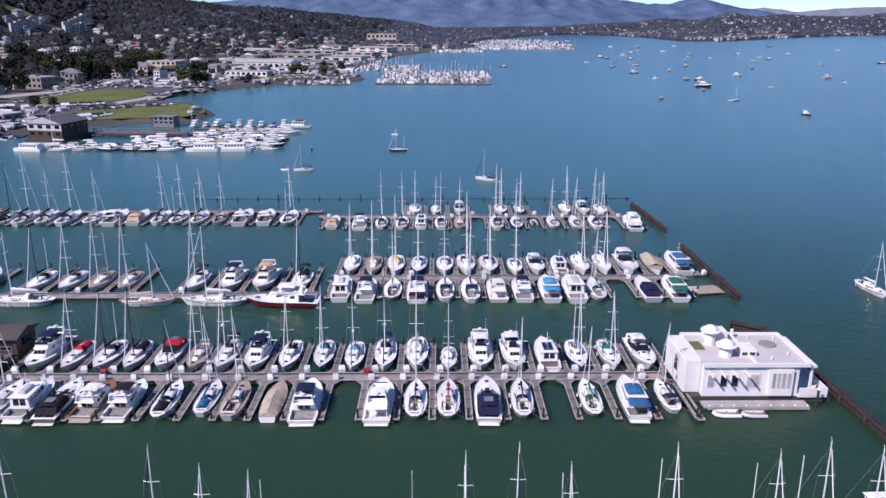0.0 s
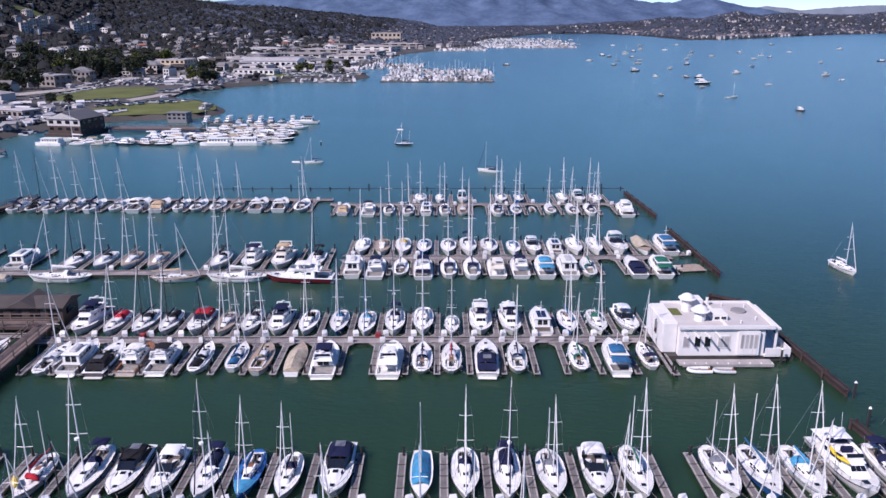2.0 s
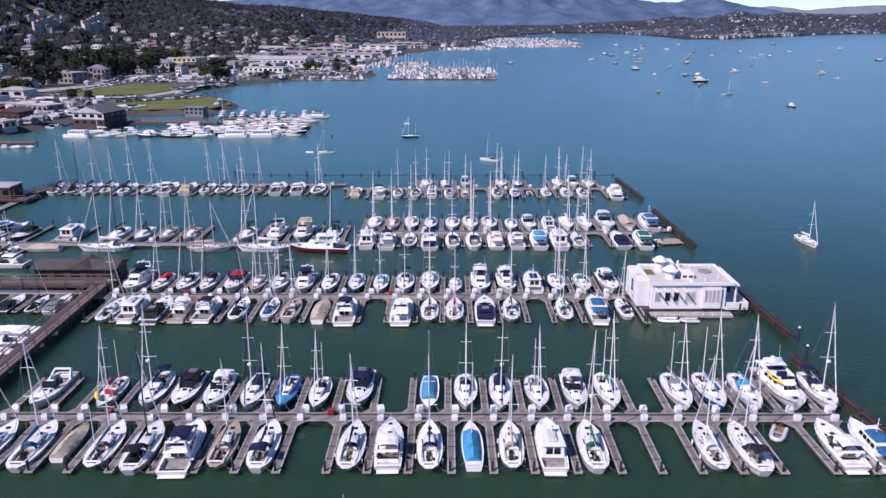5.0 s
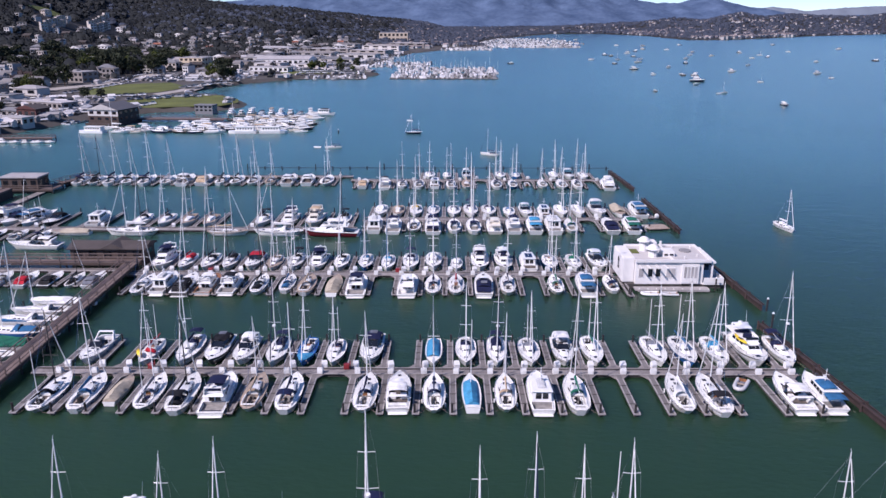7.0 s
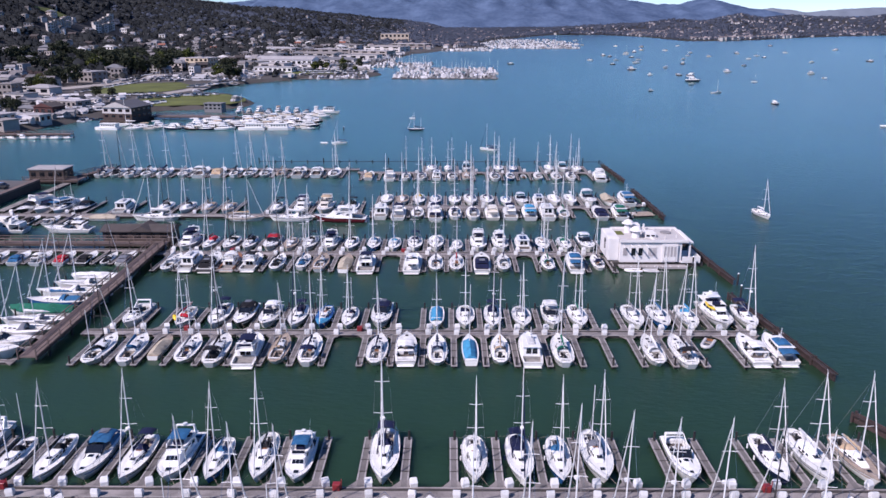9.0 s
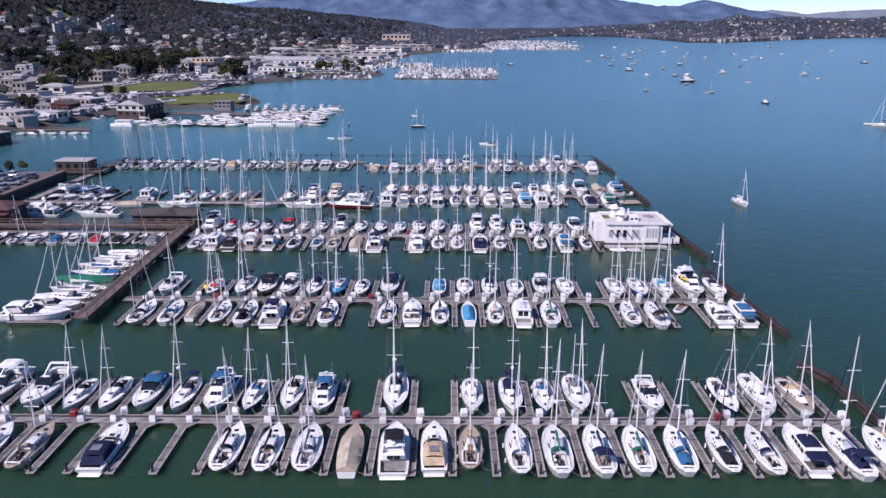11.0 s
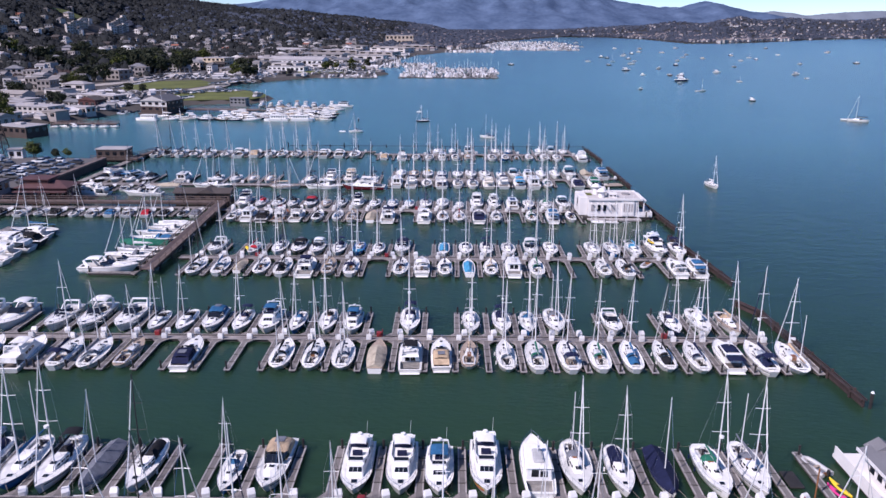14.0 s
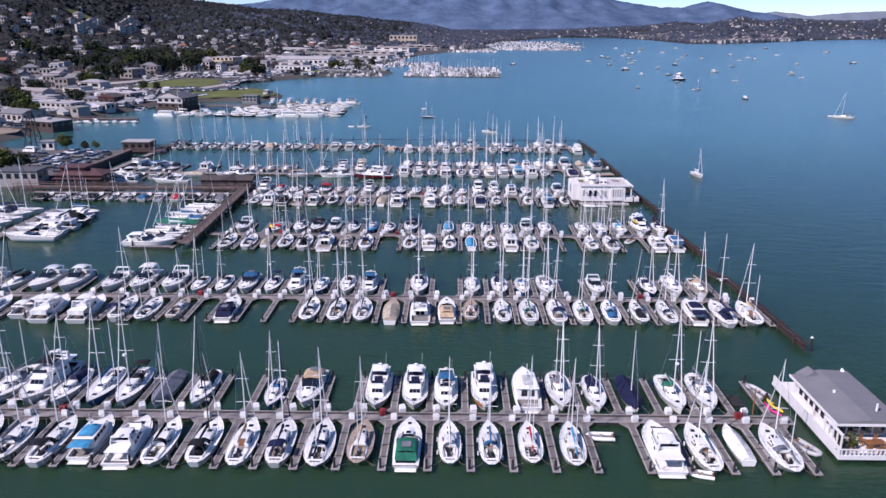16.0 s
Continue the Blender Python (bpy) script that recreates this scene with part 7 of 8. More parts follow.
# ---- woods and trees ----
def clump(r):
    """A lumpy crown with ragged leaf sprays about it."""
    bm = bmesh.new()
    bmesh.ops.create_icosphere(bm, subdivisions=1, radius=0.82)
    for v in bm.verts:
        v.co *= 1 + r.uniform(-0.24, 0.2)
    vs, fs = [tuple(v.co) for v in bm.verts], [tuple(v.index for v in f.verts) for f in bm.faces if f.calc_center_median().z > -0.6]
    bm.free()
    for _ in range(24):
        d = Vector((r.gauss(0, 1), r.gauss(0, 1), r.gauss(0, 1) + 0.4)).normalized() * r.uniform(0.8, 1.0)
        n = (d + Vector((r.gauss(0, 0.35), r.gauss(0, 0.35), r.gauss(0, 0.35)))).normalized()
        u = n.orthogonal().normalized()
        v = n.cross(u)
        a0 = r.uniform(0, 6.28)
        k = len(vs)
        for j in range(3):
            a = a0 + j * 2.09 + r.uniform(-0.3, 0.3)
            vs.append(tuple(d + (u * math.cos(a) + v * math.sin(a)) * r.uniform(0.14, 0.34)))
        fs.append((k, k + 1, k + 2))
    return vs, fs


wood_random = random.Random(11)
CLUMPS = [clump(wood_random) for _ in range(8)]
FOREST_V, FOREST_F, FOREST_N = [], [], []


def grow(x, y, z, w, h):
    vs, fs = CLUMPS[wood_random.randrange(8)]
    k, a = len(FOREST_V), wood_random.uniform(0, 6.28)
    c, s = math.cos(a) * w, math.sin(a) * w
    FOREST_V.extend((x + p[0] * c - p[1] * s, y + p[0] * s + p[1] * c, z + h * (0.75 + 0.8 * p[2])) for p in vs)
    FOREST_F.extend(tuple(i + k for i in f) for f in fs)
    FOREST_N.extend((p[0] * c - p[1] * s, p[0] * s + p[1] * c, w * (p[2] + 2.0)) for p in vs)


def plant(mat, label):
    """Join what has grown, its crowns shaded as round masses."""
    me = bpy.data.meshes.new("woods")
    me.from_pydata(FOREST_V, [], FOREST_F)
    me.materials.append(mat)
    me.polygons.foreach_set("use_smooth", [True] * len(FOREST_F))
    n = np.array(FOREST_N)
    me.normals_split_custom_set_from_vertices((n / np.linalg.norm(n, axis=1)[:, None]).tolist())
    tagged(new("woods", me), label, "woods", kind="stuff")
    for q in (FOREST_V, FOREST_F, FOREST_N):
        q.clear()


nr = np.random.RandomState(4)
yy = 230 + 2300 * nr.rand(110000) ** 1.4
xx = -130 - 1500 * nr.rand(110000)
dd = coast_distance(xx, yy)
hh = ground(xx, yy)
stand = waves(xx, yy, 130, 41) + 0.5 * waves(xx, yy, 45, 42)
keep = (xx > -0.70 * (yy + 140)) & (dd > 14) & ((dd > 130) | (yy > 520) | (xx < -262)) & (nr.rand(110000) < np.where(dd < 130, 0.5, np.where(dd < 420, 0.75 + 0.25 * np.clip(stand, -1, 1), 0.98)))
house_xy = np.array(spots)
lawns = [(-200, 440, 42), (-150, 366, 44), (-110, 595, 50), (-572, 1088, 34), (-556, 1046, 28), (-190, 560, 55), (-150, 500, 40), (-320, 500, 40)]
lawns += [(-494 - 0.29 * k, 915 + k, 24) for k in range(0, 145, 12)] + [(-517 - 0.29 * k, 1095 + k, 24) for k in range(0, 200, 12)] + [(-496 - 0.29 * k, 1062 + k, 22) for k in range(0, 130, 12)]
made = 0
for x, y, d, h, st in zip(xx[keep], yy[keep], dd[keep], hh[keep], stand[keep]):
    if made > 24000:
        break
    if any((x - a) ** 2 + (y - b) ** 2 < r * r for a, b, r in lawns) or -234 < x < -166 and 385 < y < 490:
        continue
    if np.min((house_xy[:, 0] - x) ** 2 + (house_xy[:, 1] - y) ** 2) < (62 if y < 900 else 42):
        continue
    w = wood_random.uniform(2.0, 3.6) if d < 130 else 1.8 + 3.0 * wood_random.random() ** 2 + 1.4 * max(0, st) if d < 420 else 2.8 + 4.2 * wood_random.random() ** 2
    tall = wood_random.uniform(0.8, 1.25) * (1.0 if d < 130 else 1.05 + 0.4 * max(0, st) if d < 420 else 0.95)
    grow(x, y, h, w, w * tall)
    made += 1
plant(WOODS, "dense dark evergreen woods covering the hillsides")
for _ in range(900):
    x, y = wood_random.uniform(-352, -296), wood_random.uniform(462, 545)
    if np.min((house_xy[:, 0] - x) ** 2 + (house_xy[:, 1] - y) ** 2) > 80:
        grow(x, y, height(x, y), wood_random.uniform(1.2, 2.2), wood_random.uniform(1.5, 3.0))
plant(BRUSH, "bare brown winter brush on the slope")
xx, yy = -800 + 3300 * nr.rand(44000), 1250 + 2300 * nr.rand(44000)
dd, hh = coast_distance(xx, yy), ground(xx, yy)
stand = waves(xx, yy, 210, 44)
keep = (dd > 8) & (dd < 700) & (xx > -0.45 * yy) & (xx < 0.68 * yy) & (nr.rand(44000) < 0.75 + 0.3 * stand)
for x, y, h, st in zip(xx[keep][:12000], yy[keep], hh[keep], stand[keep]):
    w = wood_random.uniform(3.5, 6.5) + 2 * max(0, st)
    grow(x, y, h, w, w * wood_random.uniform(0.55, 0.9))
plant(FARWOODS, "woods on the far shores, tinted blue-grey with haze")

TREES = []


def tree(x, y, z, h, light=False):
    """Tapered trunk with limbs and a crown of leaf sprays in loose masses."""
    kind = (len(TREES) % 4, light)
    src = next((o for k, o, _ in TREES if k == kind), None)
    if src is not None and len([1 for k, _, _ in TREES if k[1] == light]) >= 4:
        h0 = next(q for k, o, q in TREES if k == kind)
        return copy_thing(src, pose(x, y, z, 0, 0, (x * 37 + y * 17) % 360) @ Matrix.Scale(h / h0, 4))
    r = random.Random(str(kind))
    t = thing("tree", "broad leafy shore tree with uneven crown" if not light else "yellow-green leafy shore tree", "tree", "trees along the shore")
    g = Geo().tube([(0, 0, -0.5), (0.1, 0, h * 0.25), (0.05, 0.1, h * 0.6)], h * 0.035, 7, h * 0.012)
    masses = []
    for k in range(9):
        a, e = k * 2.4 + r.uniform(-0.4, 0.4), r.uniform(0.35, 0.85)
        tip = Vector((math.cos(a) * h * 0.28 * r.uniform(0.5, 1.1), math.sin(a) * h * 0.28 * r.uniform(0.5, 1.1), h * e))
        g.tube([(0.05, 0.05, h * (0.2 + 0.3 * e)), tip * 0.6 + Vector((0, 0, h * 0.18)), tip], h * 0.014, 5, h * 0.004)
        masses.append(tip)
    part("trunk", g, BARK, t)
    lv = Geo()
    for c in masses + [Vector((0, 0, h * 0.85))]:
        for _ in range(90):
            d = Vector((r.gauss(0, 1), r.gauss(0, 1), r.gauss(0, 0.8))).normalized() * h * r.uniform(0.04, 0.19)
            n = Vector((r.gauss(0, 1), r.gauss(0, 1), r.gauss(0, 1) + 0.6)).normalized()
            u = n.orthogonal().normalized() * h * r.uniform(0.035, 0.07)
            v = n.cross(u)
            p = c + d
            lv.add([p - u, p - v * 0.6, p + u, p + v * 0.6], [(0, 1, 2, 3)])
    part("crown", lv, LEAFY if light else LEAF, t)
    t.matrix_basis = pose(x, y, z)
    TREES.append((kind, t, h))
    return t


tr = random.Random(9)
groves = [(-132, 144, 2, 1.5, 5.5), (-123, 145, 3, 3, 3), (-128, 105, 6, 3.5, 6.5), (-196, 232, 3, 8, 7), (-218, 262, 3, 10, 8), (-236, 300, 3, 10, 8), (-248, 350, 3, 8, 8), (-248, 418, 6, 9, 8.5), (-262, 470, 5, 11, 11), (-284, 566, 5, 13, 14), (-262, 580, 5, 16, 16), (-244, 574, 4, 10, 13), (-292, 606, 4, 16, 15), (-240, 600, 3, 10, 15), (-275, 690, 5, 18, 13), (-262, 716, 3, 8, 14),
          (-166, 520, 8, 10, 10), (-330, 590, 6, 26, 10), (-350, 470, 5, 18, 9), (-86, 604, 3, 7, 7), (-118, 630, 4, 12, 8), (-190, 374, 2, 6, 6), (-205, 300, 2, 6, 7), (-95, 680, 3, 14, 8), (-185, 620, 3, 12, 10), (-320, 660, 8, 30, 14), (-400, 640, 8, 30, 13), (-360, 720, 9, 36, 15), (-300, 760, 8, 30, 15)]
for gx, gy, n, wide, tall in groves:
    for _ in range(n):
        x, y, h = gx + tr.uniform(-wide, wide), gy + tr.uniform(-wide, wide) * 0.6, tall * tr.uniform(0.85, 1.1)
        tree(x, y, height(x, y), h * tr.uniform(0.9, 1.2), tr.random() < 0.25)


# ---- parked cars ----
CARS = {}


def car(x, y, turn, kind):
    m = pose(x, y, height(x, y) + 0.25, 0, 0, turn)
    if kind in CARS:
        return copy_thing(CARS[kind], m)
    t = thing("car", "white van parked on the asphalt" if kind == 2 else "white car parked on the asphalt" if kind else "grey car parked on the asphalt", "car", "parked cars")
    paint = CARWHITE if kind else CARPAINT
    if kind == 2:
        part("body", Geo().box(-0.95, 0.95, -2.4, 2.4, 0.35, 1.1).hexa([(-0.95, -2.4, 1.1), (0.95, -2.4, 1.1), (0.95, 1.5, 1.1), (-0.95, 1.5, 1.1)], [(-0.85, -2.35, 2.1), (0.85, -2.35, 2.1), (0.85, 0.9, 2.1), (-0.85, 0.9, 2.1)]), paint, t, bevel=0.06)
        part("glass", Geo().box(-0.96, 0.96, -1.8, 0.9, 1.35, 1.8), GLASS, t)
    else:
        part("body", Geo().box(-0.9, 0.9, -2.2, 2.2, 0.35, 0.95, 0.04), paint, t, bevel=0.12, segs=2)
        part("cabin", Geo().hexa([(-0.85, -1.7, 0.93), (0.85, -1.7, 0.93), (0.85, 0.9, 0.93), (-0.85, 0.9, 0.93)], [(-0.65, -1.2, 1.45), (0.65, -1.2, 1.45), (0.65, 0.2, 1.45), (-0.65, 0.2, 1.45)]), GLASS, t, bevel=0.06)
        part("roof", Geo().box(-0.63, 0.63, -1.15, 0.15, 1.455, 1.5), paint, t)
    g = Geo()
    for sx in (-0.85, 0.85):
        for sy in (-1.4, 1.4):
            g.tube([(sx - 0.1, sy, 0.33), (sx + 0.1, sy, 0.33)], 0.33, 10)
    part("wheelset", g, RUBBER, t)
    t.matrix_basis = m
    CARS[kind] = t
    return t


cr = random.Random(3)
for row, (x0, y0, n, step_x, step_y, turn) in enumerate(((-114.5, 106, 13, 0, 2.9, 90), (-121, 112, 10, 0, 3.1, 90), (-126, 114, 9, 0, 3.1, 90), (-133, 118, 7, 0, 3.2, 90), (-138.5, 118, 7, 0, 3.3, 90),
                                                        (-206, 512, 9, 5.2, 5.0, 30), (-200, 530, 9, 5.0, 4.6, 30), (-222, 470, 8, -1.6, 9, 15), (-205, 340, 6, 4.5, 3.5, -40), (-170, 366, 8, 4.2, 2.6, -30))):
    for k in range(n):
        if cr.random() < 0.6:
            car(x0 + k * step_x, y0 + k * step_y + cr.uniform(-0.3, 0.3), turn + cr.choice((0, 180)) + cr.uniform(-3, 3), cr.choice((0, 0, 0, 0, 1)))
car(-140.5, 138, 75, 2)


lot_body, lot_top = Geo(), Geo()
lots_far = [(-208, 514, -160, 500, 34, 6), (-215, 530, -165, 520, 30, 6), (-222, 400, -216, 520, 26, 3), (-236, 470, -240, 590, 26, 4), (-140, 610, -75, 604, 40, 4), (-185, 620, -120, 640, 40, 8), (-175, 668, -100, 690, 44, 12), (-200, 730, -95, 720, 50, 14), (-180, 800, -85, 800, 40, 12), (-210, 350, -175, 318, 22, 5), (-172, 372, -134, 392, 18, 4)]
lots_near = [(-200, 300, -172, 276, 16, 5), (-235, 345, -215, 305, 16, 4), (-120, 585, -76, 590, 26, 2), (-172, 300, -150, 345, 24, 4), (-166, 285, -158, 300, 10, 3), (-190, 250, -176, 262, 12, 3), (-196, 214, -176, 196, 14, 3), (-200, 378, -174, 394, 20, 2), (-168, 440, -146, 500, 20, 3)]
for x0, y0, x1, y1, n, wide in lots_far + lots_near:
    for k in range(n):
        f = (k + 0.5) / n
        x, y = x0 + (x1 - x0) * f + cr.uniform(-1, 1), y0 + (y1 - y0) * f + cr.uniform(-wide, wide)
        z, a = height(x, y) + 0.2, cr.choice((0.3, 1.87)) + cr.uniform(-0.1, 0.1)
        c, s = math.cos(a), math.sin(a)
        at = lambda u, v, k: (x + u * c - v * s, y + u * s + v * c, z + k)
        lot_body.hexa([at(-0.9, -2.2, 0.3), at(0.9, -2.2, 0.3), at(0.9, 2.2, 0.3), at(-0.9, 2.2, 0.3)], [at(-0.85, -2.1, 0.95), at(0.85, -2.1, 0.95), at(0.85, 2.1, 0.9), at(-0.85, 2.1, 0.9)])
        lot_top.hexa([at(-0.8, -1.6, 0.95), at(0.8, -1.6, 0.95), at(0.8, 0.9, 0.95), at(-0.8, 0.9, 0.95)], [at(-0.65, -1.2, 1.5), at(0.65, -1.2, 1.5), at(0.65, 0.3, 1.5), at(-0.65, 0.3, 1.5)])
lots = solid("distant_cars", lot_body, FARCAR, "rows of parked cars about the distant town", "cars", kind="stuff")
part("cabs", lot_top, GLASS, lots)

# goods, trailers and laid-up boats about the waterfront yards
goods, goods_top = Geo(), Geo()
yard = random.Random(31)
placed = 0
while placed < 950:
    y = yard.uniform(200, 1000) if placed > 90 else yard.uniform(250, 300)
    x = yard.uniform(-300, -60) if placed > 90 else yard.uniform(-192, -160)
    if x < -0.62 * (y + 106):
        continue
    d = float(coast_distance(x, y))
    if -236 < x < -164 and 380 < y < 492 or -178 < x < -118 and 332 < y < 410:
        continue
    if not 3 < d < 85 or any((x - p) ** 2 + (y - q) ** 2 < r * r for p, q, r in ((-200, 440, 50), (-152, 378, 26), (-112, 592, 26))):
        continue
    placed += 1
    z, a, l, w, h = height(x, y), yard.uniform(-0.5, 1.9), yard.uniform(1.2, 4.5), yard.uniform(0.8, 1.6), yard.uniform(0.8, 2.4)
    c, s = math.cos(a), math.sin(a)
    at = lambda u, v, k: (x + u * c - v * s, y + u * s + v * c, z + k)
    kind = yard.random()
    if kind < 0.4:       # laid-up boat
        goods.hexa([at(-l, -w * 0.4, 0.3), at(l * 0.7, -w * 0.2, 0.3), at(l * 0.7, w * 0.2, 0.3), at(-l, w * 0.4, 0.3)], [at(-l, -w, 1.5), at(l, -0.1, 1.8), at(l, 0.1, 1.8), at(-l, w, 1.5)])
        goods_top.hexa([at(-l * 0.6, -w * 0.6, 1.5), at(l * 0.3, -w * 0.5, 1.6), at(l * 0.3, w * 0.5, 1.6), at(-l * 0.6, w * 0.6, 1.5)], [at(-l * 0.5, -w * 0.5, 2.1), at(l * 0.1, -w * 0.4, 2.1), at(l * 0.1, w * 0.4, 2.1), at(-l * 0.5, w * 0.5, 2.1)])
    elif kind < 0.75:    # car or van
        goods.hexa([at(-2.1, -0.85, 0.3), at(2.1, -0.85, 0.3), at(2.1, 0.85, 0.3), at(-2.1, 0.85, 0.3)], [at(-2.1, -0.8, 0.95), at(2.0, -0.8, 0.9), at(2.0, 0.8, 0.9), at(-2.1, 0.8, 0.95)])
        goods_top.hexa([at(-1.7, -0.8, 0.95), at(1.0, -0.8, 0.95), at(1.0, 0.8, 0.95), at(-1.7, 0.8, 0.95)], [at(-1.3, -0.65, 1.5), at(0.3, -0.65, 1.5), at(0.3, 0.65, 1.5), at(-1.3, 0.65, 1.5)])
    else:                # small shed
        goods.hexa([at(-l, -w * 1.4, -0.3), at(l, -w * 1.4, -0.3), at(l, w * 1.4, -0.3), at(-l, w * 1.4, -0.3)], [at(-l, -w * 1.4, h), at(l, -w * 1.4, h), at(l, w * 1.4, h), at(-l, w * 1.4, h)])
        goods_top.hexa([at(-l - 0.2, -w * 1.6, h), at(l + 0.2, -w * 1.6, h), at(l + 0.2, w * 1.6, h), at(-l - 0.2, w * 1.6, h)], [at(-l - 0.2, -0.1, h + 0.9), at(l + 0.2, -0.1, h + 0.9), at(l + 0.2, 0.1, h + 0.9), at(-l - 0.2, 0.1, h + 0.9)])
yard_ob = solid("yard_goods", goods, CLUTTER, "laid-up boats, cars and small sheds in the waterfront yards", "yard goods", kind="stuff")
part("tops", goods_top, CLUTTER, yard_ob)

# ---- yachts moored along the town shore ----
def houseboat(x, y, turn, length, two=True):
    """Broad box of a boat with a long windowed cabin and a railed roof."""
    t = thing("houseboat", "white houseboat with a long windowed cabin and roof deck", "houseboat", "yachts moored along the town shore")
    b, w = length / 2, 2.0
    rings = []
    for f in (-1, -0.9, 0.5, 0.82, 1):
        k = 1 if f < 0.6 else 0.72 if f < 0.9 else 0.3
        rings.append([(-w * k, f * b, 1.0), (-w * k * 0.9, f * b, -0.3), (w * k * 0.9, f * b, -0.3), (w * k, f * b, 1.0)])
    part("hull", Geo().loft(rings, True, True), WHITE, t)
    cab = Cabin(-b * 0.85, b * 0.5, b * 0.42, w * 0.86, w * 0.8, 0.95, 0.95, 2.5, 0.1)
    house = part("cabin", cab.geo(), WHITE, t, bevel=0.06)
    g = Geo()
    for k in (1, 3):
        cab.panes(g, k, 6, 0.06, 0.94, 0.42, 0.8, 0.07)
    cab.panes(g, 2, 2, 0.1, 0.9, 0.42, 0.8, 0.06)
    part("cabin_window", g, GLASS, house)
    part("roof", cab.roof(0.25, 0.12), DECKW, t)
    if two:
        up = Cabin(-b * 0.35, b * 0.25, b * 0.15, w * 0.6, w * 0.55, 2.6, 2.6, 3.8, 0.1)
        upper = part("upper_cabin", up.geo(), WHITE, t, bevel=0.06)
        g = Geo()
        for k in (1, 3):
            up.panes(g, k, 3, 0.08, 0.92, 0.4, 0.85, 0.08)
        up.panes(g, 2, 2, 0.08, 0.92, 0.4, 0.85, 0.08)
        part("cabin_window", g, GLASS, upper)
    t.matrix_basis = pose(x, y, 0, 0, 0, turn)


MINI = {}


def mini_yacht(kind, x, y, turn, length, group="yachts moored along the town shore"):
    """A yacht seen from afar: hull with its deck, superstructure, windows."""
    m = pose(x, y, 0, 0, 0, turn)
    if kind in MINI:
        src, l0 = MINI[kind]
        return copy_thing(src, m @ Matrix.Scale(length / l0, 4))
    skin, top, style, words = (("w", "w", 0, "white flybridge yacht"), ("w", "n", 1, "white cabin yacht with navy canvas"), ("n", "w", 0, "navy-hulled motor yacht"), ("w", "k", 1, "white cruiser with black canvas"),
                               ("d", "w", 2, "cream trawler yacht with wheelhouse"), ("w", "b", 2, "white trawler yacht with blue canvas"), ("k", "d", 2, "black-hulled workboat with pale house"), ("w", "t", 0, "white yacht with tan canvas"))[kind]
    t = thing("yacht", words + " lying at its berth" if group.startswith("yachts") else words + " lying at anchor", "yacht", group)
    ln = Lines(3.5, 1.7, 1.15, 1.05, 0.88, 2.1, rake=1.0, counter=0.4)
    hull = part("hull", ln.hull(), {"w": WHITE, "n": NAVYH, "d": CREAM, "k": RUBBER}[skin], t, smooth=50)
    part("deck", ln.deck(0.03, 0.22, 0.8, 0.55), DECKW if style < 2 else TEAK, t)
    z = ln.z(0.45)
    cab = Cabin(-2.6, (2.4, 3.0, 1.4)[style], (1.5, 1.2, 1.1)[style], 1.4, 0.95, z - 0.05, ln.z(0.75) - 0.05, z + (1.4, 0.95, 1.8)[style], 0.18)
    up = Cabin(-2.2, 0.9, 0.5, 1.1, 0.9, z + 1.45, z + 1.45, z + 2.3, 0.15)
    over = crowned(1.15, -4.2, (0.3, -0.6, -2.4)[style], z + (2.5, 1.15, 1.6)[style], 0.3, droop=0.1, thick=0.06)
    body = cab.geo()
    if style == 0:
        body.add(up.geo().v, up.geo().f)
    house = part("superstructure", body, CREAM if skin == "d" else WHITE, t, bevel=0.07)
    g = Geo()
    for k in (1, 3):
        cab.panes(g, k, 4, 0.06, 0.92, 0.4, 0.82, 0.04)
    cab.panes(g, 2, 2, 0.05, 0.95, 0.45, 0.86, 0.03)
    cab.panes(g, 0, 2, 0.15, 0.85, 0.15, 0.85, 0.05)
    if style == 0:
        up.panes(g, 2, 1, 0.1, 0.9, 0.4, 0.9, 0.03)
    part("cabin_window", g, GLASS, house)
    part("canvas_top", over, CANVAS[top], t, smooth=60)
    t.matrix_basis = m @ Matrix.Diagonal((length / 10, length / 10, length / 11.5, 1))
    MINI[kind] = (t, length)
    return t


fleet = random.Random(17)
for x, y, turn, length, two in ((-142.0, 260.3, 84, 10.5, False), (-81.8, 260.0, 93, 11, False), (-69.5, 260.4, -86, 11, False), (-104.5, 278, 96, 9, False)):
    houseboat(x, y, turn, length, two)
for y0, y1, x0, x1 in ((260, 269, -137, -119), (259.5, 287, -114, -91), (265.5, 313, -90, -62)):
    y = y0
    while y < y1:
        x = x0 + (0 if y < 285 else -4) + fleet.uniform(0, 5)
        while x < x1:
            l = fleet.uniform(5.6, 8.6)
            mini_yacht(fleet.choice((0, 1, 2, 2, 3, 3, 4, 5, 6, 6, 7)), x + l / 2, y + fleet.uniform(-0.5, 0.5), fleet.choice((90, -90)) + fleet.uniform(-7, 7), l)
            x += l * 0.96 + fleet.uniform(0.2, 1.2)
        y += fleet.uniform(3.6, 4.6)
for k in range(9):
    mini_yacht((0, 4, 0, 3, 7, 0, 5, 1, 0)[k], -103 + 4.7 * k, 320.5 + fleet.uniform(-1, 1), 180 + fleet.uniform(-10, 10), fleet.uniform(7.5, 9.5))
for k in range(7):
    mini_yacht((1, 3, 0, 3, 5, 1, 3)[k], -171 + 4.2 * k, 233.5 + fleet.uniform(-0.5, 0.5), fleet.choice((75, -100)), fleet.uniform(4.2, 6))
for x, y, k in ((-59.5, 318, 13), (-59, 262, 6.5), (-137, 270, 11), (-90, 281, 11)):
    boat("s" if k < 12.5 else "tk", x, y, 90, k, 0, far=2)
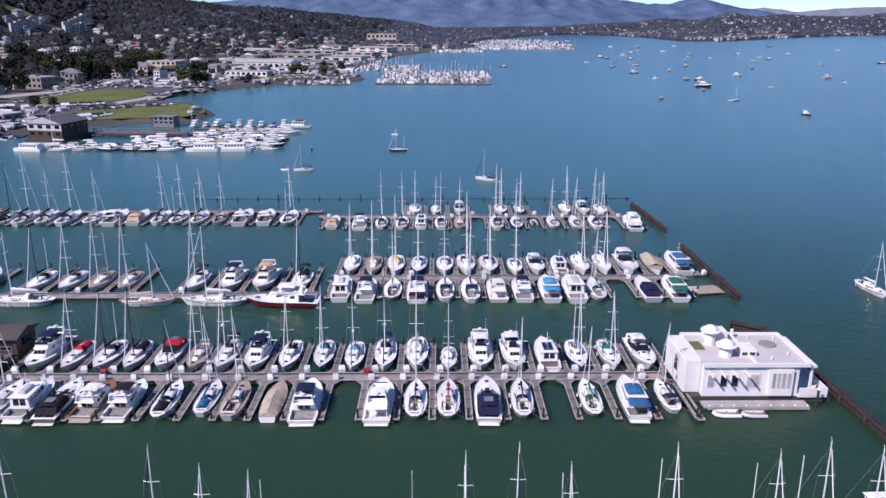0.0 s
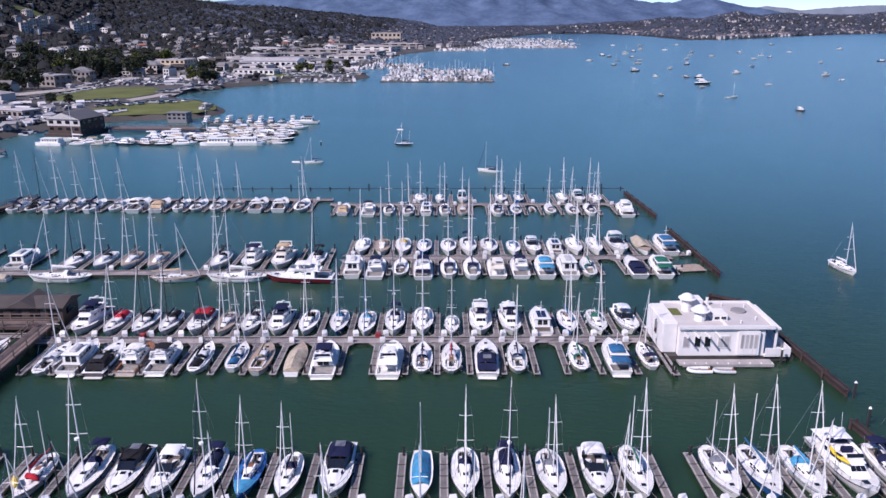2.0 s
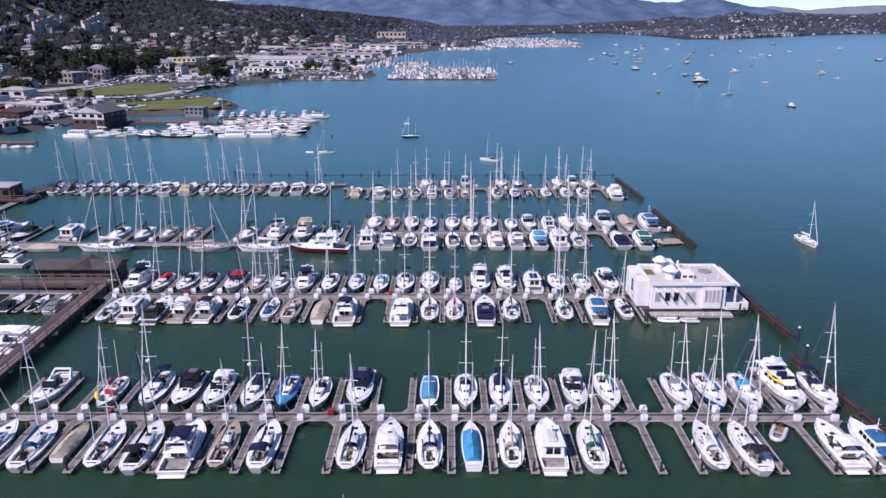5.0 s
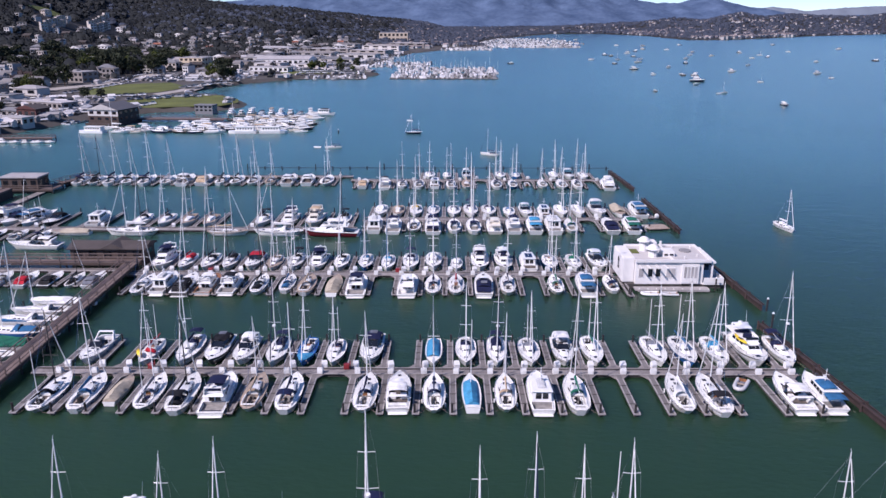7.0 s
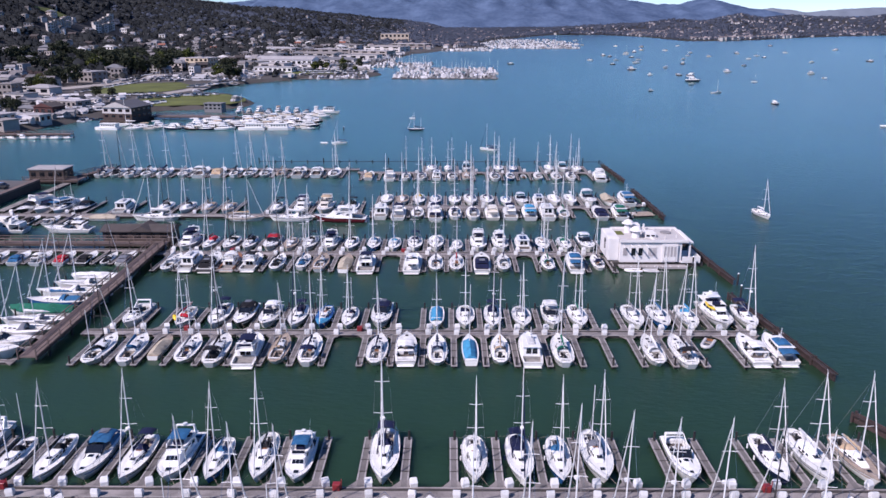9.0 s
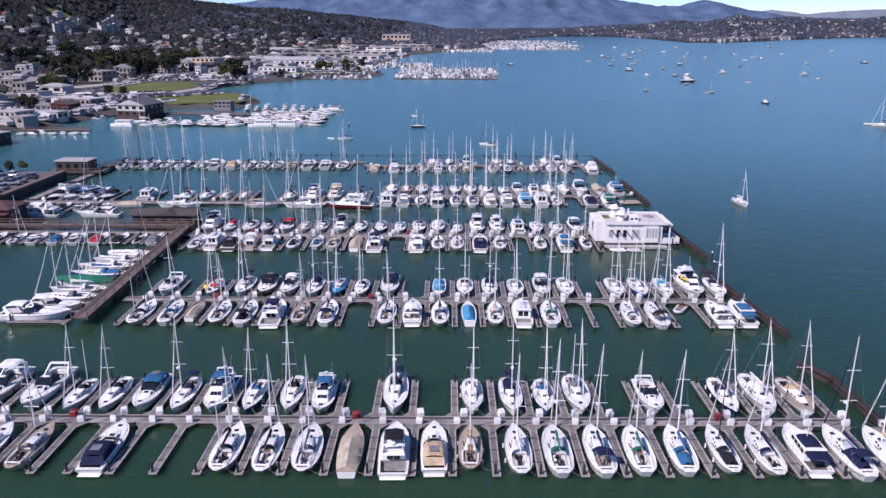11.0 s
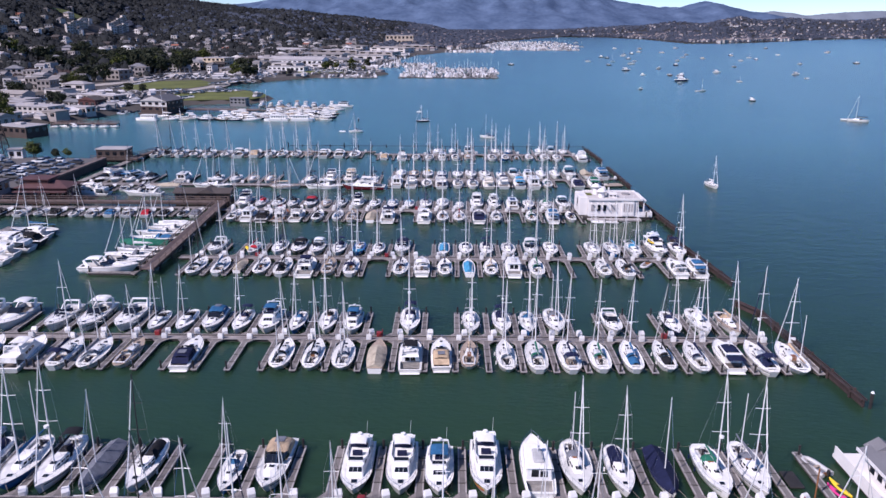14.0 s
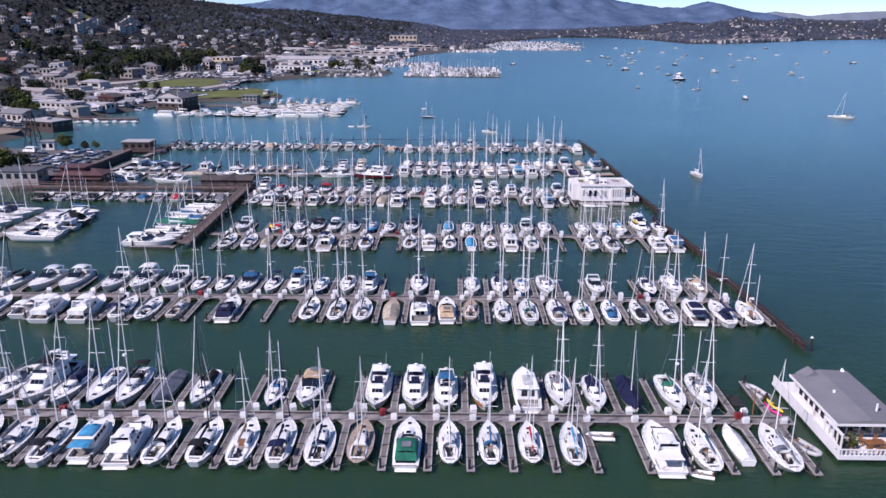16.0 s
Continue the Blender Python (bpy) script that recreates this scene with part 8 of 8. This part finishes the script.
for y0 in (275.8, 288, 300.8, 314.5):
    walkway(-100, -62, y0, 2.0, "floating dock among moored yachts")

# far marinas, boats packed close
hulls, tops, masts = Geo(), Geo(), Geo()


def far_boat(x, y, length, turn, sail):
    c, s = math.cos(turn), math.sin(turn)
    at = lambda u, v, k: (x + u * c - v * s, y + u * s + v * c, k)
    w, b = length * 0.16, length / 2
    hulls.hexa([at(-w * 0.8, -b, -0.2), at(w * 0.8, -b, -0.2), at(w * 0.1, b * 0.85, -0.2), at(-w * 0.1, b * 0.85, -0.2)], [at(-w, -b, 0.8), at(w, -b, 0.8), at(w * 0.12, b, 1.1), at(-w * 0.12, b, 1.1)])
    k = 0.6 if sail else fleet.uniform(1.0, 1.9)
    tops.hexa([at(-w * 0.75, -b * 0.8, 0.8), at(w * 0.75, -b * 0.8, 0.8), at(w * 0.45, b * 0.4, 0.9), at(-w * 0.45, b * 0.4, 0.9)], [at(-w * 0.65, -b * 0.75, 0.8 + k), at(w * 0.65, -b * 0.75, 0.8 + k), at(w * 0.35, b * 0.2, 0.8 + k), at(-w * 0.35, b * 0.2, 0.8 + k)])
    if sail:
        masts.tube([at(0, b * 0.1, 1), at(0, b * 0.1, length * 1.2)], 0.06, 4)


for x0, x1, y0, y1, n, sail in ((-138, -64, 548, 572, 80, 0.05), (-44, 38, 553, 556, 24, 0.2), (-44, 38, 562, 598, 150, 0.22), (-44, 42, 604, 680, 190, 0.15), (-84, -18, 700, 770, 150, 0.3), (-118, -60, 790, 930, 90, 0.3), (-100, 70, 1130, 1250, 300, 0.1), (-10, 225, 1250, 1420, 620, 0.06), (20, 260, 1440, 1900, 700, 0.04)):
    for k in range(n):
        x, y = fleet.uniform(x0, x1), fleet.uniform(y0, y1)
        if coast_distance(x, y) > 0:
            continue
        far_boat(x, y, fleet.uniform(6, 9.5) * (1.3 if y > 1000 else 1.0), fleet.choice((0, math.pi)) + fleet.uniform(-0.2, 0.2), fleet.random() < sail)
fleet_ob = solid("distant_boats", hulls, FARHULL, "crowded white boats in far marinas", "boats", kind="stuff")
part("cabins", tops, FARTOP, fleet_ob)
part("masts", masts, MAST, fleet_ob)
for x0, x1, y in ((-45, 39, 550.2), (-45, 39, 559), (-45, 39, 580), (-120, -62, 547), (-140, -64, 560)):
    walkway(x0, x1, y, 2.2, "floating dock of a far marina")

# ---- boats at anchor on the bay ----
anchored = [(-13.7, 259, "sv", 7.5, 100), (13.6, 209, "sn", 7.2, 60), (-40.3, 223, "s", 6.5, 95), (-17, 298, "d", 2.6, 90), (-46, 224, "d", 2.6, 90), (165, 850, "m", 12, 80), (206, 943, "t", 11, 90), (205, 794, "m", 14, 85), (195, 850, "s", 11, 90), (171, 669, "tk", 13, 95), (231, 928, "m", 12, 90),
            (173, 763, "x", 9, 90), (245, 1022, "s", 13, 90), (224, 862, "m", 11, 85), (171, 602, "xk", 7, 90), (211, 701, "tk", 9, 88), (249, 773, "t", 11, 90), (280, 874, "m", 12, 92), (316, 973, "s", 11, 90), (427, 1398, "m", 15, 90), (345, 1337, "t", 15, 90)]
anchored2 = [(306, 1181, "m", 14, 90), (337, 1159, "m", 14, 85), (174, 500, "x", 9, 100), (201, 590, "t", 11, 90), (184, 528, "m", 19, 92), (196, 608, "d", 5, 90), (250, 640, "tk", 11, 90), (300, 735, "m", 12, 95), (599, 1398, "m", 16, 90), (228, 522, "s", 7, 90), (410, 1057, "m", 12, 90), (363, 887, "t", 10, 90),
             (406, 972, "s", 11, 90), (305, 1371, "m", 14, 90), (256, 1067, "x", 11, 90), (275, 1102, "t", 12, 90), (348, 1067, "m", 13, 90), (335, 947, "x", 10, 90), (395, 920, "t", 9, 90), (623, 1200, "m", 14, 90), (193, 592, "x", 8, 90), (205, 974, "t", 12, 90)]
anchored3 = [(406.5, 1040, "s", 9, 90), (488, 1076, "m", 12, 90), (178, 364, "mk", 9.5, 25), (170, 432, "sk", 10, 100), (400, 803, "x", 10, 90), (313, 614, "tk", 11, 90), (299, 561, "d", 6, 90), (612, 1181, "m", 15, 90), (476, 825, "m", 14, 90), (65, 764, "tk", 11, 90), (131, 444, "x", 6, 115),
             (295, 1762, "m", 22, 90), (190, 267, "sk", 10, 60), (186.5, 272, "d", 4, 90), (166, 430, "d", 4, 90)]
for x, y, code, length, turn in anchored + anchored2 + anchored3:
    if y > 340:
        length, turn = length * 0.72, turn + fleet.choice((0, 180)) + fleet.uniform(-35, 35)
        code = code if len(code) > 1 else code + fleet.choice(("", "k", "k", "n", "h")) if code != "d" else code
    if y > 340 and code[0] in "mtx":
        mini_yacht(fleet.choice((0, 1, 2, 3, 4, 5, 6, 6, 2)), x, y, turn, length * (0.95 if code[0] != "m" else 0.85), "boats at anchor on the bay")
        continue
    b = boat(code, x, y, turn, length, 2 if (x, code) == (-13.7, "sv") else 0 if code[0] != "s" else 1, far=2 if y > 300 else 1)
    tagged(b, group="boats at anchor on the bay")
sailing = boat("s", 72.0, 117, 184, 8.6, 0, label="white sloop under way on the open bay")
